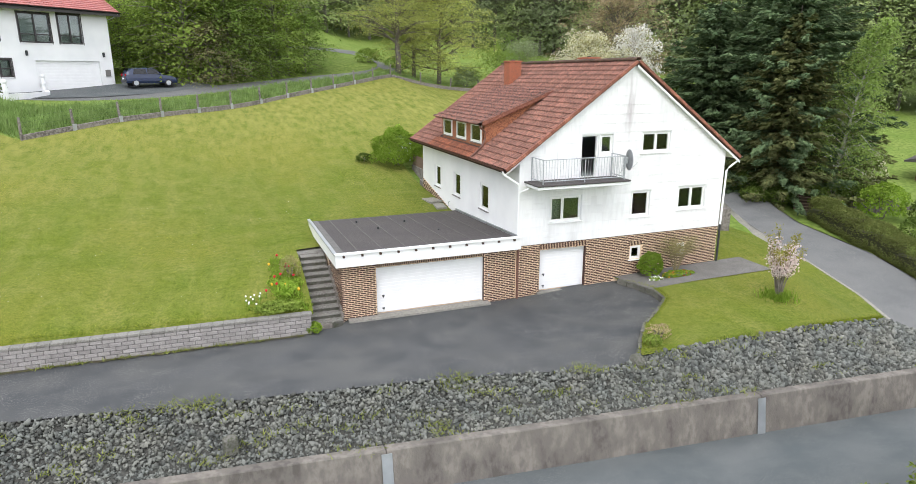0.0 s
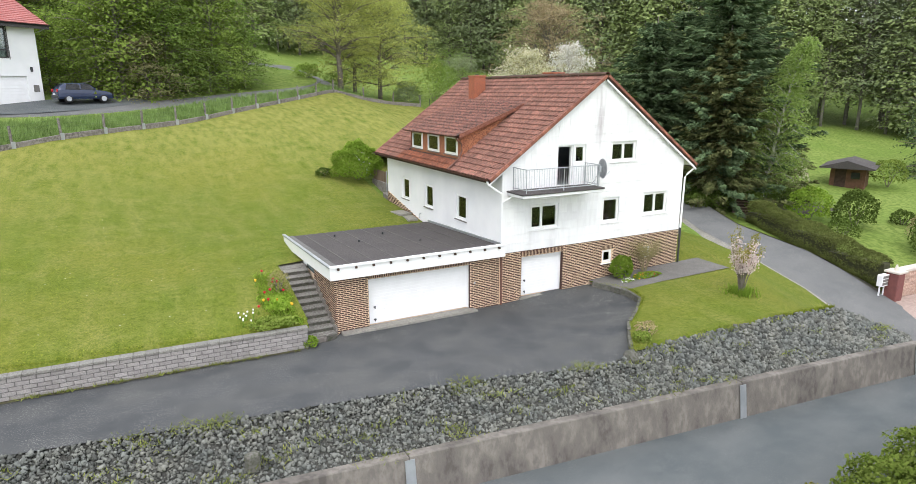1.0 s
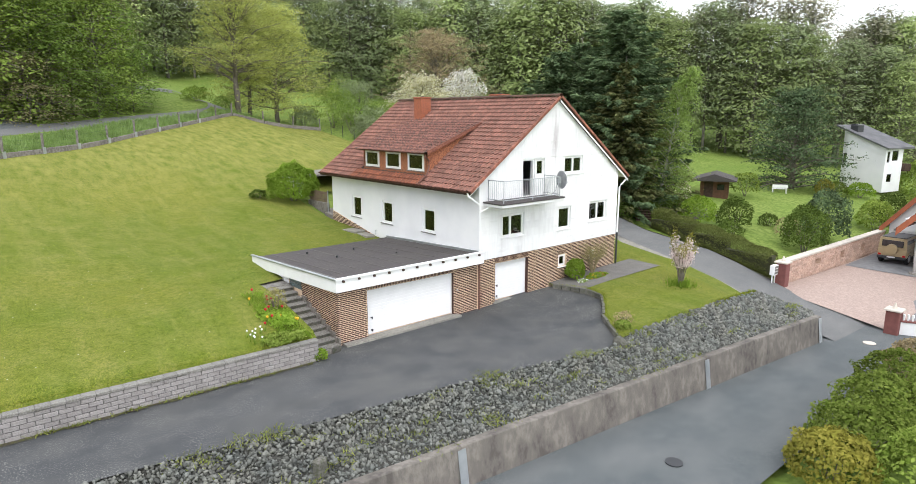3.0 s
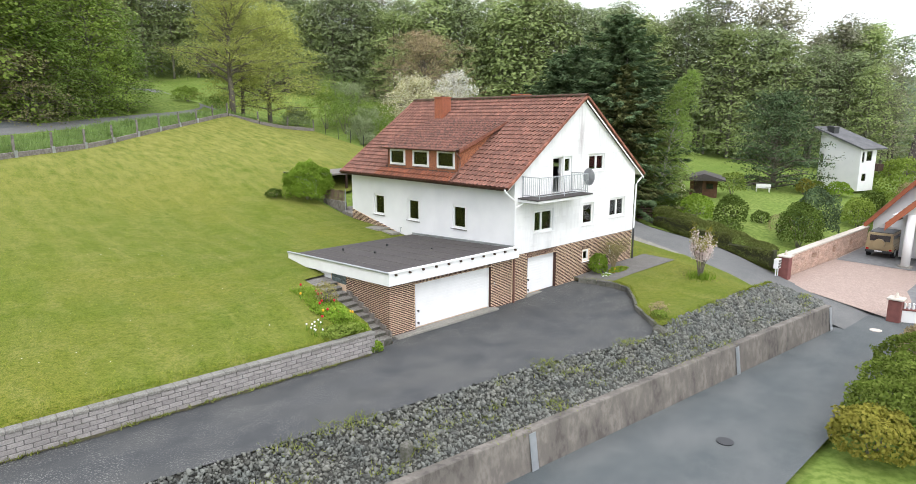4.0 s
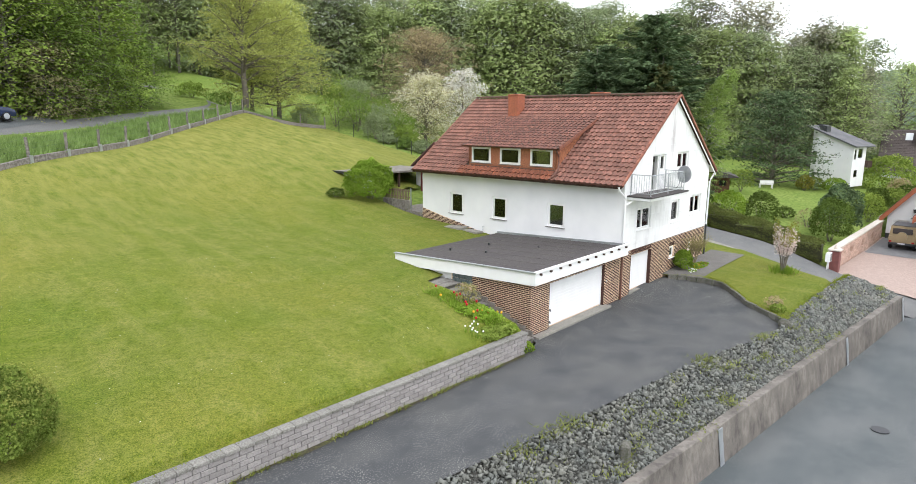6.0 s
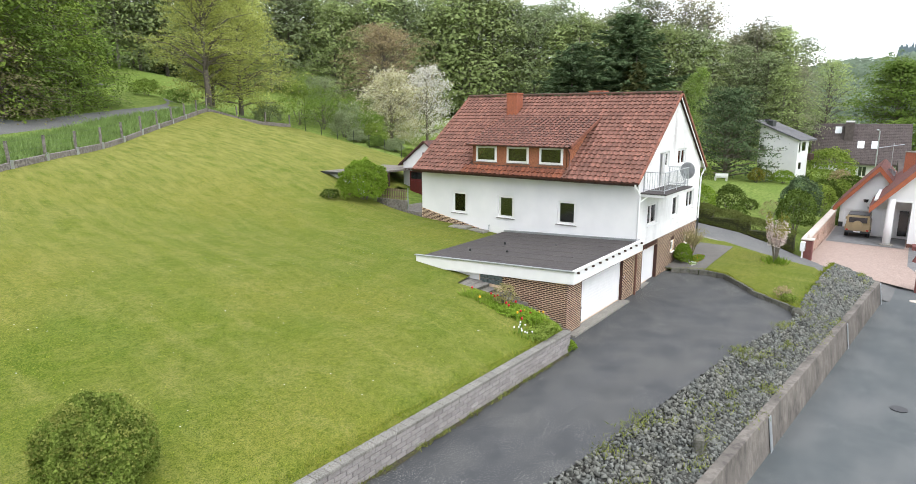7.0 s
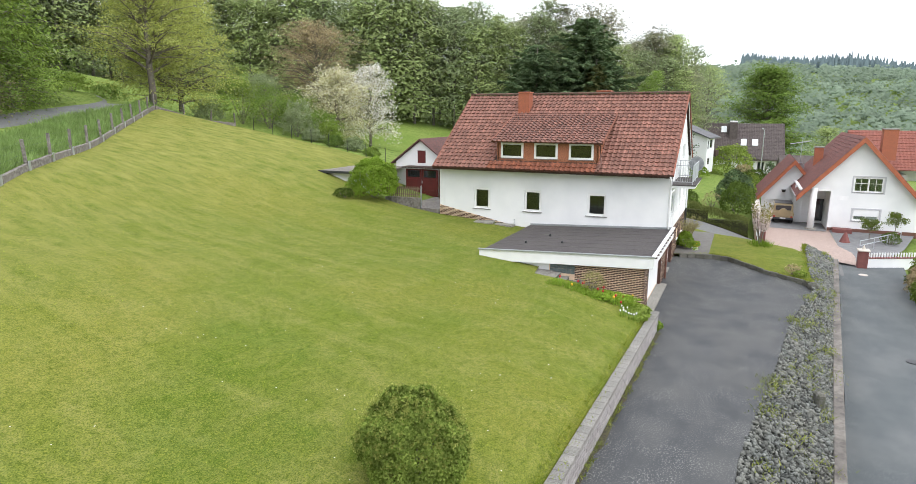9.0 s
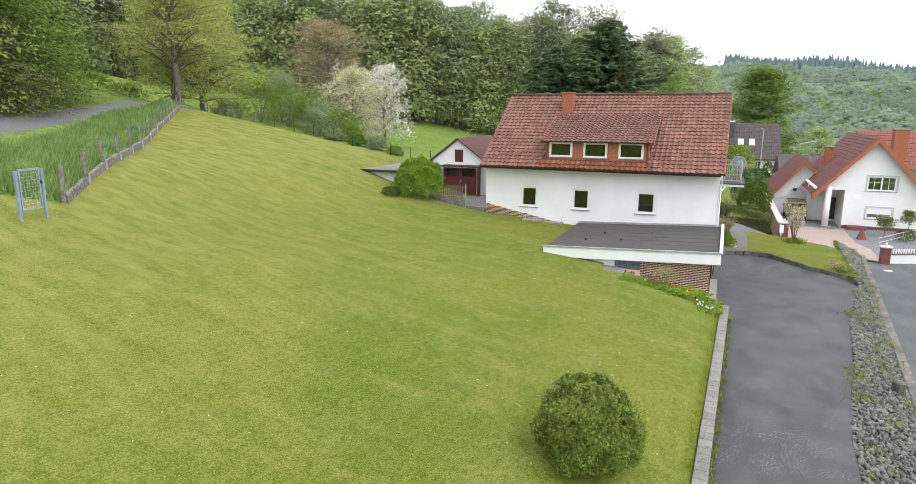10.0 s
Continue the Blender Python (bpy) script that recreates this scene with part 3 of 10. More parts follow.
stations = [float(v) for v in np.arange(-60, 5.61, 0.4)]
drive = strip_mesh("driveway", [(x, -0.55 + wall_shift(x) if x < -7.9 else 0.2, 0.0) for x in stations], [(x, edge(x)[0] if x < 0.4 else -7.45, 0.0) for x in stations], 200, M_ASPHALT, across=30)
for v in drive.vertices:
    # the drive rises a little towards the single garage and sags where it is worn
    v.co.z += 0.2 * math.exp(-((v.co.x - 3.2) / 1.9) ** 2) * smooth01(-2.6, 0.0, v.co.y) + 0.018 * noise.noise(v.co * 0.5)
KERB_AT = [(5.05, -0.35), (5.45, -1.2), (5.75, -2.2), (5.5, -3.2), (4.9, -3.75), (4.3, -4.25), (3.6, -4.75), (2.95, -5.25), (2.4, -5.85), (1.95, -6.4)]
for v in drive.vertices:
    if v.co.x > -1:
        v.co.z += 0.17 * max(0.0, 1 - min(math.hypot(v.co.x - a, v.co.y - b) for a, b in KERB_AT) / 1.5)
solo("driveway", drive, None, "dark worn asphalt driveway in front of the garages", "driveway", kind="structure")

KERB = [(5.05, -0.35), (5.45, -1.2), (5.75, -2.2), (5.5, -3.2), (4.3, -4.25), (2.95, -5.25), (1.95, -6.4), (1.15, -7.45)]


def front_z(x, y):
    z = 0.36 + 0.02 * (x - 6) * smooth01(-4, 0, y) + 0.12 * smooth01(-8, -4, y) * smooth01(3, 8, x)
    z += 0.11 * max(0.0, y)
    return z - 0.16 * max(0.0, x - 13.0)


def road_left(y):
    return lerp_at(y, (-10.2, -8.0, -4.0, 0.0, 3.0, 6.0, 10.0, 20.0, 40.0), (15.6, 15.6, 16.6, 17.2, 17.7, 18.4, 20.2, 26.0, 38.0))


def road_z(y):
    return lerp_at(y, (-14.0, -11.2, -10.3, -8.0, -4.0, 0.0, 5.0, 10.0, 20.0, 40.0), (-2.6, -2.5, -2.3, -1.75, -0.75, 0.0, 0.75, 1.45, 2.9, 5.4))


def build_front_lawn():
    verts, faces = [], []
    ys = [float(v) for v in np.linspace(-7.95, 14, 70)]
    n = 24
    for y in ys:
        x0 = lerp_at(y, [k[1] for k in KERB[::-1]], [k[0] for k in KERB[::-1]]) + 0.06 if y < -0.35 else 5.1 if y < 0.05 else 11.05
        x1 = road_left(y) - 0.35 if y > -7.0 else lerp_at(y, (-7.95, -7.0), (13.0, road_left(-7.0) - 0.35))
        for i in range(n + 1):
            x = x0 + (x1 - x0) * i / n
            yy = y
            if y < -7.3:
                yy = max(y, edge(x)[0] - 0.05)
            z = front_z(x, yy)
            zr = road_z(yy) + 0.2
            z = z + (min(z, zr) - z) * smooth01(0.6, 1.0, i / n)
            verts.append((x, yy, z))
    w = n + 1
    for j in range(len(ys) - 1):
        for i in range(n):
            faces.append((j * w + i, j * w + i + 1, (j + 1) * w + i + 1, (j + 1) * w + i))
    return mesh_np("front_lawn", verts, faces, M_LAWN, True)


solo("front_lawn", build_front_lawn(), None, "small mown front lawn beside the driveway", "lawn", kind="structure")
PATH_X = [float(v) for v in np.linspace(5.12, 12.6, 16)]
M_PATH = mat("gravel_path", (0.2, 0.19, 0.175), 0.95, (0.15, 0.14, 0.13), 1.5, (0.12, 0.115, 0.105), 20, 0.5, 50)
solo("garden_path", strip_mesh("garden_path", [(x, 0.02, front_z(x, 0.0) + 0.03) for x in PATH_X], [(x + 0.5 - 0.05 * (x - 5.1), -2.05, front_z(x, -2.0) + 0.03) for x in PATH_X], 40, M_PATH),
     None, "grey gravelly path along the front of the house", "path", kind="structure")

# gravel bank surface, under its stones
bank_x = [float(v) for v in np.arange(-60, 15.01, 0.5)]
GRAVEL_BANK = solo("gravel_bank", strip_mesh("gravel_bank", [(x, edge(x)[0] + 0.1, edge(x)[1] - 0.04) for x in bank_x], [(x, wall_y(x) + 0.15, -1.22) for x in bank_x], 200, M_GAP_SHADE, across=8),
     None, "bank ground beneath the basalt stones, darkened for shaded gaps", "bank", kind="structure")

# roads
verge_y = [float(v) for v in np.linspace(-7.0, 14.0, 40)]


def verge_z(y):
    x = road_left(y) - 0.35
    return min(front_z(x, y), road_z(y) + 0.2)


solo("lane_verge", strip_mesh("lane_verge", [(road_left(y) - 0.4, y, verge_z(y) + 0.008) for y in verge_y], [(road_left(y) + 0.1, y, road_z(y) + 0.028) for y in verge_y], 60, M_CONC_LIGHT, across=4),
     None, "rough pale concrete edging between front lawn and lane", "verge", kind="structure")
main_x = [float(v) for v in np.linspace(-70, 22, 60)]
solo("road", strip_mesh("road", [(x, (wall_y(x) + 0.2) if x < 15 else lerp_at(x, (15, 17, 20, 22), (-9.5, -9.7, -10.2, -10.8)), -2.4) for x in main_x], [(x, -14.2 if x < 10 else lerp_at(x, (10, 22), (-14.2, -15.5)), -2.42) for x in main_x], 140, M_ROAD),
     None, "grey asphalt village road below the wall", "road", kind="structure")
side_y = [-11.2, -10.2, -9.0, -8.0, -6.0, -4.0, -2.0, 0.0, 2.5, 5.0, 7.5, 10.0, 15.0, 20.0]
solo("side_road", strip_mesh("side_road", [(road_left(y), y, road_z(y) + 0.02) for y in side_y], [(lerp_at(y, (-11.2, -8.0, -5.0, -3.0, 0.0, 5.0, 10.0, 40.0), (21.0, 21.2, 21.5, 21.8, 21.8, 21.6, 23.4, 41.5)), y - 0.4, road_z(y) - 0.02 - 0.5 * smooth01(0, -5, y) + 0.52 * smooth01(-6, -10.5, y)) for y in side_y], 90, M_LANE),
     None, "narrow grey asphalt lane climbing past the house", "road", kind="structure")
lane_y = [-4.5, -3.0, -1.0, 1.0, 3.0, 5.0, 8.0, 12.0]
solo("lane_edge", strip_mesh("lane_edge", [(lerp_at(y, (-5.0, -3.0, 0.0, 5.0, 10.0, 40.0), (21.5, 21.8, 21.8, 21.6, 23.4, 41.5)) - 0.08, y - 0.4, road_z(y) + 0.03 - 0.5 * smooth01(0, -5, y)) for y in lane_y],
                               [(lerp_at(y, (-5.0, -3.0, 0.0, 5.0, 10.0, 40.0), (21.5, 21.8, 21.8, 21.6, 23.4, 41.5)) + 0.6, y - 0.4, ground_z(23.0, y) - 0.05) for y in lane_y], 40, M_SOIL, across=3),
     None, "dark soil edge between lane and hedge", "verge", kind="structure")
up = [(-70, 1.5), (-45, 17), (-30, 28.5), (-22, 33.5), (-15, 37.9), (-4, 44.3), (2.8, 48.0), (6.6, 51.0), (8.6, 55.5), (8.8, 61), (7.4, 66), (4.0, 71), (-2, 75)]


def lane_points(line, n):
    """Points along a line of corners, with the unit vector to its left."""
    P = [Vector((p[0], p[1])) for p in line]
    d = [0.0]
    for p, q in zip(P, P[1:]):
        d.append(d[-1] + (q - p).length)
    out = []
    for k in range(n):
        s0 = d[-1] * k / (n - 1)
        at = [Vector((lerp_at(v, d, [p.x for p in P]), lerp_at(v, d, [p.y for p in P]))) for v in (s0 - 1.5, s0, s0 + 1.5)]
        t = (at[2] - at[0]).normalized()
        out.append(((at[0] + at[1] + at[2]) / 3, Vector((-t.y, t.x))))
    return out


def lane_strip(a, za, b, zb):
    pts = lane_points(up, 120)
    return [[(*(p + n * o), ground_z(*(p + n * o)) + z) for p, n in pts] for o, z in ((a, za), (b, zb))]


left, right = lane_strip(1.45, 0.09, -1.45, 0.09)
solo("upper_road", strip_mesh("upper_road", left, right, 160, M_LANE, across=5),
     None, "grey asphalt lane above the garden fence", "road", kind="structure")
for o, word in ((1, "upper"), (-1, "lower")):
    a, b = lane_strip(o * 1.42, 0.085, o * 2.1, -0.06)
    solo("road_shoulder", strip_mesh("road_shoulder", a, b, 160, M_MEADOW, across=3), None, word + " grassy shoulder of the lane above the fence", "verge", kind="structure")


# concrete retaining wall along the road
def build_retaining_wall():
    w = thing("retaining_wall", "weathered grey-brown concrete retaining wall along the road", "wall", kind="structure")
    bm = bmesh.new()
    ends = [-60.0, -34.0, -21.0, -8.0, 5.0, 15.0]
    for p, q in zip(ends, ends[1:]):
        c = bmesh.new()
        fy = [wall_y(p), wall_y(q)]
        lo = [(p + 0.012, fy[0] - 0.22, -2.7), (q - 0.012, fy[1] - 0.22, -2.7), (q - 0.012, fy[1] + 0.34, -2.7), (p + 0.012, fy[0] + 0.34, -2.7)]
        hi = [(p + 0.012, fy[0], -1.03), (q - 0.012, fy[1], -1.03), (q - 0.012, fy[1] + 0.34, -1.03), (p + 0.012, fy[0] + 0.34, -1.03)]
        a = [c.verts.new(v) for v in lo]
        e = [c.verts.new(v) for v in hi]
        c.faces.new(a[::-1])
        c.faces.new(e)
        for i in range(4):
            c.faces.new((a[i], a[(i + 1) % 4], e[(i + 1) % 4], e[i]))
        bmesh.ops.bevel(c, geom=[g for g in c.edges if all(v.co.z > -2 for v in g.verts)], offset=0.025, segments=1, affect="EDGES")
        part("wall_section", c, M_STREAK, w)
    for x in ends[1:-1] + [14.82]:
        c = bmesh.new()
        y = wall_y(x)
        v = [c.verts.new(k) for k in ((x - 0.16, y - 0.23, -2.6), (x + 0.16, y - 0.245, -2.6), (x + 0.16, y - 0.035, -1.12), (x - 0.16, y - 0.02, -1.12))]
        f = c.faces.new(v)
        g = bmesh.ops.extrude_face_region(c, geom=[f])
        bmesh.ops.translate(c, verts=[q for q in g["geom"] if isinstance(q, bmesh.types.BMVert)], vec=(0, -0.02, 0))
        part("joint_plate", c, M_METAL, w, "grey metal plate over a wall joint")
    bm.free()


build_retaining_wall()


# ---- the house ----
RX, RZ, SL = 5.5, 10.33, 0.717
EAVE_X = 6.25


def roof_z(x):
    return RZ - SL * abs(x - RX)


M_CURTAIN = M_INSIDE


def window(parent, axis, at, u0, u1, z0, z1, sashes=(1.0,), sill=True, depth=0.12, frame_mat=None, open_first=False):
    """A window in a wall that faces -axis; at is the wall's outer face. Sashes: relative widths."""
    win = new("window")
    win.parent = parent

    def b(p, q, d0, d1, s0, s1):
        return (p, q, d0, d1, s0, s1) if axis == "y" else (d0, d1, p, q, s0, s1)
    fm = frame_mat or M_FRAME
    d = at + depth
    bm = bmesh.new()
    fw = 0.06
    for r in ((u0, u0 + fw, z0, z1), (u1 - fw, u1, z0, z1), (u0 + fw, u1 - fw, z0, z0 + fw), (u0 + fw, u1 - fw, z1 - fw, z1)):
        box(bm, *b(r[0], r[1], d, d + 0.08, r[2], r[3]))
    part("window_frame", bm, fm, win)
    total = sum(sashes)
    u = u0 + fw
    span = u1 - u0 - 2 * fw
    for i, s in enumerate(sashes):
        w = span * s / total
        bm = bmesh.new()
        e = 0.058
        p, q = u + 0.006, u + w - 0.006
        for r in ((p, p + e, z0 + fw + 0.005, z1 - fw - 0.005), (q - e, q, z0 + fw + 0.005, z1 - fw - 0.005), (p + e, q - e, z0 + fw + 0.005, z0 + fw + e), (p + e, q - e, z1 - fw - e, z1 - fw - 0.005)):
            box(bm, *b(r[0], r[1], d - 0.02, d + 0.05, r[2], r[3]))
        sash = part("sash", bm, fm, win)
        bm = boxed(*b(p + e - 0.005, q - e + 0.005, d + 0.01, d + 0.022, z0 + fw + e - 0.005, z1 - fw - e + 0.005))
        pane = part("pane", bm, M_GLASS, win)
        pane.visible_shadow = False
        u += w
    if sill:
        bm = boxed(*b(u0 - 0.08, u1 + 0.08, at - 0.07, at + depth, z0 - 0.045, z0 - 0.012))
        part("window_sill", bm, M_SILL if axis == "x" else M_WHITE, win)
    return win


M_NET = mat("net_curtain", (0.5, 0.5, 0.49), 0.95, (0.42, 0.42, 0.42), 5.0, None, bump=0.0)
M_SILL = mat("grey_sill", (0.17, 0.16, 0.15), 0.7, None, bump=0.1)

FRONT_HOLES = [(1.10, 3.47, 0.15, 2.13), (5.9, 6.52, 1.2, 1.86), (1.53, 3.12, 3.36, 4.52), (5.75, 6.8, 3.28, 4.5), (8.38, 10.0, 3.44, 4.56),
               (2.98, 3.86, 5.30, 7.16), (3.92, 4.6, 6.28, 7.16), (6.12, 7.7, 6.26, 7.2), (8.6, 9.1, 1.25, 1.75)]
SIDE_HOLES = [(3.40, 4.48, 3.29, 4.57), (7.27, 8.32, 3.29, 4.57), (10.57, 11.62, 3.29, 4.57)]
FLOOR_Z = 2.42


def build_house():
    h = thing("house", "white two-storey gabled house with red tiled roof and brick base", "house")
    # front: brick base and white gable
    bm = bmesh.new()
    wall_cells(bm, "y", 0.02, 0.32, 0.0, 11.0, -0.3, lambda u: 2.42, [k for k in FRONT_HOLES if k[3] < 3], ())
    part("front_base_wall", bm, M_MORTAR, h, "pale mortar bed behind the brown clinker bricks")
    bm = bmesh.new()
    wall_cells(bm, "y", 0.0, 0.32, 0.0, 11.0, 2.42, lambda u: roof_z(u) - 0.22, [k for k in FRONT_HOLES if k[3] > 3], (RX,))
    part("front_wall", bm, M_RENDER, h)
    bm = bmesh.new()
    wall_cells(bm, "x", 0.0, 0.32, 0.32, 13.7, lambda y: lerp_at(y, (0, 8.7, 14.0), (-0.3, 2.0, 2.0)), lambda u: 5.98, SIDE_HOLES, (8.7,))
    part("side_wall", bm, M_RENDER, h)
    bm = bmesh.new()
    wall_cells(bm, "y", 13.68, 14.0, 0.0, 11.0, 1.5, lambda u: roof_z(u) - 0.22, [], (RX,))
    part("back_wall", bm, M_RENDER, h)
    bm = bmesh.new()
    wall_cells(bm, "x", 10.68, 11.0, 0.32, 13.68, -0.3, lambda u: 5.98, [(3, 4.2, 3.3, 4.5), (8, 9.2, 3.3, 4.5)])
    part("far_side_wall", bm, M_RENDER, h)
    bm = bmesh.new()
    bm.free()
    for name, b in (("inner_floor", (0.32, 10.68, 0.32, 13.68, FLOOR_Z, FLOOR_Z + 0.2)), ("inner_floor", (0.32, 10.68, 0.32, 13.68, 5.1, 5.3)), ("inner_wall", (5.0, 5.15, 0.32, 13.68, 2.62, 5.1)),
                    ("inner_wall", (0.32, 5.0, 4.9, 5.05, 2.62, 5.1)), ("inner_wall", (5.15, 10.68, 4.9, 5.05, 2.62, 5.1)), ("inner_wall", (1.4, 9.6, 5.4, 5.5, 5.3, 7.4)), ("inner_wall", (0.32, 10.68, 0.5, 0.6, 0.0, FLOOR_Z))):
        part(name, boxed(*b), M_INSIDE, h)
    # windows
    for (u0, u1, z0, z1), s in zip(FRONT_HOLES[1:5] + FRONT_HOLES[6:9], ((1,), (0.8, 1.2), (1,), (1, 1), (1,), (1, 1), (1,))):
        window(h, "y", 0.0, u0, u1, z0, z1, s, depth=0.08, sill=abs(u0 - 3.92) > 0.01)
    for u0, u1, z0, z1 in SIDE_HOLES:
        window(h, "x", 0.0, u0, u1, z0, z1, (1,), depth=0.08)
    # grey net curtains behind some of the front panes
    for u0, u1, z0, z1 in ((1.6, 2.2, 3.42, 4.48), (5.8, 6.75, 3.9, 4.46), (8.45, 9.1, 3.5, 4.5), (9.3, 9.95, 3.5, 4.5), (6.2, 6.85, 6.3, 7.16)):
        c = bmesh.new()
        prof = [(u0 + (u1 - u0) * i / 24, 0.36 + 0.025 * math.sin(i * 1.7)) for i in range(25)]
        prism(c, prof + [(x, y + 0.008) for x, y in prof[::-1]], "z", z0, z1)
        part("curtain", c, M_NET, h, "grey-white net curtain")
    # balcony door, open inwards, in a white frame
    d = new("balcony_door")
    d.parent = h
    bm = bmesh.new()
    for r in ((2.98, 3.05, 5.3, 7.16), (3.79, 3.86, 5.3, 7.16), (3.05, 3.79, 7.09, 7.16)):
        box(bm, r[0], r[1], 0.08, 0.16, r[2], r[3])
    part("door_frame", bm, M_FRAME, d)
    bm = bmesh.new()
    for r in ((0.0, 0.08, 0, 1.72), (0.62, 0.7, 0, 1.72), (0.08, 0.62, 0, 0.1), (0.08, 0.62, 1.62, 1.72)):
        box(bm, 0.0 + 3.05, 0.05 + 3.05, 0.2 + r[0], 0.2 + r[1], 5.34 + r[2], 5.34 + r[3])
    part("door_leaf", bm, M_FRAME, d, "white glazed door standing open inwards")
    # doors of the garage
    garage_door(h, 1.10, 3.47, 0.15, 2.13, 0.2)
    for a, b in ((1.10, 1.104), (3.466, 3.47)):
        part("reveal", boxed(a, b, 0.0, 0.2, 0.15, 2.13), M_BRICK, h, "brown brick reveal")
    part("reveal", boxed(1.104, 3.466, 0.0, 0.2, 2.126, 2.13), M_BRICK, h, "brown brick reveal")
    part("threshold", boxed(1.0, 3.55, -0.08, 0.2, -0.1, 0.154), M_CONC_LIGHT, h, "pale concrete threshold")
    # roof structure
    for side in (-1, 1):
        bm = bmesh.new()
        x_e = RX + side * EAVE_X
        prism(bm, [(RX, RZ - 0.06), (x_e, roof_z(x_e) - 0.06), (x_e, roof_z(x_e) - 0.15), (RX, RZ - 0.15)], "y", -0.2, 14.15)
        part("roof", bm, M_DARKWOOD, h)
    return h


def garage_door(parent, u0, u1, z0, z1, at):
    d = new("garage_door")
    d.parent = parent
    bm = bmesh.new()
    n = 14
    step = (z1 - z0 - 0.06) / n
    prof = [(at + 0.06, z1 - 0.03), (at + 0.06, z0 + 0.03)]
    for i in range(n):
        a = z0 + 0.03 + step * i
        prof += [(at + 0.028, a), (at + 0.02, a + 0.012), (at + 0.02, a + step - 0.012), (at + 0.028, a + step - 0.001)]
    prism(bm, prof, "x", u0 + 0.05, u1 - 0.05)
    part("door_panel", bm, M_WHITE, d, "white ribbed up-and-over door")
    bm = bmesh.new()
    for r in ((u0, u0 + 0.05, z0, z1), (u1 - 0.05, u1, z0, z1), (u0 + 0.05, u1 - 0.05, z1 - 0.05, z1)):
        box(bm, r[0], r[1], at - 0.01, at + 0.07, r[2], r[3])
    part("door_frame", bm, M_FRAME, d)
    for zz in (z0 + 0.2, z0 + 0.75):
        bm = bmesh.new()
        box(bm, u0 + 0.26, u0 + 0.36, at - 0.01, at + 0.02, zz - 0.02, zz + 0.04)
        box(bm, u0 + 0.295, u0 + 0.325, at - 0.05, at - 0.01, zz - 0.06, zz + 0.03)
        part("door_handle", bm, M_DARKMETAL, d, "dark metal door handle")
    return d


HOUSE = build_house()


def build_garage():
    g = thing("garage", "flat-roofed brick garage with white double door", "garage", at=(0, 0, 0))
    bm = bmesh.new()
    wall_cells(bm, "y", 0.02, 0.3, -7.78, -0.02, -0.3, lambda u: 2.45, [(-6.37, -1.6, 0.08, 2.13)])
    part("front_wall", bm, M_MORTAR, g, "pale mortar bed behind brown bricks")
    bm = bmesh.new()
    wall_cells(bm, "x", -7.78, -7.5, 0.3, 7.4, -0.3, lambda u: 2.45 - 0.046 * u, [(3.15, 4.35, 1.72, 2.2)])
    part("side_wall", bm, M_MORTAR, g)
    bm = boxed(-7.5, -0.02, 7.1, 7.4, -0.3, 2.1)
    part("back_wall", bm, M_RENDER, g)
    bm = bmesh.new()
    prism(bm, [(-0.36, 2.84), (7.9, 2.46), (7.9, 2.36), (-0.36, 2.74)], "x", -7.98, -0.02)
    part("roof_slab", bm, M_FELT, g, "dark bitumen felt flat roof")
    bm = bmesh.new()
    prism(bm, [(-0.39, 2.94), (-0.34, 2.94), (-0.34, 2.4), (-0.39, 2.4)], "x", -8.04, -0.02)
    part("fascia", bm, M_WHITE, g, "white fascia board")
    bm = bmesh.new()
    prism(bm, [(-0.34, 2.9), (7.9, 2.53), (7.9, 2.2), (7.2, 2.05), (-0.34, 2.4)], "x", -8.04, -7.98)
    part("fascia", bm, M_WHITE, g, "white fascia board")
    bm = bmesh.new()
    prism(bm, [(-0.42, 2.97), (7.95, 2.6), (7.95, 2.55), (-0.42, 2.91)], "x", -8.09, -7.95)
    part("roof_edge", bm, M_METAL, g, "grey metal roof edging")
    part("roof_edge", boxed(-8.06, -0.02, -0.45, -0.3, 2.91, 2.985), M_WHITE, g, "white metal roof edging")
    bm = bmesh.new()
    prism(bm, [(-0.3, 2.85), (7.85, 2.474), (7.85, 2.49), (-0.3, 2.866)], "x", -7.93, -7.6)
    part("felt_strip", bm, M_JOINT, g, "pale grey felt strip along the roof edge")
    for a, b in ((-6.37, -6.366), (-1.604, -1.6)):
        part("reveal", boxed(a, b, 0.0, 0.16, 0.08, 2.13), M_BRICK, g, "brown brick reveal")
    part("reveal", boxed(-6.366, -1.604, 0.0, 0.16, 2.126, 2.13), M_BRICK, g, "brown brick reveal")
    garage_door(g, -6.37, -1.6, 0.08, 2.13, 0.16)
    bm = boxed(-7.6, -1.4, -0.35, 0.16, -0.1, 0.084)
    part("threshold", bm, M_CONC_LIGHT, g, "pale concrete threshold")
    return g


GARAGE = build_garage()


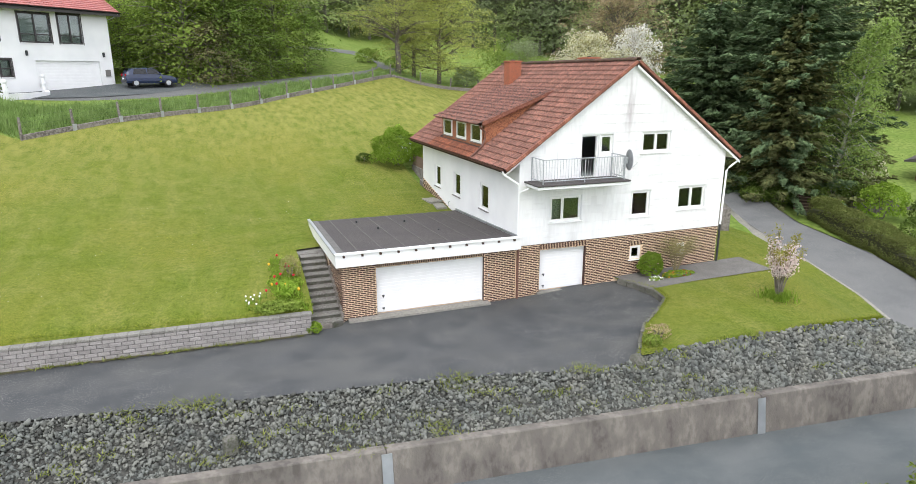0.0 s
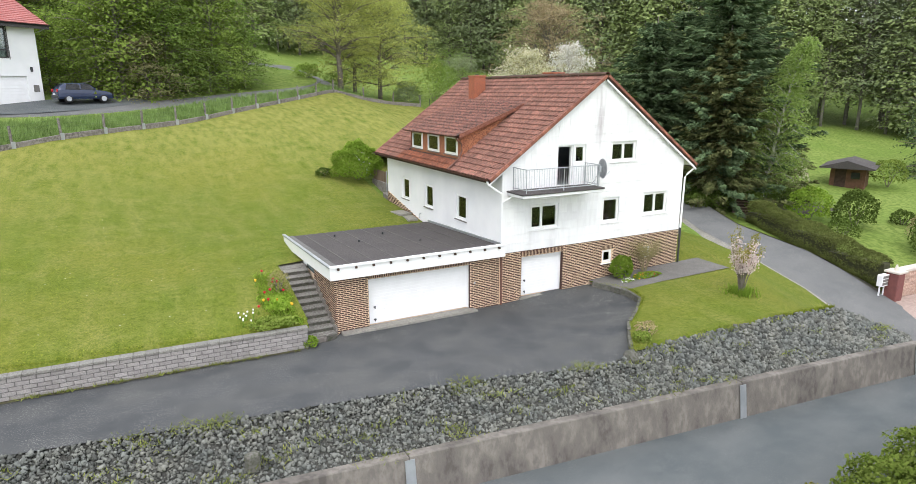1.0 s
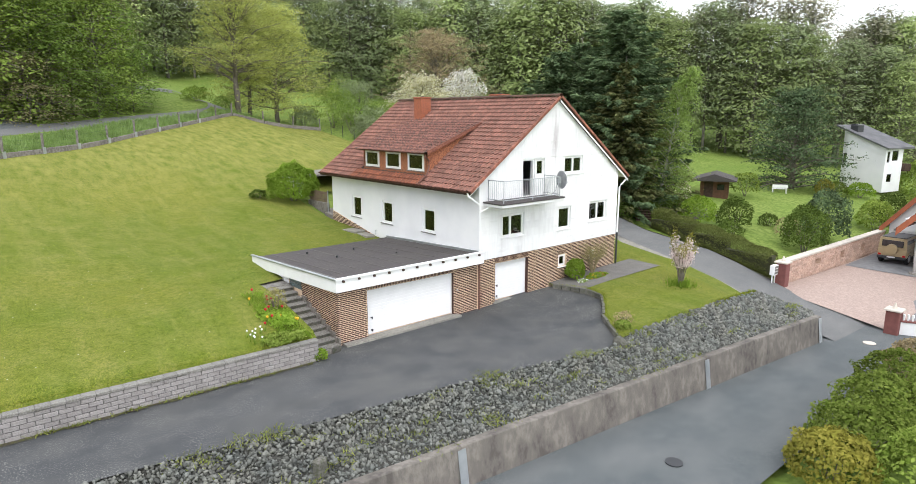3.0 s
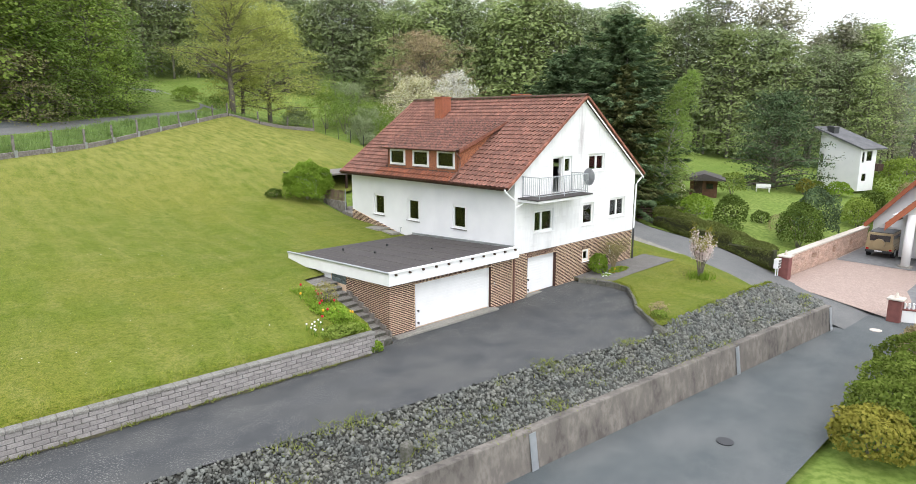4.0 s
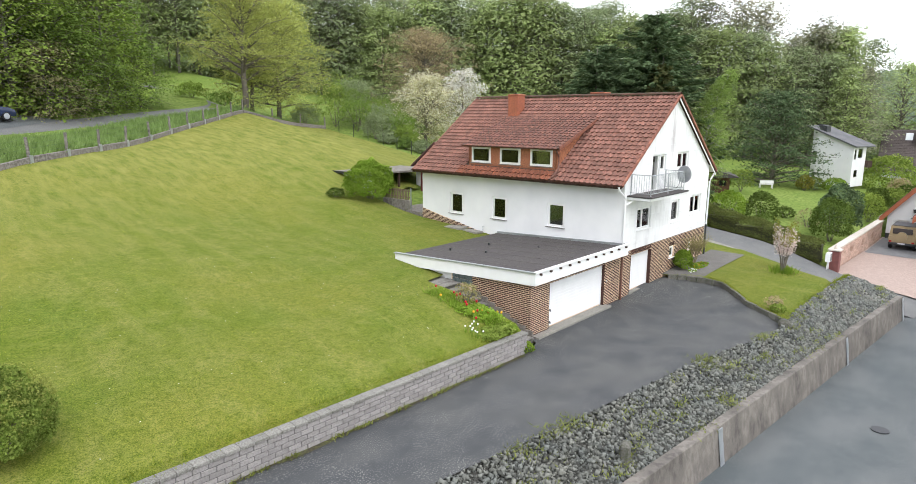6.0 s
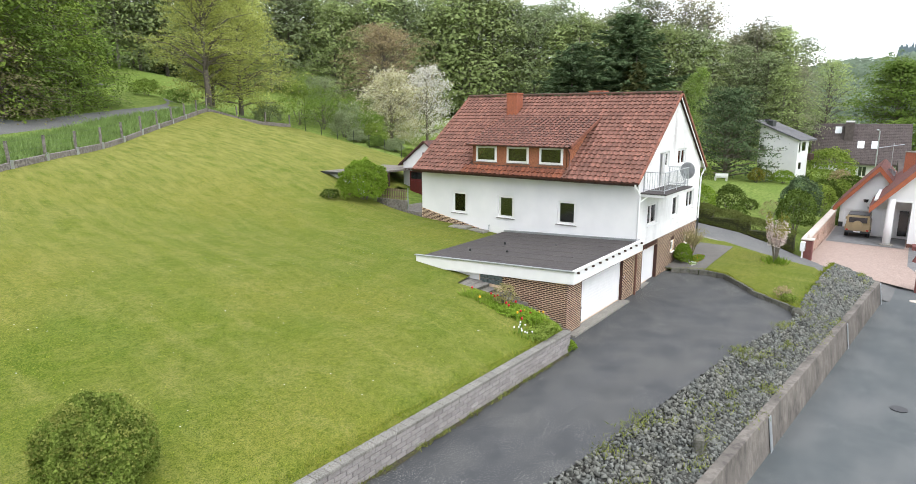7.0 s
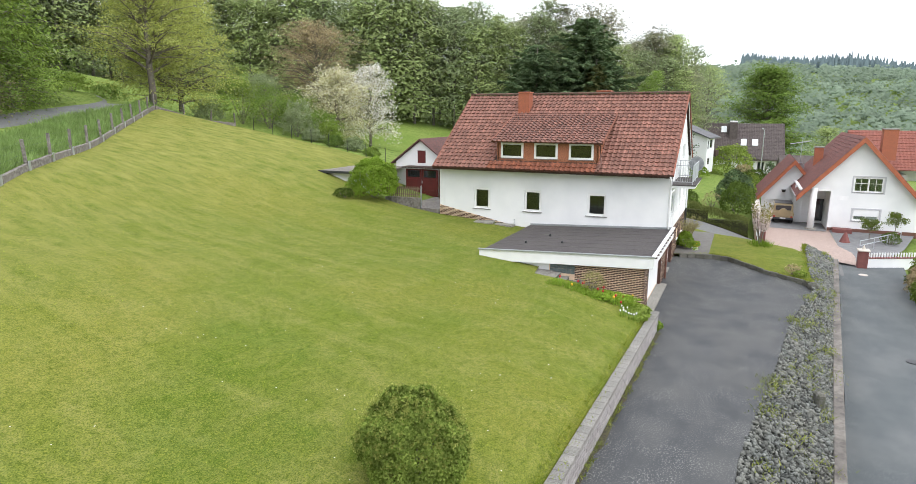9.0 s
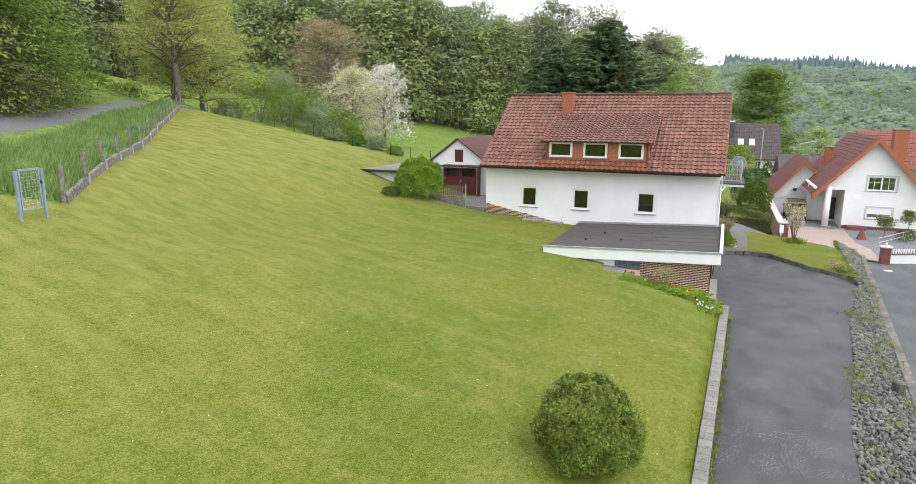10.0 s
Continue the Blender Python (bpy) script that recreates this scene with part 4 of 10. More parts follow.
# ---- house: roof covering, dormer, chimneys ----
def tile_data(w=0.30, l=0.40):
    """One wavy interlocking tile; x across, y down the slope, z up."""
    prof = [(0.0, 0.014), (0.04, 0.0), (0.13, 0.0), (0.17, 0.036), (0.215, 0.06), (0.26, 0.04), (0.3, 0.012)]
    prof = [(x * w / 0.30, z) for x, z in prof]
    n = len(prof)
    v = [(x, 0.0, z + 0.004) for x, z in prof] + [(x, l, z + 0.062) for x, z in prof] + [(x, l - 0.015, z + 0.002) for x, z in prof]
    f = []
    for i in range(n - 1):
        f += [(i, i + n, i + n + 1, i + 1), (i + n, i + 2 * n, i + 2 * n + 1, i + n + 1)]
    return np.array(v), f


TILE_V, TILE_F = tile_data()


def cover(parent, origin, across, down, cols, rows, dx, dy, keep, parts, mats, skip=None, jitter=0.006):
    """Tiles over a slope: those for which parts(c, r) holds are objects of their own, the rest one joined part."""
    rng = random.Random(5)
    origin, across, down = Vector(origin), Vector(across).normalized(), Vector(down).normalized()
    n = across.cross(down)
    if n.z < 0:
        n = -n
    R = Matrix((across, down, n)).transposed()
    me = mesh_np("roof_tile", TILE_V, TILE_F, mats[0])
    rest_v, rest_f = [], []
    for r in range(rows):
        for c in range(cols):
            p = origin + across * (c * dx) + down * (r * dy)
            if not keep(p, c, r):
                continue
            p = p + n * rng.uniform(0, jitter) + across * rng.uniform(-0.004, 0.004)
            t = R @ Euler((rng.uniform(-0.012, 0.012), rng.uniform(-0.012, 0.012), rng.uniform(-0.01, 0.01))).to_matrix()
            if parts(c, r):
                ob = part("roof_tile", me, None, parent)
                ob.matrix_local = Matrix.Translation(p) @ t.to_4x4()
            else:
                k = len(rest_v)
                m = np.array(t)
                rest_v += list(TILE_V @ m.T + np.array(p))
                rest_f += [tuple(q + k for q in f) for f in TILE_F]
    if rest_v:
        part("roof_tiles", mesh_np("roof_tiles", rest_v, rest_f, mats[1]), None, parent, "weathered red-brown roof tiles")["kind"] = "stuff"


SLN = math.hypot(1, SL)
ROOF_L = EAVE_X * SLN
DY = 0.345
D0, D1 = 3.86, 10.14


def on_main(p, c, r):
    return not (D0 + 0.0 < p.y < D1 + 0.0 and 0.03 < p.x < 3.62)


def in_apron(p):
    return D0 - 0.05 < p.y < D1 + 0.3 and p.x < 0.1


def ridge_and_verge(parent):
    rng = random.Random(3)
    bm = bmesh.new()
    prof = [(math.cos(a) * 0.135, math.sin(a) * 0.1) for a in np.linspace(-0.15, math.pi + 0.15, 9)]
    pts = [(x, z) for x, z in prof] + [(x * 0.85, z * 0.8) for x, z in prof[::-1]]
    prism(bm, pts, "y", 0.0, 0.4)
    bmesh.ops.scale(bm, vec=(1.08, 1, 1.1), verts=[v for v in bm.verts if v.co.y < 0.1])
    me = finish(bm, "ridge_tile", M_RIDGE)
    for i in range(38):
        ob = part("ridge_tile", me, None, parent)
        ob.matrix_local = pose(RX, -0.2 + i * 0.378, RZ + 0.01 + rng.uniform(0, 0.012), 0, rng.uniform(-2, 2), rng.uniform(-1, 1))
    for side in (-1, 1):
        bm = bmesh.new()
        box(bm, -0.025, 0.06, 0.0, 0.37, -0.085, 0.05)
        bmesh.ops.bevel(bm, geom=bm.edges[:], offset=0.012, segments=1, affect="EDGES")
        me = finish(bm, "verge_tile", M_VERGE)
        ang = math.atan(SL)
        for i in range(21):
            d = 0.08 + i * 0.362
            for y, flip in ((-0.235, 0), (14.12, 0)):
                ob = part("verge_tile", me, None, parent)
                x = RX + side * d / SLN
                m = Matrix.Translation((x, y, roof_z(x) + 0.0)) @ Matrix.Rotation(side * ang, 4, "Y") @ Matrix.Rotation(radians(-90 * side), 4, "Z")
                ob.matrix_local = m @ Matrix.Translation((0 if side < 0 else -0.035, 0, 0.0))
    # white boards under the overhang at the gable, and soffits
    for side in (-1, 1):
        bm = bmesh.new()
        x_e = RX + side * EAVE_X
        prism(bm, [(RX, RZ - 0.2), (x_e, roof_z(x_e) - 0.2), (x_e, roof_z(x_e) - 0.31), (RX, RZ - 0.31)], "y", -0.06 if side < 0 else -0.19, -0.035 if side < 0 else -0.165)
        part("bargeboard", bm, M_WHITE, parent, "white painted bargeboard")
        bm = bmesh.new()
        wx = 0.0 if side < 0 else 11.0
        x_i = x_e - side * 0.12
        prism(bm, [(wx, roof_z(wx) - 0.155), (x_i, roof_z(x_i) - 0.155), (x_i, roof_z(x_i) - 0.175), (wx, roof_z(wx) - 0.175)], "y", -0.16, 14.1)
        part("soffit", bm, M_DARKWOOD if side < 0 else M_WHITE, parent)


M_RIDGE = mat("mossy_ridge_tile", (0.14, 0.055, 0.04), 0.9, (0.075, 0.055, 0.035), 4.0, (0.06, 0.045, 0.03), 16, 0.5, 50, rand=0.25)
M_VERGE = mat("orange_verge_tile", (0.36, 0.145, 0.095), 0.8, (0.22, 0.085, 0.058), 3.0, (0.19, 0.07, 0.045), 18, 0.3, 60, rand=0.2)
M_APRON = mat("rusty_roof_tile", (0.3, 0.1, 0.05), 0.8, (0.2, 0.07, 0.04), 2.0, (0.14, 0.055, 0.035), 14, 0.3, 60, rand=0.2, island=True)
M_DORM = mat("faded_roof_tile", (0.28, 0.12, 0.088), 0.85, (0.21, 0.095, 0.072), 1.6, (0.085, 0.055, 0.045), 10, 0.4, 50, rand=0.2, island=True)


def roof_cover(h):
    top = Vector((RX, -0.2, RZ - 0.045))
    down = Vector((-1, 0, -SL))
    cover(h, top, (0, 1, 0), down, 48, 22, 0.299, DY, lambda p, c, r: on_main(p, c, r) and not in_apron(p), lambda c, r: c < 13, (M_TILE, M_TILE_ST))
    cover(h, top, (0, 1, 0), down, 48, 22, 0.299, DY, lambda p, c, r: on_main(p, c, r) and in_apron(p), lambda c, r: False, (M_APRON, M_APRON))
    cover(h, (RX, -0.2, RZ - 0.045), (0, 1, 0), (1, 0, -SL), 48, 22, 0.299, DY, lambda p, c, r: True, lambda c, r: False, (M_TILE, M_TILE_ST))
    ridge_and_verge(h)


def dormer(h):
    d = new("dormer")
    d.parent = h
    holes = [(8.44, 9.87, 6.48, 7.39), (6.34, 7.77, 6.48, 7.40), (4.24, 5.68, 6.49, 7.42)]
    bm = bmesh.new()
    wall_cells(bm, "x", 0.0, 0.2, 4.0, 10.06, 6.2, lambda u: 7.56, holes)
    part("dormer_front", bm, M_HANG, d, "orange-brown clad dormer front")
    for u0, u1, z0, z1 in holes:
        window(d, "x", 0.0, u0, u1, z0, z1, (1,), sill=True, depth=-0.03)
    for y0, y1 in ((3.94, 4.06), (10.0, 10.12)):
        bm = bmesh.new()
        prism(bm, [(0.0, 6.3), (0.0, 7.58), (3.75, 9.05)], "y", y0, y1)
        part("dormer_cheek", bm, M_HANG, d, "orange-brown slate-clad dormer cheek")
        bmp = bmesh.new()
        yy = y0 - 0.014 if y0 < 5 else y1 + 0.002
        slope = (roof_z(3.0) - roof_z(1.0)) / 2.0
        for j in range(10):
            for i in range(-1, 14):
                x, z = i * 0.3 + (0.15 if j % 2 else 0.0), 6.2 + j * 0.3
                slate = clip_half([(x + 0.004, z + 0.006), (x + 0.296, z + 0.006), (x + 0.296, z + 0.298), (x + 0.004, z + 0.298)], -1, 0, -0.02)
                slate = clip_half(slate, -0.39, 1, 7.53) if len(slate) > 2 else slate
                slate = clip_half(slate, slope, -1, slope * 1.0 - roof_z(1.0) - 0.03) if len(slate) > 2 else slate
                if len(slate) > 2:
                    prism(bmp, slate, "y", yy, yy + 0.012)
        part("slate_cladding", bmp, M_HANG, d)["kind"] = "stuff"
    bm = bmesh.new()
    prism(bm, [(-0.22, 7.49), (3.8, 9.03), (3.8, 9.0), (-0.22, 7.40)], "y", 3.75, 10.33)
    part("dormer_deck", bm, M_DARKWOOD, d)
    L = math.hypot(4.0, 1.54)
    cover(d, (3.78, 3.72, 9.05), (0, 1, 0), (-4.0, 0, -1.54), 22, 13, 0.3, L / 12.4, lambda p, c, r: r < 13, lambda c, r: False, (M_DORM, M_DORM))
    bm = bmesh.new()
    prism(bm, [(-0.2, 7.56), (3.75, 9.08), (3.75, 8.92), (-0.2, 7.38)], "y", 3.68, 3.74)
    part("dormer_verge", bm, M_VERGE, d, "orange verge of the dormer")
    bm = bmesh.new()
    prism(bm, [(-0.2, 7.56), (3.75, 9.08), (3.75, 8.92), (-0.2, 7.38)], "y", 10.34, 10.4)
    part("dormer_verge", bm, M_VERGE, d, "orange verge of the dormer")
    part("gutter", half_gutter((-0.3, 3.7, 7.46), (-0.3, 10.38, 7.46), 0.065), M_BROWNPIPE, d, "brown dormer gutter")
    part("downpipe", tubed([(-0.3, 3.85, 7.4), (-0.26, 3.8, 7.28), (0.0, 3.86, 7.1), (0.02, 3.86, 6.75), (-0.25, 3.72, 6.38), (-0.55, 3.8, 6.1), (-0.72, 3.8, 5.98)], 0.045), M_BROWNPIPE, d, "bent brown downpipe")


def half_gutter(a, c, r):
    bm = bmesh.new()
    a, c = Vector(a), Vector(c)
    d = (c - a).normalized()
    s = d.cross(Vector((0, 0, 1)))
    ring = []
    for p in (a, c):
        row = []
        for k in range(9):
            t = math.pi + math.pi * k / 8
            row.append(bm.verts.new(p + s * math.cos(t) * r + Vector((0, 0, 1)) * math.sin(t) * r))
        ring.append(row)
    for k in range(8):
        bm.faces.new((ring[0][k], ring[0][k + 1], ring[1][k + 1], ring[1][k]))
    for row in ring:
        bm.faces.new(row)
    bmesh.ops.solidify(bm, geom=bm.faces[:], thickness=0.006)
    return bm


def chimney(h, x0, x1, y0, y1, z0, z1):
    c = new("chimney")
    c.parent = h
    part("shaft", boxed(x0, x1, y0, y1, z0, z1 - 0.08), M_CHIMNEY, c)
    me = None
    nz = int((z1 - 0.08 - z0) / 0.155)
    bm = bmesh.new()
    for i in range(nz):
        z = z0 + i * 0.155
        o = 0.0 if i % 2 else 0.12
        for (a0, a1, fixed, ax) in ((x0, x1, y0 - 0.008, "y"), (y0, y1, x0 - 0.008, "x"), (x0, x1, y1 - 0.004, "y")):
            u = a0 - o
            while u < a1:
                p, q = max(a0, u) + 0.004, min(a1, u + 0.28) - 0.004
                if q - p > 0.03:
                    if ax == "y":
                        box(bm, p, q, fixed, fixed + 0.012, z + 0.005, z + 0.15)
                    else:
                        box(bm, fixed, fixed + 0.012, p, q, z + 0.005, z + 0.15)
                u += 0.28
    part("clay_cladding", bm, M_CHIMNEY, c)["kind"] = "stuff"
    bm = boxed(x0 - 0.05, x1 + 0.05, y0 - 0.05, y1 + 0.05, z1 - 0.08, z1, r=0.015)
    part("chimney_cap", bm, M_CHIMNEY, c)
    part("flue", tubed([((x0 + x1) / 2, (y0 + y1) / 2, z1), ((x0 + x1) / 2, (y0 + y1) / 2, z1 + 0.06)], 0.12, 12), M_DARKMETAL, c)
    part("flashing", boxed(x0 - 0.12, x1 + 0.04, y0 - 0.1, y1 + 0.1, z0 - 0.02, z0 + 0.06), M_BROWNPIPE, c)


# facade panels in lapped rows on the gable
def clip_half(poly, a, b, c):
    """Keep the part of a polygon where a*x + b*z <= c."""
    out = []
    for p, q in zip(poly, poly[1:] + poly[:1]):
        dp, dq = a * p[0] + b * p[1] - c, a * q[0] + b * q[1] - c
        if dp <= 0:
            out.append(p)
        if dp * dq < 0:
            t = dp / (dp - dq)
            out.append((p[0] + (q[0] - p[0]) * t, p[1] + (q[1] - p[1]) * t))
    return out


def facade_panels(h):
    rng = random.Random(8)
    row, top_c = 0.4, RZ - 0.24
    holes = [(a - 0.03, b + 0.03, c - 0.02, d + 0.03) for a, b, c, d in FRONT_HOLES if d > 3]
    z = 2.43
    i = 0
    while z < 10.1:
        cuts = sorted({0.004, 10.996, *[k for q in holes for k in q[:2]], *[j * 1.2 + (0.6 if i % 2 else 0.0) for j in range(1, 10)]})
        cuts = [k for k in cuts if 0.004 <= k <= 10.996]
        for p, q in zip(cuts, cuts[1:]):
            spans = [(z, z + row)]
            for a, b, c, d in holes:
                if a < (p + q) / 2 < b:
                    spans = [t for s, e in spans for t in ((s, min(e, c)), (max(s, d), e)) if t[1] - t[0] > 0.02]
            for s, e in spans:
                if q - p < 0.03:
                    continue
                poly = [(p + 0.002, s + 0.004), (q - 0.002, s + 0.004), (q - 0.002, e - 0.002), (p + 0.002, e - 0.002)]
                poly = clip_half(poly, SL, 1, top_c + SL * RX)
                poly = clip_half(poly, -SL, 1, top_c - SL * RX) if len(poly) > 2 else poly
                if len(poly) < 3:
                    continue
                bm = bmesh.new()
                prism(bm, poly, "y", -0.02, -0.001)
                tilt = rng.uniform(-0.002, 0.002)
                for v in bm.verts:
                    if v.co.y < -0.01:
                        v.co.y += 0.011 * (v.co.z - z) / row + tilt
                part("facade_panel", bm, M_PANEL, h)
        z += row
        i += 1


# ---- brickwork ----
BW, BH, BJ = 0.225, 0.051, 0.031


def brick_me(w, hgt, d, material):
    bm = bmesh.new()
    box(bm, 0, w, 0, d, 0, hgt)
    return finish(bm, "brick", material)


def bricks(parent, axis, face, u0, u1, zlo, zhi, holes, limit, out=-1, proud=0.009):
    """Running bond on a wall face; the bricks of the first stretch are objects, the rest one joined part. zlo and zhi are heights or functions of u."""
    lo = zlo if callable(zlo) else (lambda u: zlo)
    hi = zhi if callable(zhi) else (lambda u: zhi)
    rng = random.Random(int(abs(u0 * 100) + abs(face) * 10))
    full = brick_me(BW, BH, 0.03, M_BRICK)
    rest = bmesh.new()
    count, r = 0, 0
    zmin, zmax = min(lo(u0), lo(u1)), max(hi(u0), hi(u1))
    z = math.floor(zmin / (BH + BJ)) * (BH + BJ)
    while z < zmax:
        u = u0 - (0.0 if r % 2 else (BW + 0.03) / 2)
        while u < u1:
            p, q = max(u, u0), min(u + BW, u1)
            mid = (p + q) / 2
            if q - p > 0.04 and lo(mid) - 0.03 <= z and z + BH <= hi(mid) + 0.02:
                pieces = [(p, q)]
                for a, b, c, d in holes:
                    if c < z + BH / 2 < d:
                        pieces = [t for s, e in pieces for t in ((s, min(e, a)), (max(s, b), e)) if t[1] - t[0] > 0.04]
                for s, e in pieces:
                    off = rng.uniform(-0.002, 0.003)
                    y0 = face - proud + off if out < 0 else face - 0.018 - off
                    if count < limit and e - s > BW - 0.001:
                        ob = part("brick", full, None, parent)
                        ob.matrix_local = pose(s, y0, z) if axis == "y" else pose(y0 + 0.03, s, z, 0, 0, 90)
                        count += 1
                    elif axis == "y":
                        box(rest, s, e, y0, y0 + 0.03, z, z + BH)
                    else:
                        box(rest, y0, y0 + 0.03, s, e, z, z + BH)
            u += BW + 0.03
        z += BH + BJ
        r += 1
    part("brickwork", rest, M_BRICK_ST, parent, "brown clinker brickwork with pale joints")["kind"] = "stuff"


def soldier(parent, u0, u1, z, face, hgt=0.225):
    me = brick_me(0.05, hgt, 0.03, M_BRICK)
    n = int((u1 - u0) / 0.08)
    for i in range(n):
        ob = part("brick", me, None, parent)
        ob.matrix_local = pose(u0 + (u1 - u0) * (i + 0.12) / n, face - 0.012, z)


# ---- balcony, dish, pipes ----
def balcony(h):
    b = new("balcony")
    b.parent = h
    x0, x1, y0, z = 0.22, 4.72, -1.33, 5.3
    part("slab", boxed(x0 + 0.05, x1 - 0.05, y0 + 0.05, 0.0, z - 0.2, z - 0.07, r=0.01), M_RENDER, b, "white painted balcony slab")
    part("slab_edge", boxed(x0, x1, y0, 0.0, z - 0.07, z, r=0.015), M_FELT, b, "black felt-covered balcony deck")
    rx0, rx1, ry = x0 + 0.33, x1 - 0.2, y0 + 0.22
    for zz in (z + 0.12, z + 1.02):
        part("rail", tubed([(rx0, -0.02, zz), (rx0, ry, zz), (rx1, ry, zz), (rx1, -0.02, zz)], 0.02, 6), M_METAL, b, "galvanised metal rail")
    bar = tubed([(0, 0, 0.12), (0, 0, 1.02)], 0.0085, 5)
    me = finish(bar, "baluster", M_METAL)
    spots = [(rx0 + (rx1 - rx0) * i / 30, ry) for i in range(31)] + [(rx, ry + (-0.1 - ry) * i / 8) for rx in (rx0, rx1) for i in range(1, 9)]
    for x, y in spots:
        ob = part("baluster", me, None, b)
        ob.matrix_local = pose(x, y, z)
    for x, y in ((rx0, ry), (rx1, ry), ((rx0 + rx1) / 2, ry), (rx0, -0.06), (rx1, -0.06)):
        part("post", tubed([(x, y, z - 0.02), (x, y, z + 1.04)], 0.022, 6), M_METAL, b, "galvanised metal post")


def dish():
    d = thing("satellite_dish", "grey satellite dish mounted on the balcony railing", "satellite dish", at=(4.72, -0.95, 6.12), turn=-12)
    bm = bmesh.new()
    rings = []
    for k in range(7):
        r = 0.46 * k / 6
        rings.append([bm.verts.new((0.0 + 0.42 * r * r, r * math.cos(a) * 0.95, r * math.sin(a))) for a in np.linspace(0, 2 * math.pi, 29)[:-1]] if k else [bm.verts.new((0, 0, 0))])
    for i in range(28):
        bm.faces.new((rings[0][0], rings[1][i], rings[1][(i + 1) % 28]))
        for k in range(1, 6):
            bm.faces.new((rings[k][i], rings[k + 1][i], rings[k + 1][(i + 1) % 28], rings[k][(i + 1) % 28]))
    bmesh.ops.solidify(bm, geom=bm.faces[:], thickness=0.012)
    part("reflector", bm, M_DISH, d, smooth=True)
    part("feed_arm", tubed([(0.02, 0, -0.42), (0.3, 0, -0.3), (0.5, 0, -0.12)], 0.014, 6), M_METAL, d)
    part("feed_head", tubed([(0.5, 0, -0.12), (0.42, 0, -0.07)], 0.035, 10), M_WHITE, d)
    part("bracket", boxed(-0.14, 0.0, -0.1, 0.1, -0.15, 0.12, r=0.01), M_METAL, d)
    part("mast", tubed([(-0.12, 0.0, -0.84), (-0.12, 0.0, 0.2)], 0.024, 8), M_METAL, d)
    part("cable", tubed([(-0.12, 0.03, -0.1), (-0.2, 0.06, -0.5), (-0.5, 0.1, -0.78)], 0.008, 5), M_DARKMETAL, d)


M_DISH = mat("grey_dish", (0.36, 0.37, 0.38), 0.5, (0.3, 0.31, 0.32), 4.0, None, bump=0.0)


def pipes(h):
    part("gutter", half_gutter((-0.82, -0.22, 5.86), (-0.82, 14.17, 5.86), 0.058), M_BROWNPIPE, h, "brown half-round gutter")
    part("gutter", half_gutter((11.82, -0.22, 5.86), (11.82, 14.17, 5.86), 0.07), M_WHITE, h, "white half-round gutter")
    part("downpipe", tubed([(-0.82, -0.1, 5.8), (-0.8, -0.12, 5.66), (-0.45, -0.12, 5.42), (-0.1, -0.1, 5.2), (-0.04, -0.09, 5.05), (-0.04, -0.09, 2.75)], 0.05, 10), M_WHITE, h, "white downpipe")
    part("downpipe", tubed([(0.35, -0.35, 5.12), (0.3, -0.25, 5.0), (0.05, -0.12, 4.86), (-0.02, -0.1, 4.78)], 0.035, 8), M_WHITE, h, "white balcony drain")
    part("downpipe", tubed([(-0.04, -0.09, 2.76), (-0.04, -0.09, 0.03)], 0.055, 10), M_BROWNPIPE, h, "brown lower downpipe")
    part("downpipe", tubed([(11.8, -0.08, 5.8), (11.74, -0.08, 5.66), (11.25, -0.08, 5.36), (11.1, -0.07, 5.2), (11.06, -0.07, 2.5)], 0.05, 10), M_WHITE, h, "white downpipe")
    part("downpipe", tubed([(11.06, -0.07, 2.52), (11.06, -0.07, 0.4)], 0.055, 10), M_DARKMETAL, h, "dark lower downpipe")
    part("wall_tap", tubed([(0.0, 8.9, 2.75), (-0.1, 8.9, 2.75), (-0.1, 8.9, 2.5)], 0.03, 8), M_METAL, h)


roof_cover(HOUSE)
dormer(HOUSE)
chimney(HOUSE, 3.79, 4.52, 9.42, 10.14, 8.6, 10.47)
chimney(HOUSE, 5.9, 6.6, 4.65, 5.52, 9.6, 10.56)
facade_panels(HOUSE)
balcony(HOUSE)
pipes(HOUSE)
dish()

# bricks of the house front, its reveals and the wedge on the lawn side
bricks(HOUSE, "y", 0.02, 0.0, 11.0, lambda u: -0.02 if u < 5 else 0.38, lambda u: 2.41, [(1.08, 3.49, 0, 2.4), (5.86, 6.56, 1.16, 2.13), (8.56, 9.14, 1.2, 1.8)], 300)
soldier(HOUSE, 1.08, 3.49, 2.155, 0.02)
soldier(HOUSE, 5.84, 6.58, 1.88, 0.02)
bm = bmesh.new()
prism(bm, [(8.7, 2.1), (14.0, 2.1), (14.0, 3.38), (8.7, 2.3)], "x", -0.012, 0.0)
part("brick_base", bm, M_MORTAR, HOUSE, "mortar bed of the brick wedge")
bricks(HOUSE, "x", -0.012, 8.76, 13.99, lambda u: lawn_z(0, u) - 0.05, lambda u: lerp_at(u, (8.76, 14.0), (2.32, 3.36)), [], 60)
# bricks of the garage
bricks(GARAGE, "y", 0.02, -7.79, -0.1, 0.02, 2.42, [(-6.39, -1.58, 0, 2.4)], 300)
soldier(GARAGE, -6.39, -1.58, 2.155, 0.02)
bricks(GARAGE, "x", -7.78, 0.0, 3.15, 0.0, lambda u: 2.42 - 0.046 * u, [], 0)


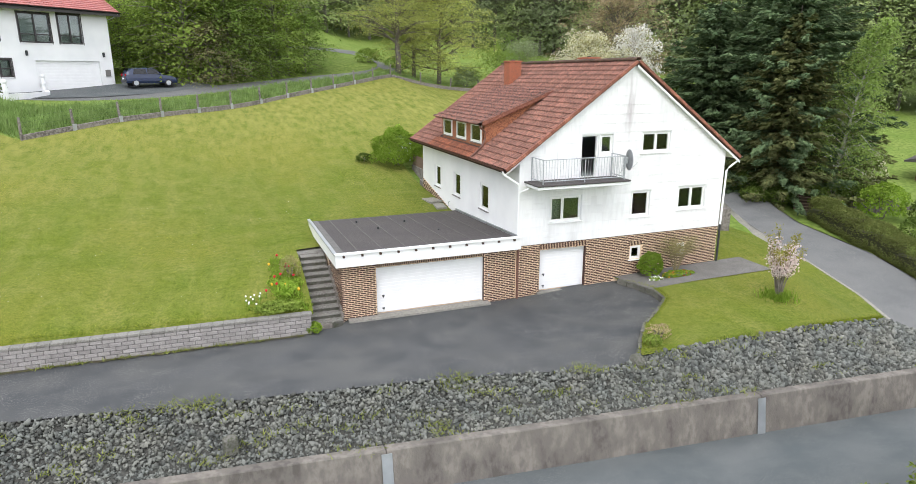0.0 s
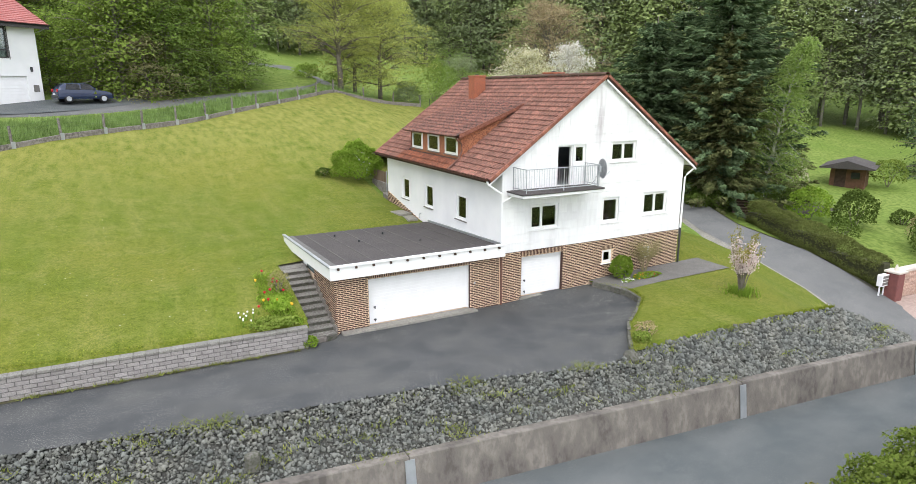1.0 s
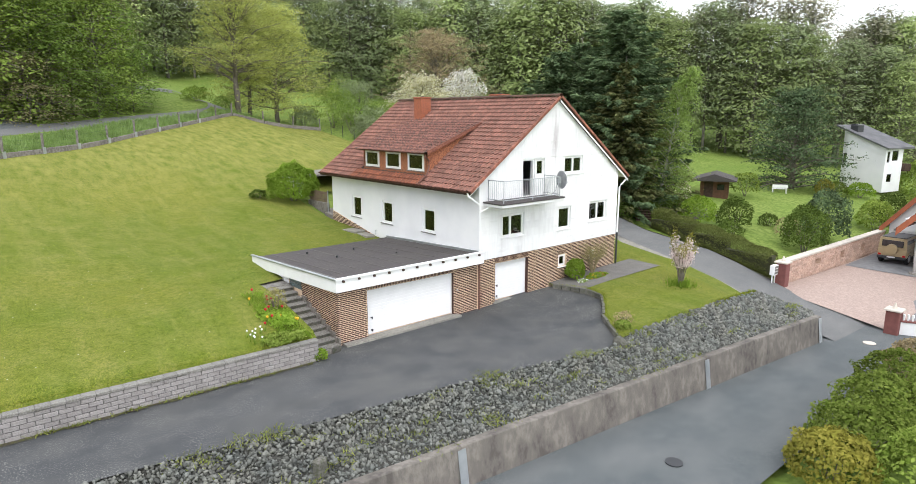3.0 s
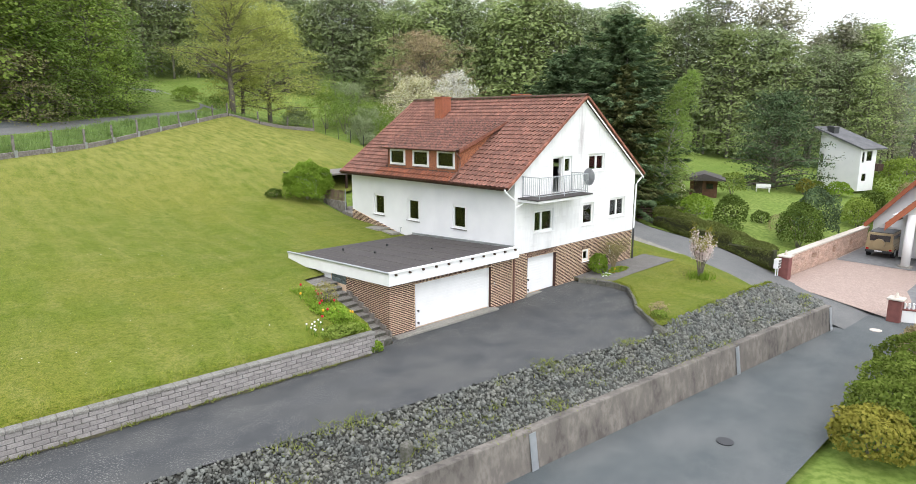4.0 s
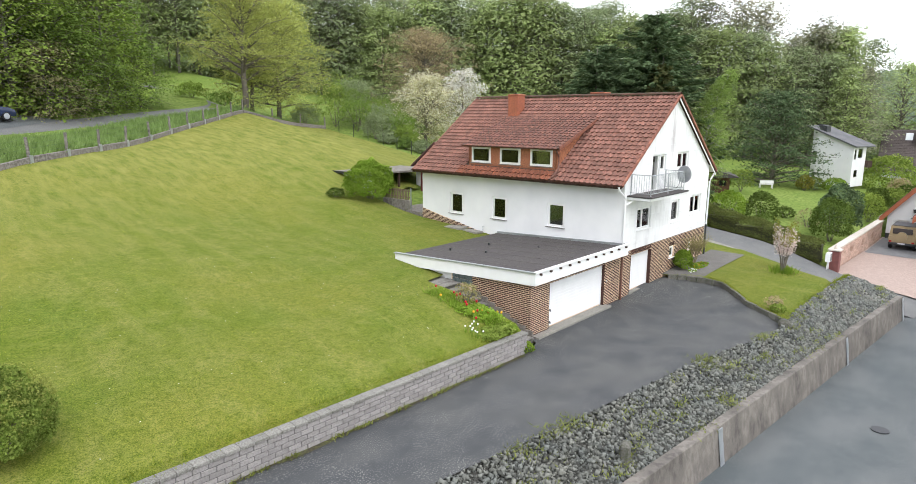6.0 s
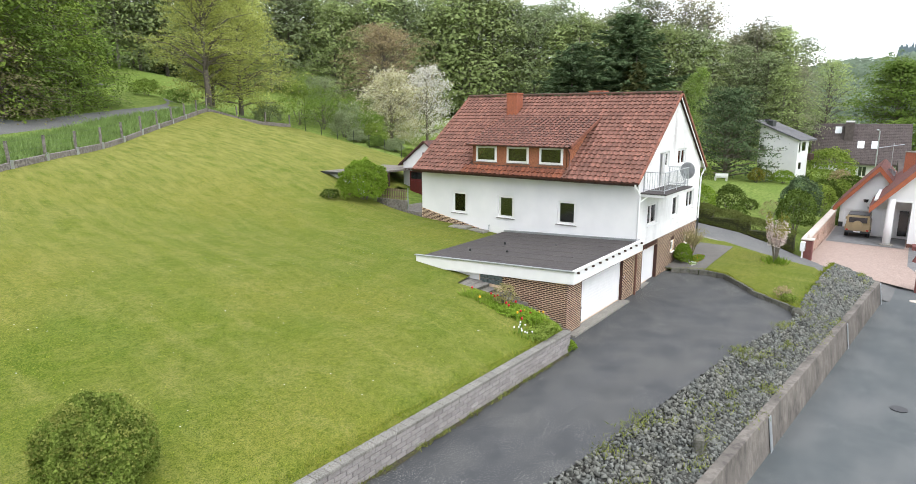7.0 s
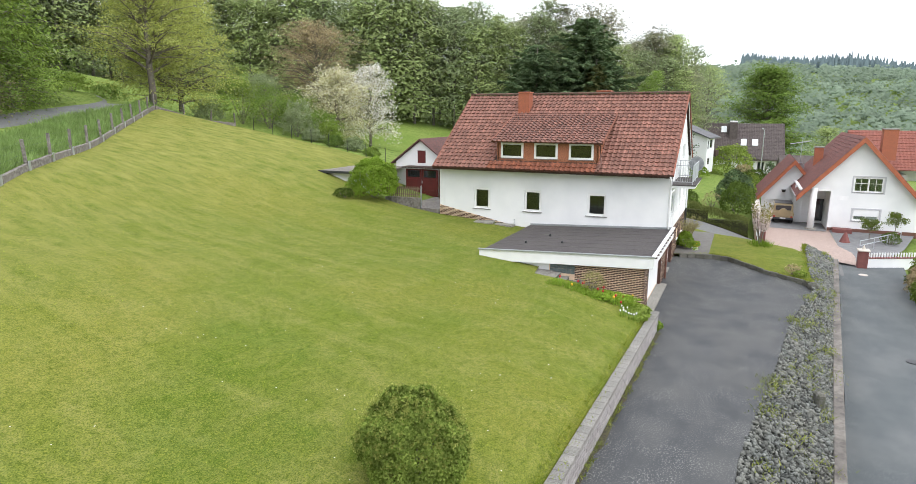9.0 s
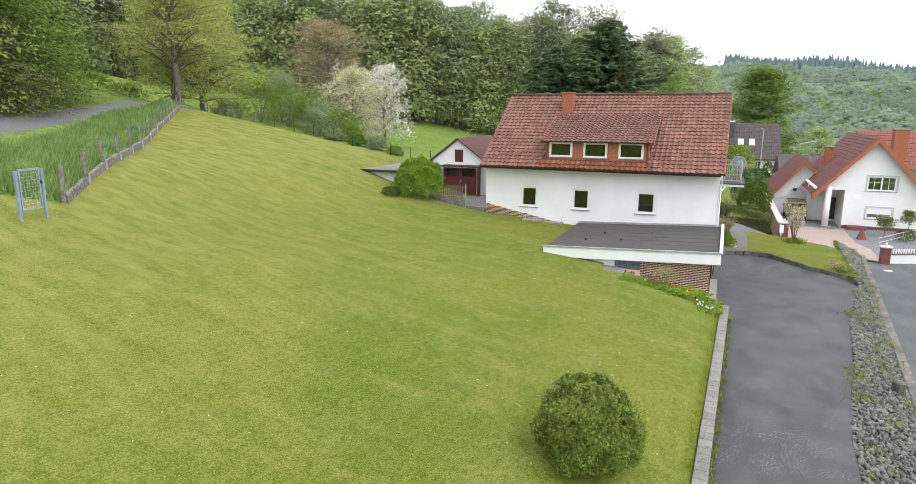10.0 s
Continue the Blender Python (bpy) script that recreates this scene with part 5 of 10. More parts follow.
def garage_details(g):
    # rafter ends under the roof edge, glass-brick window, render at the rear, vents in the roof
    me = finish(boxed(-0.04, 0.04, -0.1, 0.0, -0.05, 0.03), "rafter_end", M_DARKWOOD)
    for i in range(11):
        ob = part("rafter_end", me, None, g)
        ob.matrix_local = pose(-7.72 + i * 0.735, -0.39, 2.86)
    part("rear_plaster", boxed(-7.8, -7.775, 4.4, 7.4, 1.2, 2.2), M_RENDER, g)
    w = new("glass_brick_window")
    w.parent = g
    gm = finish(boxed(0, 0.09, 0.008, 0.192, 0.008, 0.192, r=0.015), "glass_brick", M_GBRICK)
    for i in range(6):
        for j in range(2):
            ob = part("glass_brick", gm, None, w)
            ob.matrix_local = pose(-7.8, 3.16 + i * 0.198, 1.74 + j * 0.21)
    part("joint", boxed(-7.76, -7.7, 3.15, 4.35, 1.72, 2.2), M_CONC_LIGHT, w)
    for x, y in ((-5.2, 4.5), (-3.6, 5.6), (-2.6, 3.2), (-5.9, 6.2)):
        part("roof_vent", tubed([(x, y, 2.6), (x, y, 2.72)], 0.05, 8), M_DARKMETAL, g)
    me = finish(boxed(-0.012, 0.012, -0.3, 7.85, 0.0, 0.012), "felt_seam", M_FELT)
    for i in range(7):
        bm = bmesh.new()
        x = -7.0 + i * 1.0
        prism(bm, [(-0.3, 2.842), (7.85, 2.466), (7.85, 2.474), (-0.3, 2.85)], "x", x - 0.03, x + 0.03)
        part("felt_seam", bm, M_FELT2, g)
    part("downpipe", tubed([(-0.16, -0.1, 2.75), (-0.16, -0.1, 2.3)], 0.045, 8), M_METAL, g)
    part("door_bell", boxed(-1.42, -1.34, -0.02, 0.0, 1.2, 1.3, r=0.01), M_METAL, g)
    bm = bmesh.new()
    prism(bm, [(-0.3, 2.83), (7.88, 2.45), (7.88, 2.58), (-0.3, 2.95)], "x", -0.05, -0.003)
    part("wall_flashing", bm, M_METAL, g, "grey metal flashing along the house wall")


M_GBRICK = mat("glass_brick", (0.1, 0.13, 0.13), 0.12, (0.16, 0.2, 0.2), 12.0, None, bump=0.0, spec=0.8)
M_FELT2 = mat("felt_seam", (0.082, 0.075, 0.073), 0.85, (0.12, 0.11, 0.1), 1.5, None, bump=0.2)
garage_details(GARAGE)


# ---- leaves, grass and stones ----
def fast_mesh(name, V, F, material):
    """A mesh from arrays of vertices and of equal-sided faces."""
    V, F = np.asarray(V, dtype=np.float32), np.asarray(F, dtype=np.int32)
    me = bpy.data.meshes.new(name)
    k = F.shape[1]
    me.vertices.add(len(V))
    me.vertices.foreach_set("co", V.ravel())
    me.loops.add(F.size)
    me.loops.foreach_set("vertex_index", F.ravel())
    me.polygons.add(len(F))
    me.polygons.foreach_set("loop_start", np.arange(0, F.size, k, dtype=np.int32))
    me.materials.append(material)
    me.update(calc_edges=True)
    return me


def leaf_quads(P, size, rng, lift=0.0, ratio=0.6, N=None, loose=0.5):
    """A pointed leaf (a folded diamond) at each place, turned at random or facing loosely along N."""
    n = len(P)
    if N is None:
        a = rng.normal(size=(n, 3))
        a[:, 2] *= 1 - lift
    else:
        f = np.asarray(N) + rng.normal(size=(n, 3)) * loose
        a = np.cross(f, rng.normal(size=(n, 3)))
    a /= np.linalg.norm(a, axis=1, keepdims=True)
    b = rng.normal(size=(n, 3)) if N is None else np.cross(f, a)
    b -= a * np.sum(a * b, axis=1, keepdims=True)
    b /= np.linalg.norm(b, axis=1, keepdims=True)
    s = (size * rng.uniform(0.65, 1.35, n))[:, None]
    V = np.stack([P - a * s * 0.5, P + b * s * ratio * 0.5, P + a * s * 0.5, P - b * s * ratio * 0.5], axis=1).reshape(-1, 3)
    F = np.arange(4 * n).reshape(-1, 4)
    return V, F


def leaf_tris(P, size, rng, N=None, loose=0.5):
    """A three-cornered leaf at each place."""
    V, F = leaf_quads(P, size, rng, ratio=0.75, N=N, loose=loose)
    V = V.reshape(-1, 4, 3)[:, 1:].reshape(-1, 3)
    return V, np.arange(len(V)).reshape(-1, 3)


def crown_points(rng, tips, per, spread_r):
    t = np.asarray(tips)
    P = np.repeat(t, per, axis=0)
    return P + np.clip(rng.normal(size=P.shape), -1.5, 1.5) * spread_r


def limb_tree(rng, height, radius, trunk_r, clear=0.3, limbs=14, sub=4, shape=None, lean=0.0, wobble=0.25):
    """Trunk and limbs as tubes in one bmesh, and the places where the leaves sit."""
    bm = bmesh.new()
    n = 7
    pts = [Vector((rng.normal() * wobble * 0.25 * i / n + lean * i / n, rng.normal() * wobble * 0.25 * i / n, height * 0.93 * i / n)) for i in range(n + 1)]
    pts[0] = Vector((0, 0, -0.4))
    tube(bm, pts, trunk_r, 7, trunk_r * 0.15)
    tips = []
    shape = shape or (lambda f: math.sin(math.pi * min(1.0, 0.18 + 0.82 * f)) ** 0.7)
    for k in range(limbs):
        f = (k + rng.uniform(0, 0.8)) / limbs
        z = height * (clear + (0.93 - clear) * f)
        j = min(n - 1, int(z / (height * 0.93) * n))
        base = pts[j].lerp(pts[j + 1], z / (height * 0.93) * n - j) if z < height * 0.93 else pts[-1]
        ang = k * 2.4 + rng.uniform(-0.5, 0.5)
        L = radius * shape(f) * rng.uniform(0.75, 1.15)
        out = Vector((math.cos(ang), math.sin(ang), 0))
        rise = rng.uniform(0.25, 0.7) * (1 - 0.3 * f)
        mid = base + out * L * 0.5 + Vector((0, 0, L * rise * 0.35))
        end = base + out * L + Vector((0, 0, L * rise))
        r0 = trunk_r * (1 - 0.8 * f) * 0.42
        tube(bm, [base, mid, end], r0, 5, r0 * 0.25, caps=False)
        for s in range(sub):
            g = rng.uniform(0.35, 1.0)
            p = base.lerp(mid, g * 2) if g < 0.5 else mid.lerp(end, g * 2 - 1)
            d = Vector((rng.normal(), rng.normal(), rng.normal() * 0.5 + 0.35)) * L * 0.3
            tube(bm, [p, p + d * 0.6 + Vector((0, 0, 0.1)), p + d], r0 * 0.4, 4, r0 * 0.1, caps=False)
            tips += [tuple(p + d * 0.45), tuple(p + d * 0.75), tuple(p + d)]
        tips += [tuple(mid.lerp(end, 0.4)), tuple(end)]
    tips.append(tuple(pts[-1]))
    return bm, tips


def make_tree(name, label, at, seed, height, radius, trunk_r, leaf_material, leaf=0.28, per=16, spread_r=0.5, group="", bark=None, turn=0.0, extra=None, leaves=leaf_quads, **kw):
    rng = np.random.default_rng(seed)
    t = thing(name, label, "tree", at=at, turn=turn, group=group)
    bm, tips = limb_tree(rng, height, radius, trunk_r, **kw)
    part("trunk", bm, bark or M_BARK, t, smooth=True)
    V, F = leaves(crown_points(rng, tips, per, spread_r), leaf, rng)
    part("crown", fast_mesh("crown", V, F, leaf_material), None, t)
    if extra:
        m2, share, size = extra
        V, F = leaf_quads(crown_points(rng, tips, max(1, int(per * share)), spread_r * 1.05), size, rng)
        part("blossom", fast_mesh("blossom", V, F, m2), None, t)
    return t


def bough_tree(rng, height, radius, trunk_r, boughs=90, clear=0.1, pads=5, per=14, pad=0.75, rise=(0.15, 0.9), profile=None, lean=(0.0, 0.0), wobble=0.5, twigs=2, droop=0.35, sides=3, wide=0.24):
    """Trunk, boughs and twigs in one bmesh, and leaf places lying in flat drooping pads along each bough, with the way each faces."""
    bm = bmesh.new()
    n = 7
    top = height * 0.96
    bend = [(rng.normal() * wobble * 0.3, rng.normal() * wobble * 0.3) for _ in range(n + 1)]
    pts = [Vector((bend[i][0] * i / n + lean[0] * (i / n) ** 1.3, bend[i][1] * i / n + lean[1] * (i / n) ** 1.3, top * i / n)) for i in range(n + 1)]
    pts[0] = Vector((0, 0, -0.5))
    tube(bm, pts, trunk_r, 7, trunk_r * 0.12)
    profile = profile or (lambda f: math.sin(math.pi * (0.2 + 0.74 * f)) ** 0.65)
    P, N = [], []
    up_v = np.array([0, 0, 1.0])
    for k in range(boughs):
        f = (k + rng.uniform(0, 0.9)) / boughs
        z = height * (clear + (0.95 - clear) * f)
        j = min(n - 1, int(z / top * n))
        base = pts[j].lerp(pts[j + 1], min(1.0, z / top * n - j))
        ang = k * 2.4 + rng.uniform(-0.5, 0.5)
        L = radius * profile(f) * rng.uniform(0.6, 1.15)
        e = rise[0] + (rise[1] - rise[0]) * f + rng.normal() * 0.12
        out = Vector((math.cos(ang) * math.cos(e), math.sin(ang) * math.cos(e), math.sin(e)))
        side = np.array([-math.sin(ang), math.cos(ang), 0.0])
        mid = base + out * L * 0.5 + Vector((0, 0, 0.05 * L))
        end = base + out * L - Vector((0, 0, droop * 0.3 * L))
        r0 = max(0.025, trunk_r * (1 - 0.75 * f) * 0.36)
        tube(bm, [base, mid, end], r0, sides, r0 * 0.2, caps=False)
        for q in range(pads):
            g = 0.3 + 0.72 * (q + rng.uniform(0.1, 0.9)) / pads
            c = np.array(base.lerp(mid, g * 2) if g < 0.5 else mid.lerp(end, g * 2 - 1))
            c = c + side * rng.normal() * wide * L * (1.15 - 0.5 * g) + up_v * rng.normal() * (0.12 * pad + (wide - 0.24) * L * 0.5)
            if q < twigs:
                b0 = base.lerp(mid, g) if g < 0.7 else mid
                tube(bm, [b0, (b0 + Vector(c)) / 2 + Vector((0, 0, 0.08)), Vector(c)], r0 * 0.4, sides, r0 * 0.1, caps=False)
            o = rng.normal(size=(per, 3)) * np.array([pad, pad, pad * 0.16]) * rng.uniform(0.7, 1.2)
            o[:, 2] -= droop * 0.5 * (o[:, 0] ** 2 + o[:, 1] ** 2) / pad
            P.append(c + o)
            N.append(np.tile(up_v + np.array(out) * 0.45, (per, 1)) + o * 0.35 / pad)
    return bm, np.concatenate(P), np.concatenate(N)


def make_bough_tree(name, label, at, seed, leaf_material, leaf, group="", bark=None, extra=None, loose=0.45, **kw):
    rng = np.random.default_rng(seed)
    t = thing(name, label, "tree", at=at, group=group)
    bm, P, N = bough_tree(rng, **kw)
    if kw.get("clear", 0.1) < 0.01:
        part("branchwork", bm, bark or M_BARK, t, smooth=True)["kind"] = "stuff"
    else:
        part("trunk", bm, bark or M_BARK, t, smooth=True)
    V, F = leaf_tris(P, leaf, rng, N=N, loose=loose)
    part("crown", fast_mesh("crown", V, F, leaf_material), None, t)
    if extra:
        m2, share, size = extra
        k = rng.choice(len(P), int(len(P) * share), replace=share > 1)
        V, F = leaf_quads(P[k] + rng.normal(size=(len(k), 3)) * 0.09 + np.array([0, 0, 0.05]), size, rng)
        part("blossom", fast_mesh("blossom", V, F, m2), None, t)
    return t


def make_spruce(name, label, at, seed, height, radius, material, trunk_r=0.25, low=0.04, density=1.0, group="", taper=0.62):
    """A conifer: whorls of drooping boughs with hanging needle sprays."""
    rng = np.random.default_rng(seed)
    t = thing(name, label, "tree", at=at, group=group)
    part("trunk", tubed([(0, 0, -0.4), (0.05, 0, height * 0.5), (0, 0, height)], trunk_r, 7, 0.02), M_BARK, t, smooth=True)
    P, A = [], []
    bm = bmesh.new()
    whorls = int(height * 2.6 * density)
    for w in range(whorls):
        f = (w + rng.uniform(-0.3, 0.3)) / whorls
        z = height * (low + (0.985 - low) * f)
        R = radius * (1 - f) ** taper * rng.uniform(0.72, 1.1) + 0.1
        nb = 9 if f < 0.8 else 6
        a0 = rng.uniform(0, 6.3)
        for k in range(nb):
            a = a0 + k * 2 * math.pi / nb + rng.uniform(-0.25, 0.25)
            L = R * rng.uniform(0.5, 1.2)
            d = np.array([math.cos(a), math.sin(a), 0.0])
            side = np.array([-math.sin(a), math.cos(a), 0.0])
            droop = -rng.uniform(0.05, 0.42) * L * (1 - f * 0.9)
            m = max(6, int(L * 44 * density))
            g = rng.uniform(0.12, 1.0, m)
            off = rng.normal(size=m) * 0.22 * (1.05 - g) * min(1.5, L) + rng.normal(size=m) * 0.06
            zz = z + droop * g ** 1.3 + 0.12 * L * g ** 3 - np.abs(rng.normal(size=m)) * 0.16
            ax = d + side * rng.normal(size=(m, 1)) * 0.55 + np.array([0, 0, 1.0]) * (rng.normal(size=(m, 1)) * 0.22 - 0.3)
            A.append(ax / np.linalg.norm(ax, axis=1, keepdims=True))
            P.append(d * (g * L)[:, None] + side * off[:, None] + np.stack([np.zeros(m), np.zeros(m), zz], axis=1))
            if k % 3 == 0 and L > 0.8:
                tube(bm, [(0, 0, z), tuple(d * L * 0.5 + np.array([0, 0, z + droop * 0.4])), tuple(d * L * 0.9 + np.array([0, 0, z + droop * 0.85]))], 0.03, 4, 0.008, caps=False)
    part("bough_frame", bm, M_BARK, t)
    P, A = np.concatenate(P), np.concatenate(A)
    n = len(P)
    b = np.cross(A, rng.normal(size=(n, 3)) * 0.5 + np.array([0, 0, 1.0]))
    b /= np.linalg.norm(b, axis=1, keepdims=True)
    s = rng.uniform(0.26, 0.56, (n, 1))
    V = np.stack([P - A * s * 0.4 - b * s * 0.2, P - A * s * 0.4 + b * s * 0.2, P + A * s * 0.6], axis=1).reshape(-1, 3)
    F = np.arange(3 * n).reshape(-1, 3)
    part("needle_crown", fast_mesh("needle_crown", V, F, material), None, t)
    return t


def make_bush(name, label, at, seed, rx, ry, rz, material, leaf=0.12, count=3000, category="bush", group="", rough=0.16, stems=True, extra=None, leaves=leaf_quads):
    """A dense shrub: leaves through an uneven ellipsoid, thickest near its skin, and a few stems."""
    rng = np.random.default_rng(seed)
    t = thing(name, label, category, at=at, group=group)
    d = rng.normal(size=(count, 3))
    d /= np.linalg.norm(d, axis=1, keepdims=True)
    d[:, 2] = np.where(d[:, 2] < -0.55, -d[:, 2], d[:, 2])
    lump = np.array([noise.noise(Vector(v * 1.9) + Vector((seed * 0.37 + 0.4, 0.3, 0.6))) + 0.5 * noise.noise(Vector(v * 4.7) + Vector((0.2, seed * 0.73, 0.45))) for v in d])
    r = (1 + rough * 1.6 * lump) * rng.uniform(0.62, 1.0, count) ** 0.4
    P = d * r[:, None] * np.array([rx, ry, rz]) + np.array([0, 0, rz * 0.86])
    P[:, 2] = np.maximum(P[:, 2], 0.02)
    V, F = leaves(P, leaf, rng, N=d + np.array([0, 0, 0.4]), loose=0.9)
    part("foliage", fast_mesh("foliage", V, F, material), None, t)
    if stems:
        bm = bmesh.new()
        for k in range(7):
            a = k * 0.9 + rng.uniform(0, 0.5)
            e = Vector((math.cos(a) * rx * 0.6, math.sin(a) * ry * 0.6, rz * 1.3))
            tube(bm, [(0.06 * math.cos(a), 0.06 * math.sin(a), -0.15), e * 0.5 + Vector((0, 0, 0.05)), e], 0.03, 4, 0.006, caps=False)
        part("branchwork", bm, M_BARK, t)
    if extra:
        m2, n2, s2 = extra
        k = rng.choice(count, n2, replace=False)
        V, F = leaf_quads(P[k] * 1.04, s2, rng)
        part("blossom", fast_mesh("blossom", V, F, m2), None, t)
    return t


def blades(rng, P, height, width, lean=0.35):
    """A pointed blade of grass at each place."""
    n = len(P)
    a = rng.uniform(0, 2 * math.pi, n)
    d = np.stack([np.cos(a), np.sin(a), np.zeros(n)], axis=1)
    h = (height * rng.uniform(0.5, 1.2, n))[:, None]
    tip = P + np.array([0, 0, 1.0]) * h + np.stack([rng.normal(size=n), rng.normal(size=n), np.zeros(n)], axis=1) * lean * h
    V = np.stack([P - d * width / 2, P + d * width / 2, tip], axis=1).reshape(-1, 3)
    return V, np.arange(3 * n).reshape(-1, 3)


M_GRASSBLADE = leaf_mat("tall_grass_blade", (0.16, 0.25, 0.065), (0.28, 0.38, 0.14), 0.0, 0.3)
M_WEED = leaf_mat("weed_leaf", (0.15, 0.19, 0.04), (0.27, 0.29, 0.09), 0.15, 0.3)
M_BRIGHT = leaf_mat("bright_leaf", (0.15, 0.25, 0.025), (0.27, 0.38, 0.06), 0.1, 0.4)
M_TULIP_R = mat("red_petal", (0.5, 0.015, 0.02), 0.5, None, bump=0.0)
M_TULIP_Y = mat("yellow_petal", (0.75, 0.42, 0.02), 0.5, None, bump=0.0)
M_WPETAL = mat("white_petal", (0.8, 0.8, 0.78), 0.6, None, bump=0.0)

# tufts along the lawn's edges and in the tall grass bank above the fence
rng0 = np.random.default_rng(11)


def tall_grass():
    n = 42000
    s = rng0.uniform(0, 1, n)
    x = -40 + 52 * s
    o = rng0.uniform(0.1, 5.6, n) ** 0.9
    y = np.array([fence_y(v) for v in x]) + o * 1.15
    keep = np.array([min(abs(a - lerp_at(b, [u[0] for u in up[:8]], [u[1] for u in up[:8]])) for a, b in ((q, p),)) > 1.8 for p, q in zip(x, y)])
    x, y = x[keep], y[keep]
    z = np.array([ground_z(a, b) for a, b in zip(x, y)]) - 0.05
    return blades(rng0, np.stack([x, y, z], axis=1), 0.62, 0.09)


V, F = tall_grass()
solo("tall_grass", fast_mesh("tall_grass", V, F, M_GRASSBLADE), None, "tall unmown grass on the bank above the fence", "grass", kind="stuff")


def lawn_tufts():
    n = 16000
    x = rng0.uniform(-40, 7, n)
    y = -0.5 + rng0.uniform(0, 1, n) ** 1.5 * 30
    k = (y < np.array([min(fence_y(v), 30.0) for v in x]) - 0.2) & ~((x > -9.3) & (y < 7.9)) & ~((x > -0.1) & (y < 14.2))
    x, y = x[k], y[k]
    z = np.array([lawn_z(a, b) for a, b in zip(x, y)]) - 0.01
    return blades(rng0, np.stack([x, y, z], axis=1), 0.06, 0.03, 0.8)


def daisies():
    rng = np.random.default_rng(66)
    n = 130
    x, y = rng.uniform(-38, -8, n), rng.uniform(0.2, 13, n)
    P = np.stack([x, y, [lawn_z(a, b) + 0.03 for a, b in zip(x, y)]], axis=1)
    P = P[~((x > -10.5) & (y < 8))]
    V = np.stack([P + np.array(o) * 0.017 for o in ((1, 0, 0), (0.3, 0.95, 0), (-0.8, 0.6, 0), (-0.8, -0.6, 0), (0.3, -0.95, 0))], axis=1).reshape(-1, 3)
    return V, np.arange(len(V)).reshape(-1, 5)


V, F = daisies()
solo("daisies", fast_mesh("daisies", V, F, M_WPETAL), None, "scattered small white daisies in the lawn", "flowers", kind="stuff")
M_LAWNBLADE = leaf_mat("lawn_blade", (0.17, 0.22, 0.025), (0.27, 0.31, 0.05), 0.0, 0.55)
def edge_tufts():
    """Longer uncut grass hanging over the stones, the kerb and the block wall."""
    rng = np.random.default_rng(67)
    P = []
    for i in range(3600):
        x = rng.uniform(1.2, 12.4)
        y = edge(x)[0] + 0.02 + abs(rng.normal()) * 0.12
        P.append((x, y, front_z(x, y) - 0.06))
    for i in range(1500):
        y = rng.uniform(-7.3, -0.5)
        x = lerp_at(y, [k[1] for k in KERB[::-1]], [k[0] for k in KERB[::-1]]) + 0.12 + abs(rng.normal()) * 0.1
        P.append((x, y, front_z(x, y) - 0.04))
    for i in range(700):
        x = rng.uniform(-30, -9.4)
        y = -0.5 + wall_shift(x) + abs(rng.normal()) * 0.1
        P.append((x, y, lawn_z(x, y) - 0.12))
    return blades(rng, np.array(P), 0.1, 0.03, 1.0)


V, F = edge_tufts()
solo("edge_grass", fast_mesh("edge_grass", V, F, M_LAWNBLADE), None, "uncut grass along the edges of the lawns", "grass", kind="stuff")
V, F = lawn_tufts()
solo("lawn_grass", fast_mesh("lawn_grass", V, F, M_LAWNBLADE), None, "short grass blades standing in the mown lawn", "grass", kind="stuff")


def stones():
    """Angular basalt pieces heaped on the bank."""
    rng = np.random.default_rng(4)
    base = np.array([(x, y, z) for x in (-1, 1) for y in (-1, 1) for z in (-1, 1)], dtype=float) * 0.66
    tri = np.array([(0, 1, 3), (0, 3, 2), (4, 6, 7), (4, 7, 5), (0, 4, 5), (0, 5, 1), (2, 3, 7), (2, 7, 6), (0, 2, 6), (0, 6, 4), (1, 5, 7), (1, 7, 3)])
    Vs, Fs, k = [], [], 0
    shapes = [base * (1 + rng.normal(size=base.shape) * 0.26) * np.array([rng.uniform(1.0, 1.5), rng.uniform(0.75, 1.1), rng.uniform(0.5, 0.8)]) for _ in range(40)]
    for i in range(27000):
        x = 15.0 - 52.0 * rng.uniform(0, 1) ** 1.25
        y0, z0 = edge(x)
        y1, z1 = wall_y(x) + 0.3, -1.18
        f = rng.uniform(0.0, 1.0)
        r = (0.045 + 0.06 * rng.uniform(0, 1) ** 1.8) * (1.15 if x > 1 else 0.88)
        p = np.array([x, y0 + (y1 - y0) * f, z0 - 0.02 + (z1 - z0 + 0.04) * f + rng.uniform(-0.07, 0.06)])
        m = np.array(Euler((rng.normal() * 0.8, rng.normal() * 0.8, rng.uniform(0, 6.28))).to_matrix())
        v = (shapes[i % 40] * r) @ m.T + p
        Vs.append(v)
        Fs.append(tri + k)
        k += len(v)
    return np.concatenate(Vs), np.concatenate(Fs)


V, F = stones()
solo("basalt_stones", fast_mesh("basalt_stones", V, F, M_STONE), None, "heaped grey basalt stones covering the bank", "stones", kind="stuff")


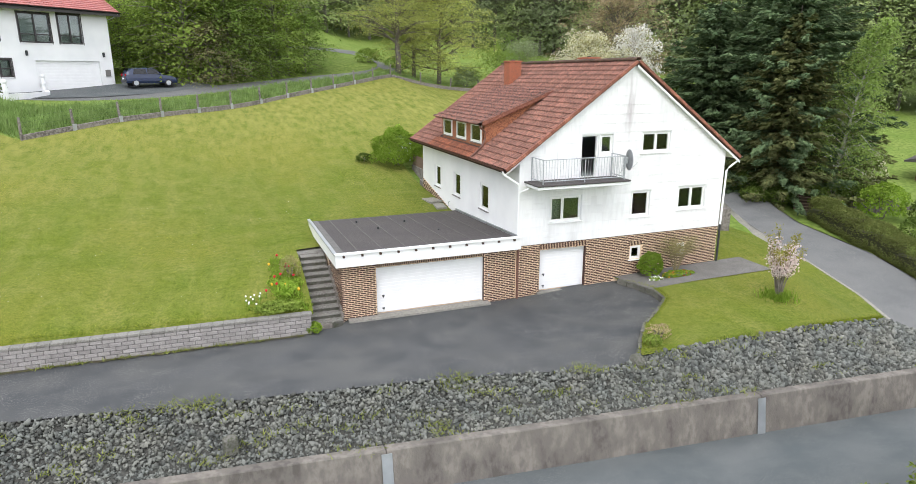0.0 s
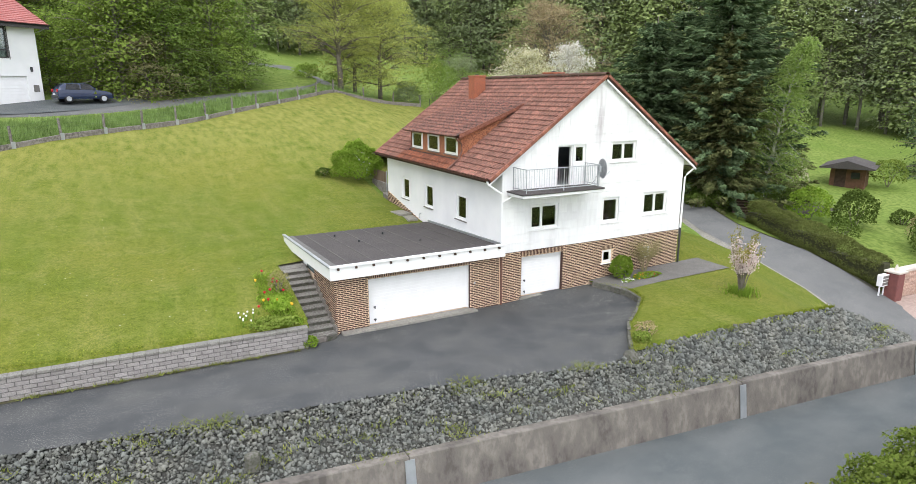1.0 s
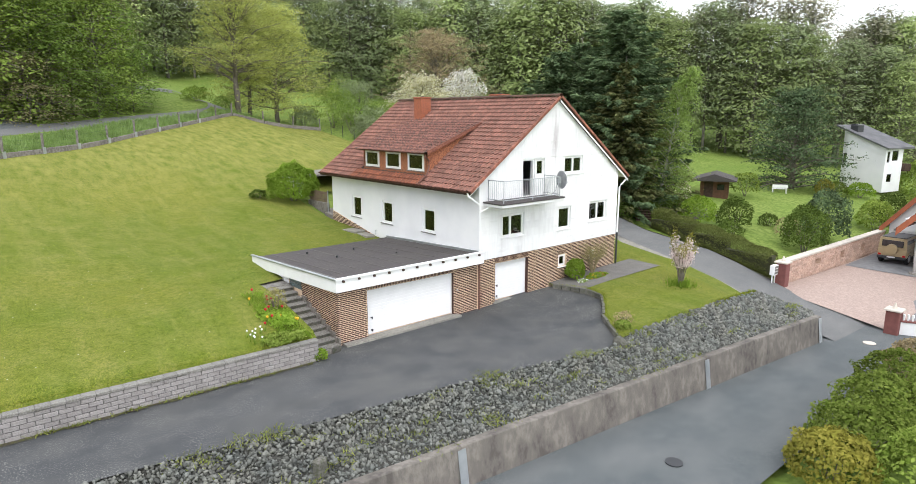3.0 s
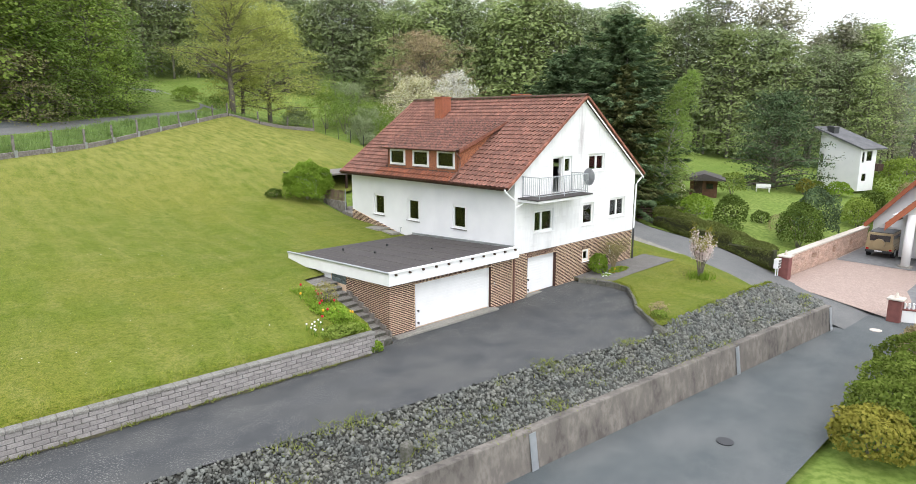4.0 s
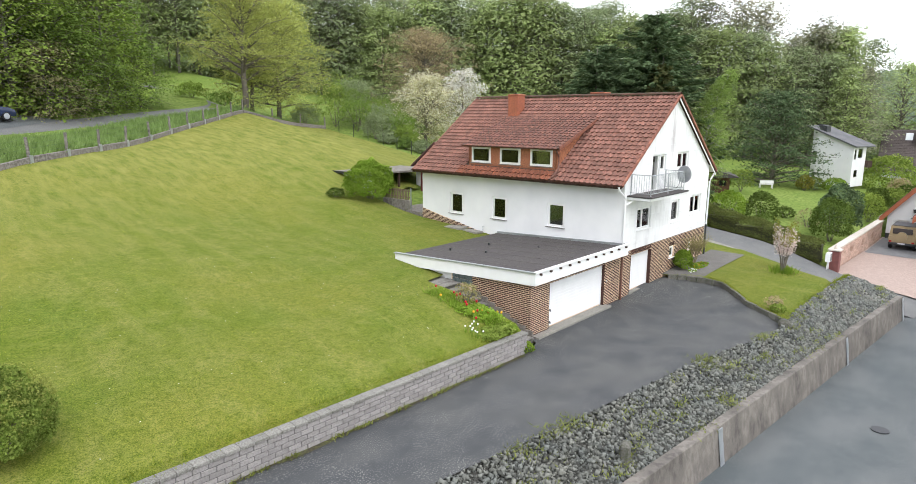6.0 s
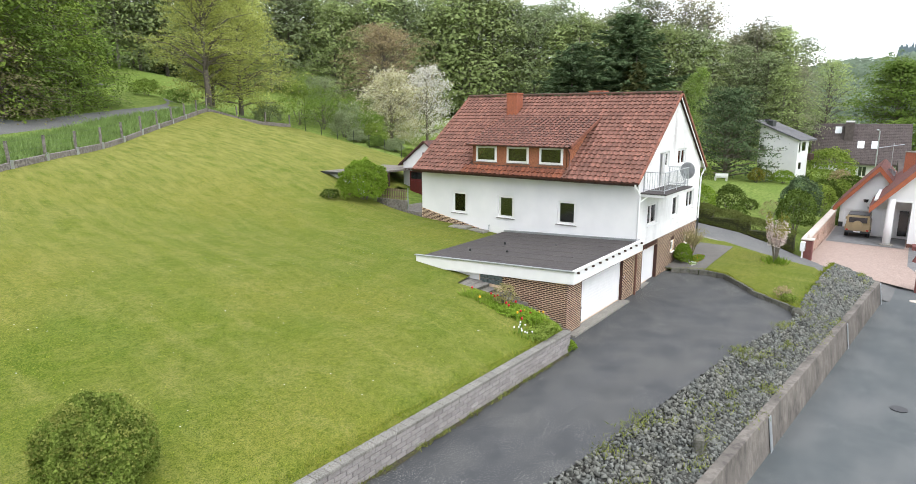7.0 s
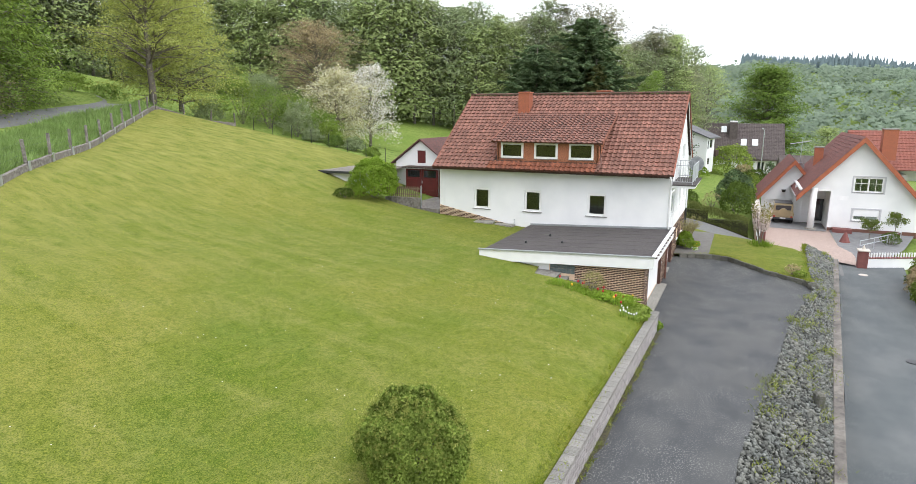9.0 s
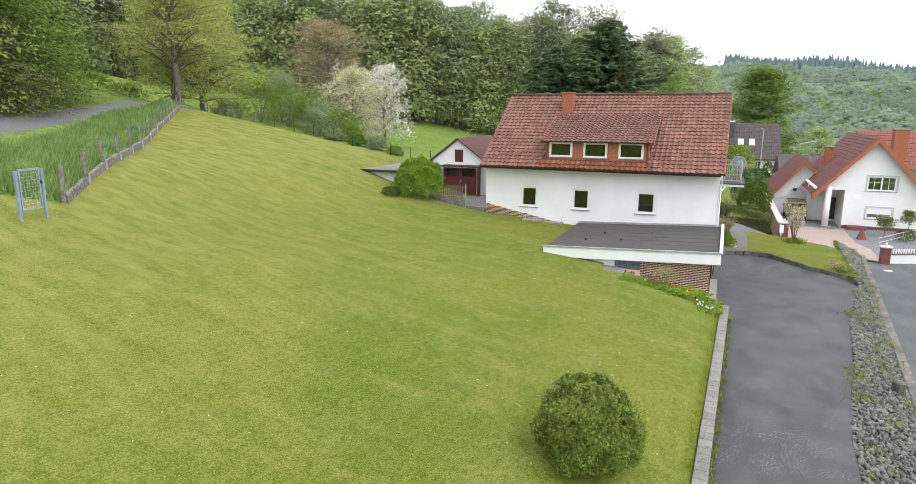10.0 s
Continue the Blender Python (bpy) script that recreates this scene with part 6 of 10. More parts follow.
def loose_stones():
    """Larger pieces lying on top of the heap."""
    rng = random.Random(44)
    shapes = []
    for k in range(12):
        bm = bmesh.new()
        bmesh.ops.create_icosphere(bm, subdivisions=1, radius=1.0)
        f = [rng.uniform(0.7, 1.25) for _ in range(3)]
        for v in bm.verts:
            s = 1 + rng.gauss(0, 0.2)
            v.co = Vector((v.co.x * f[0], v.co.y * f[1], v.co.z * f[2] * 0.7)) * s
        shapes.append(finish(bm, "stone", M_STONE_OB))
    for i in range(290):
        x = rng.uniform(-13, 14.2)
        y0, z0 = edge(x)
        f = rng.uniform(0.02, 0.97)
        r = rng.uniform(0.07, 0.115)
        ob = part("stone", shapes[i % 12], None, GRAVEL_BANK)
        ob.matrix_local = pose(x, y0 + (wall_y(x) + 0.3 - y0) * f, z0 + (-1.18 - z0) * f + 0.04, rng.uniform(-40, 40), rng.uniform(-40, 40), rng.uniform(0, 360)) @ Matrix.Scale(r, 4)


M_STONE_OB = mat("basalt_piece", (0.12, 0.126, 0.116), 0.9, (0.15, 0.152, 0.135), 1.2, None, 18, 0.0, 50, rand=0.45)
loose_stones()


def weeds():
    rng = np.random.default_rng(9)
    P = []
    for i in range(120):
        x = rng.uniform(-30, 14)
        y0, z0 = edge(x)
        f = rng.uniform(0.0, 1.0) if i % 7 else rng.uniform(0, 0.06)
        c = np.array([x, y0 + (wall_y(x) + 0.3 - y0) * f, z0 + (-1.12 - z0) * f + 0.05])
        P.append(c + rng.normal(size=(rng.integers(15, 70), 3)) * np.array([0.3, 0.2, 0.02]))
    # weeds at the foot of the block wall and beside the plates
    for i in range(60):
        x = rng.uniform(-30, -9.3)
        P.append(np.array([x, -0.95 + wall_shift(x), 0.02]) + rng.normal(size=(rng.integers(3, 22), 3)) * np.array([0.16, 0.05, 0.01]))
    P = np.concatenate(P)
    return blades(rng, P, 0.11, 0.04, 0.9)


V, F = weeds()
solo("weeds", fast_mesh("weeds", V, F, M_WEED), None, "yellow-green weeds growing between stones and along walls", "weeds", kind="stuff")


# ---- block wall, steps, kerb ----
M_MOSSDIRT = mat("mossy_dirt", (0.075, 0.06, 0.04), 0.95, (0.1, 0.11, 0.035), 2.5, (0.05, 0.042, 0.03), 18, 0.6, 30)


def block_wall():
    w = thing("block_wall", "grey concrete block garden wall beside the driveway", "wall", kind="structure")
    part("wall_core", boxed(-60, -9.2, -0.83, -0.6, -0.1, 0.84), M_JOINT, w)
    rng = random.Random(2)
    bl = finish(boxed(0.01, 0.39, 0, 0.28, 0.01, 0.142, r=0.012), "block", M_BLOCK)
    half = finish(boxed(0.01, 0.19, 0, 0.28, 0.01, 0.142, r=0.012), "block", M_BLOCK)
    cap = finish(boxed(0.004, 0.396, 0, 0.34, 0.0, 0.1, r=0.015), "cap_block", M_CAP)
    far = bmesh.new()
    for c in range(5):
        z = 0.0 + c * 0.152
        x = -9.15 - (0.2 if c % 2 else 0.0)
        if c % 2:
            part("block", half, None, w).matrix_local = pose(-9.35, -0.86, z)
        while x > -60:
            x -= 0.4
            y = -0.86 + rng.uniform(-0.006, 0.006)
            if x > -31:
                part("block", bl, None, w).matrix_local = pose(x, y, z)
            else:
                box(far, x + 0.006, x + 0.394, y, y + 0.28, z + 0.006, z + 0.146)
    x = -9.12
    while x > -60:
        x -= 0.4
        if x > -31:
            part("cap_block", cap, None, w).matrix_local = pose(x, -0.89, 0.762)
        else:
            box(far, x + 0.004, x + 0.396, -0.89, -0.55, 0.762, 0.862)
    part("far_blocks", far, M_BLOCK, w)["kind"] = "stuff"
    w.matrix_world = Matrix.Translation((-9.2, -0.86, 0)) @ Matrix.Rotation(-math.atan(0.03), 4, "Z") @ Matrix.Translation((9.2, 0.86, 0))
    # dirt and moss gathered along its foot
    rd = random.Random(14)
    xs = [-34 + 0.25 * i for i in range(99)]
    widths = [max(0.03, 0.12 + 0.12 * noise.noise(Vector((x * 0.6, 0.3, 0.1))) + rd.uniform(-0.05, 0.08)) for x in xs]
    solo("wall_foot_dirt", strip_mesh("wall_foot_dirt", [(x, -0.84 + wall_shift(x), 0.026) for x in xs], [(x, -0.87 + wall_shift(x) - q, 0.024) for x, q in zip(xs, widths)], 200, M_MOSSDIRT, across=3), None, "brown dirt and moss along the foot of the block wall", "dirt", kind="structure")


block_wall()


M_TREAD = mat("gritty_concrete", (0.2, 0.187, 0.168), 0.95, (0.12, 0.112, 0.1), 2.2, (0.26, 0.25, 0.225), 16, 0.5, 40)
M_KERB = mat("dark_kerb_stone_riser_shade", (0.1, 0.095, 0.085), 0.9, (0.15, 0.14, 0.125), 3.0, (0.07, 0.075, 0.05), 14, 0.4, 40, rand=0.2)


def garden_steps():
    s = thing("garden_steps", "worn grey concrete steps up to the lawn beside the garage", "steps", kind="structure")
    n = 11
    for i in range(n):
        y, z = -0.25 + i * 0.405, i * 0.163
        # step body takes the dark kerb colour to paint the risers as shaded
        step = part("step", boxed(-9.15 + 0.02 * i, -7.86, y, y + 0.62, z - 0.35, z + 0.118), M_KERB, s)
        part("tread", boxed(-9.15 + 0.02 * i, -7.86, y - 0.03, y + 0.42, z + 0.12, z + 0.165, r=0.012), M_TREAD, step, "worn gritty tread")
    bm = bmesh.new()
    ys = [-0.58 + 0.3 * k for k in range(20)]
    prism(bm, [(y, lawn_z(-9.3, y) - 0.03 - 0.24 * (1 - smooth01(-0.62, -0.15, y))) for y in ys] + [(ys[-1], -0.2), (ys[0], -0.2)], "x", -9.46, -9.13)
    V, F = blades(np.random.default_rng(19), np.stack([np.random.default_rng(20).uniform(-10.3, -9.1, 2600), np.random.default_rng(21).uniform(-0.5, 3.8, 2600), np.zeros(2600)], axis=1), 0.2, 0.035, 0.6)
    V = np.array([(a, b, c + lawn_z(a, b) - 0.05 - (0.3 if a > -9.25 else 0.0)) for a, b, c in V])
    solo("bed_grass", fast_mesh("bed_grass", V, F, M_BRIGHT), None, "long green grass growing in the flower bed", "grass", kind="stuff")
    for i in range(8):
        part("plinth_step", boxed(-7.87, -7.792, -0.2 + i * 0.405, 0.2 + i * 0.405, i * 0.163 - 0.2, i * 0.163 + 0.4), M_CONCRETE, s, "rough grey plinth beside the steps")
    part("bed_edge", bm, M_MEADOW, s, "grassy edge of the bed beside the steps")
    part("landing", boxed(-9.46, -7.8, 4.2, 5.5, 1.2, 1.83, r=0.02), M_TREAD, s)
    bm = bmesh.new()
    prism(bm, [(-9.2, -0.75), (-8.0, -0.1), (-7.86, -0.1), (-7.86, 0.2), (-9.15, 0.2)], "z", -0.1, 0.12)
    part("foot_slab", bm, M_CONCRETE, s)


garden_steps()


def kerb_stones():
    k = thing("kerb", "dark stone kerb curving along the front lawn", "kerb", kind="structure")
    line = [Vector((x, y, 0)) for x, y in KERB]
    d = [0.0]
    for p, q in zip(line, line[1:]):
        d.append(d[-1] + (q - p).length)
    n = int(d[-1] / 0.5)
    rng = random.Random(6)
    for i in range(n):
        s = (i + 0.5) * d[-1] / n
        p = Vector((lerp_at(s, d, [v.x for v in line]), lerp_at(s, d, [v.y for v in line]), 0))
        e = Vector((lerp_at(s + 0.1, d, [v.x for v in line]), lerp_at(s + 0.1, d, [v.y for v in line]), 0))
        a = math.degrees(math.atan2(e.y - p.y, e.x - p.x))
        h = 0.45 - 0.1 * s / d[-1]
        ob = part("kerb_stone", boxed(-0.24, 0.24, -0.07, 0.07, -0.1, h, r=0.02), M_KERB, k)
        ob.matrix_local = pose(p.x, p.y, rng.uniform(-0.015, 0.015), 0, rng.uniform(-1, 1), a)
    # a boulder at the end of the kerb
    bm = bmesh.new()
    bmesh.ops.create_icosphere(bm, subdivisions=2, radius=0.3)
    for v in bm.verts:
        v.co *= 1 + 0.35 * noise.noise(v.co * 3)
    solo("boulder", bm, M_KERB, "grey boulder at the end of the kerb", "stone", at=(1.05, -7.5, 0.12))
    bm = boxed(-0.2, 0.2, -0.15, 0.15, -0.3, 0.28, r=0.06)
    solo("stone_block", bm, M_KERB, "weathered concrete block standing among the stones", "stone", at=(-12.3, -6.7, -0.62), turn=20)


kerb_stones()


# ---- fence along the upper edge of the lawn, gate ----
def garden_fence():
    f = thing("garden_fence", "concrete-post wire fence on a low concrete base wall", "fence", kind="structure")
    corners = [Vector((-23.3, 21.3)), Vector((6.3, 46.6)), Vector((17.3, 47.5))]
    post = finish(boxed(-0.065, 0.065, -0.065, 0.065, -0.3, 1.4, r=0.015), "fence_post", M_CONCRETE)
    plate = finish(boxed(-0.13, 0.13, -0.14, -0.11, -0.2, 0.45), "joint_plate", M_METAL)
    rng = random.Random(12)
    P, turns = [], []
    for a, b, n in ((corners[0], corners[1], 12), (corners[1], corners[2], 3)):
        for i in range(n + (b is corners[2])):
            p = a.lerp(b, i / n)
            P.append(Vector((p.x, p.y, lawn_z(p.x, p.y - 0.2))))
            turns.append(math.degrees(math.atan2(b.y - a.y, b.x - a.x)))
    for i, (p, ang) in enumerate(zip(P, turns)):
        part("fence_post", post, None, f).matrix_local = pose(*p, rng.uniform(-3, 3), rng.uniform(-3, 3), ang)
        if 0 < i < 11:
            part("joint_plate", plate, None, f, "pale plate at the post foot").matrix_local = pose(*p, 0, 0, ang)
    for p, q, ang in zip(P, P[1:], turns):
        m = (p + q) / 2
        L = (q - p).length
        tilt = math.degrees(math.asin((q.z - p.z) / L))
        bm = boxed(-L / 2 + 0.07, L / 2 - 0.07, -0.11, 0.07, -0.35, 0.36 + rng.uniform(-0.03, 0.03), r=0.02)
        part("base_wall", bm, M_CONCRETE, f).matrix_local = pose(*m, 0, -tilt, ang)
    for h in (0.55, 0.8, 1.05, 1.33):
        part("wire", tubed([tuple(p + Vector((0, 0, h))) for p in P], 0.003, 4), M_DARKGREEN, f)
    # dark mesh fence down the far side
    g = thing("mesh_fence", "dark green wire mesh fence with thin posts", "fence", kind="structure")
    c = [(17.3, 47.5), (17.5, 42.5), (17.5, 37.5), (17.4, 33), (17.3, 28.5), (17.2, 24)]
    Q = []
    for (x0, y0), (x1, y1) in zip(c, c[1:]):
        for k in range(2):
            x, y = x0 + (x1 - x0) * k / 2, y0 + (y1 - y0) * k / 2
            Q.append(Vector((x, y, ground_z(x, y) - 0.05)))
    pm = finish(tubed([(0, 0, -0.3), (0, 0, 1.45)], 0.035, 6), "mesh_post", M_DARKMETAL)
    for q in Q:
        part("mesh_post", pm, None, g).matrix_local = pose(*q)
    for h in np.linspace(0.3, 1.4, 6):
        part("wire", tubed([tuple(q + Vector((0, 0, float(h)))) for q in Q], 0.004, 4), M_DARKGREEN, g)


def prism_line(Q, h):
    bm = bmesh.new()
    for p, q in zip(Q, Q[1:]):
        vs = []
        for r in (p, q):
            for dx in (-0.08, 0.08):
                for dz in (-0.4, h):
                    vs.append(bm.verts.new((r.x + dx, r.y, r.z + dz)))
        for fc in ((0, 1, 3, 2), (4, 6, 7, 5), (0, 4, 5, 1), (2, 3, 7, 6), (0, 2, 6, 4), (1, 5, 7, 3)):
            bm.faces.new([vs[i] for i in fc])
    return bm


M_DARKGREEN = mat("green_coated_wire", (0.02, 0.05, 0.03), 0.5, None, bump=0.0)
garden_fence()


def wire_gate():
    g = thing("garden_gate", "blue-grey metal wire gate standing in the lawn", "gate", at=(-25.85, 19.7, lawn_z(-25.4, 19.85) + 0.2), turn=17)
    for x in (0.0, 1.05):
        part("gate_post", boxed(x - 0.045, x + 0.045, -0.045, 0.045, -0.4, 1.38, r=0.008), M_GATE, g)
    bm = bmesh.new()
    for b in ((0.1, 0.95, 0.12, 0.18), (0.1, 0.95, 1.36, 1.42), (0.1, 0.15, 0.18, 1.36), (0.9, 0.95, 0.18, 1.36)):
        box(bm, b[0], b[1], -0.025, 0.025, b[2], b[3])
    part("gate_frame", bm, M_GATE, g)
    for i in range(7):
        part("wire", tubed([(0.15 + 0.107 * (i + 0.5), 0, 0.18), (0.15 + 0.107 * (i + 0.5), 0, 1.36)], 0.004, 4), M_METAL, g)
    for i in range(11):
        part("wire", tubed([(0.15, 0, 0.2 + 0.107 * i), (0.9, 0, 0.2 + 0.107 * i)], 0.004, 4), M_METAL, g)
    part("latch", boxed(0.93, 1.0, -0.05, 0.05, 0.9, 1.0), M_DARKMETAL, g)


M_GATE = mat("blue_grey_metal", (0.33, 0.4, 0.47), 0.45, (0.27, 0.33, 0.4), 4.0, None, metal=0.4, bump=0.05)
wire_gate()


# ---- garden plants near the house ----
M_OLIVE = leaf_mat("olive_bud", (0.24, 0.22, 0.09), (0.36, 0.33, 0.15), 0.0, 0.3)
M_LONEBUSH = leaf_mat("box_leaf", (0.1, 0.15, 0.025), (0.27, 0.34, 0.08), 0.0, 0.35, 0.35, 2.5)
M_LONESHOOT = leaf_mat("box_shoot", (0.19, 0.22, 0.045), (0.32, 0.34, 0.1), 0.0, 0.4)
make_bush("lawn_bush", "dense dark green rounded bush standing alone on the lawn", (-25.5, 2.05, 1.5), 21, 1.12, 1.12, 1.1, M_LONEBUSH, 0.085, 36000, rough=0.11, leaves=leaf_tris)
lone = bpy.data.objects["lawn_bush"]
rngb = np.random.default_rng(29)
sp = rngb.normal(size=(420, 3))
sp /= np.linalg.norm(sp, axis=1, keepdims=True)
sp[:, 2] = np.abs(sp[:, 2])
shoot = np.repeat(sp, 12, axis=0) * rngb.uniform(0.98, 1.26, (420 * 12, 1)) + rngb.normal(size=(420 * 12, 3)) * 0.025 + np.array([0, 0, 0.95])
V, F = leaf_tris(shoot, 0.06, rngb)
part("young_growth", fast_mesh("young_growth", V, F, M_LONESHOOT), None, lone, "olive-green young shoots")["kind"] = "stuff"
make_bush("laurel_bush", "bright green laurel bush beside the carport", (-0.5, 18.6, 3.45), 22, 1.75, 1.5, 1.4, M_BRIGHT, 0.14, 15000, rough=0.2, leaves=leaf_tris)
make_bush("shrub", "low green shrub at the foot of the laurel", (-2.6, 19.6, 3.75), 23, 0.6, 0.6, 0.35, M_LEAF_DARK, 0.12, 700)


def flower(kind, at, petal, h, seed):
    f = thing(kind, {"tulip": "tulip in the flower bed beside the garden steps"}.get(kind, "small white narcissus in the flower bed"), "flower", at=at, group="tulips")
    rng = np.random.default_rng(seed)
    part("stem", tubed([(0, 0, -0.05), (0.01, 0.01, h)], 0.008, 4), M_BRIGHTSTEM, f)
    bm = bmesh.new()
    bmesh.ops.create_icosphere(bm, subdivisions=1, radius=0.05 if kind == "tulip" else 0.035)
    for v in bm.verts:
        v.co.z *= 1.3
        v.co.x *= 1.0 + 0.3 * (v.co.z > 0)
    bmesh.ops.translate(bm, verts=bm.verts[:], vec=(0.01, 0.01, h + 0.04))
    part("flower_head", bm, petal, f)
    V, F = blades(rng, np.zeros((5, 3)), h * 0.8, 0.05, 0.4)
    part("foliage", fast_mesh("foliage", V, F, M_BRIGHT), None, f)


M_BRIGHTSTEM = mat("green_stem", (0.1, 0.2, 0.04), 0.6, None, bump=0.0)
rngf = random.Random(31)
for i in range(15):
    x, y = rngf.uniform(-10.7, -9.45), rngf.uniform(0.1, 3.4)
    flower("tulip", (x, y, lawn_z(x, y)), (M_TULIP_R, M_TULIP_R, M_TULIP_Y)[i % 3], rngf.uniform(0.24, 0.36), i)
for i in range(10):
    x, y = rngf.uniform(-11.6, -10.9), rngf.uniform(-0.3, 0.4)
    flower("narcissus", (x, y, lawn_z(x, y)), M_WPETAL, rngf.uniform(0.16, 0.26), 50 + i)
make_bush("perennial_clump", "grey-green leafy perennials hanging over the wall end", (-10.2, -0.2, 0.85), 24, 1.0, 0.42, 0.2, M_LEAF, 0.1, 1800, category="plant", rough=0.3, stems=False)
make_bush("perennial_clump", "green leafy flower bed plants beside the steps", (-9.9, 1.6, 1.3), 25, 0.62, 1.6, 0.2, M_BRIGHT, 0.1, 2600, category="plant", rough=0.3, stems=False)
make_bush("bare_shrub", "half-bare brownish shrub above the flower bed", (-9.6, 1.9, 1.48), 26, 0.42, 0.5, 0.5, M_OLIVE, 0.06, 1100, rough=0.3)
make_bush("fern_tuft", "bright green tuft at the foot of the steps", (-9.05, -0.75, 0.0), 27, 0.3, 0.28, 0.22, M_BRIGHT, 0.1, 500, category="plant", stems=False)

# in front of the house
make_bush("green_shrub", "glossy green shrub against the brick base", (6.75, -0.5, 0.42), 28, 0.6, 0.5, 0.62, M_BRIGHT, 0.13, 1700)


def twiggy_shrub():
    rng = np.random.default_rng(33)
    t = thing("twiggy_shrub", "bare olive-brown twiggy shrub against the brick wall", "bush", at=(8.15, -0.6, 0.45))
    bm = bmesh.new()
    tips = []
    for k in range(9):
        a = k * 0.75 + rng.uniform(0, 0.4)
        b = Vector((math.cos(a) * 0.35, math.sin(a) * 0.25, 0.9))
        tube(bm, [(0, 0, -0.1), b * 0.5, b], 0.03, 5, 0.018, caps=False)
        for s in range(9):
            e = b + Vector((rng.normal() * 0.5, rng.normal() * 0.34, rng.uniform(0.3, 1.05)))
            tube(bm, [b * rng.uniform(0.7, 1), (b + e) / 2 + Vector((0, 0, 0.06)), e], 0.01, 4, 0.003, caps=False)
            tips += [tuple(b.lerp(e, g)) for g in (0.4, 0.6, 0.8, 1.0)]
    part("branchwork", bm, M_TWIG, t)
    V, F = leaf_quads(crown_points(rng, tips, 5, 0.1), 0.06, rng)
    part("budding", fast_mesh("budding", V, F, M_OLIVE), None, t)


M_TWIG = mat("olive_twig", (0.24, 0.2, 0.11), 0.9, None, bump=0.2)
twiggy_shrub()
make_bush("flower_patch", "red, yellow and white flowers along the path", (8.0, -1.05, 0.42), 34, 0.9, 0.35, 0.16, M_BRIGHT, 0.09, 900, category="plant", stems=False, extra=(M_TULIP_R, 22, 0.12))
make_bush("flower_patch", "white flowers at the corner of the path", (6.6, -1.15, 0.42), 35, 0.35, 0.22, 0.1, M_BRIGHT, 0.08, 250, category="plant", stems=False, extra=(M_WPETAL, 70, 0.09))
make_bush("flower_patch", "yellow flowers among green leaves", (7.4, -1.1, 0.42), 36, 0.4, 0.25, 0.16, M_BRIGHT, 0.08, 300, category="plant", stems=False, extra=(M_TULIP_Y, 25, 0.1))
make_bush("rust_shrub", "small reddish shrub at the corner of the front lawn", (2.6, -6.6, 0.36), 37, 0.45, 0.4, 0.3, M_BUD, 0.07, 500, rough=0.35)
make_bush("lawn_plant", "green tufted plant at the lawn corner", (2.1, -6.9, 0.34), 38, 0.35, 0.35, 0.2, M_LEAF, 0.1, 400, category="plant", stems=False)


def blossom_tree():
    rng = np.random.default_rng(40)
    t = thing("blossom_tree", "small upright ornamental tree with pink-white blossom", "tree", at=(9.95, -5.0, 0.46))
    bm = bmesh.new()
    tips, gold = [], []
    for k in range(11):
        a = k * 0.62
        R = 0.75 * rng.uniform(0.4, 1.0)
        top = Vector((math.cos(a) * R, math.sin(a) * R, rng.uniform(1.9, 2.9)))
        tube(bm, [(0.05 * math.cos(a), 0.05 * math.sin(a), -0.1), (top.x * 0.35, top.y * 0.35, 0.8), (top.x * 0.85, top.y * 0.85, 1.6), top], 0.035, 5, 0.008, caps=False)
        for g in np.linspace(0.25, 0.85, 10):
            tips.append((top.x * (0.35 + 0.65 * g), top.y * (0.35 + 0.65 * g), 0.8 + (top.z - 0.8) * g))
        for g in np.linspace(0.7, 1.08, 7):
            gold.append((top.x * (0.35 + 0.65 * g), top.y * (0.35 + 0.65 * g), 0.8 + (top.z - 0.8) * g))
    part("trunk", bm, M_BARK, t)
    V, F = leaf_quads(crown_points(rng, tips, 17, 0.13), 0.11, rng)
    part("blossom", fast_mesh("blossom", V, F, M_PINK), None, t)
    V, F = leaf_quads(crown_points(rng, gold, 13, 0.1), 0.09, rng)
    part("young_foliage", fast_mesh("young_foliage", V, F, M_YELLOWLEAF), None, t)
    V, F = blades(rng, rng.normal(size=(420, 3)) * np.array([0.32, 0.32, 0.0]), 0.42, 0.05, 0.4)
    solo("grass_tuft", fast_mesh("grass_tuft", V, F, M_BRIGHT), None, "tall grass tuft round the little blossom tree", "grass", at=(9.95, -5.0, 0.42), kind="stuff")


blossom_tree()


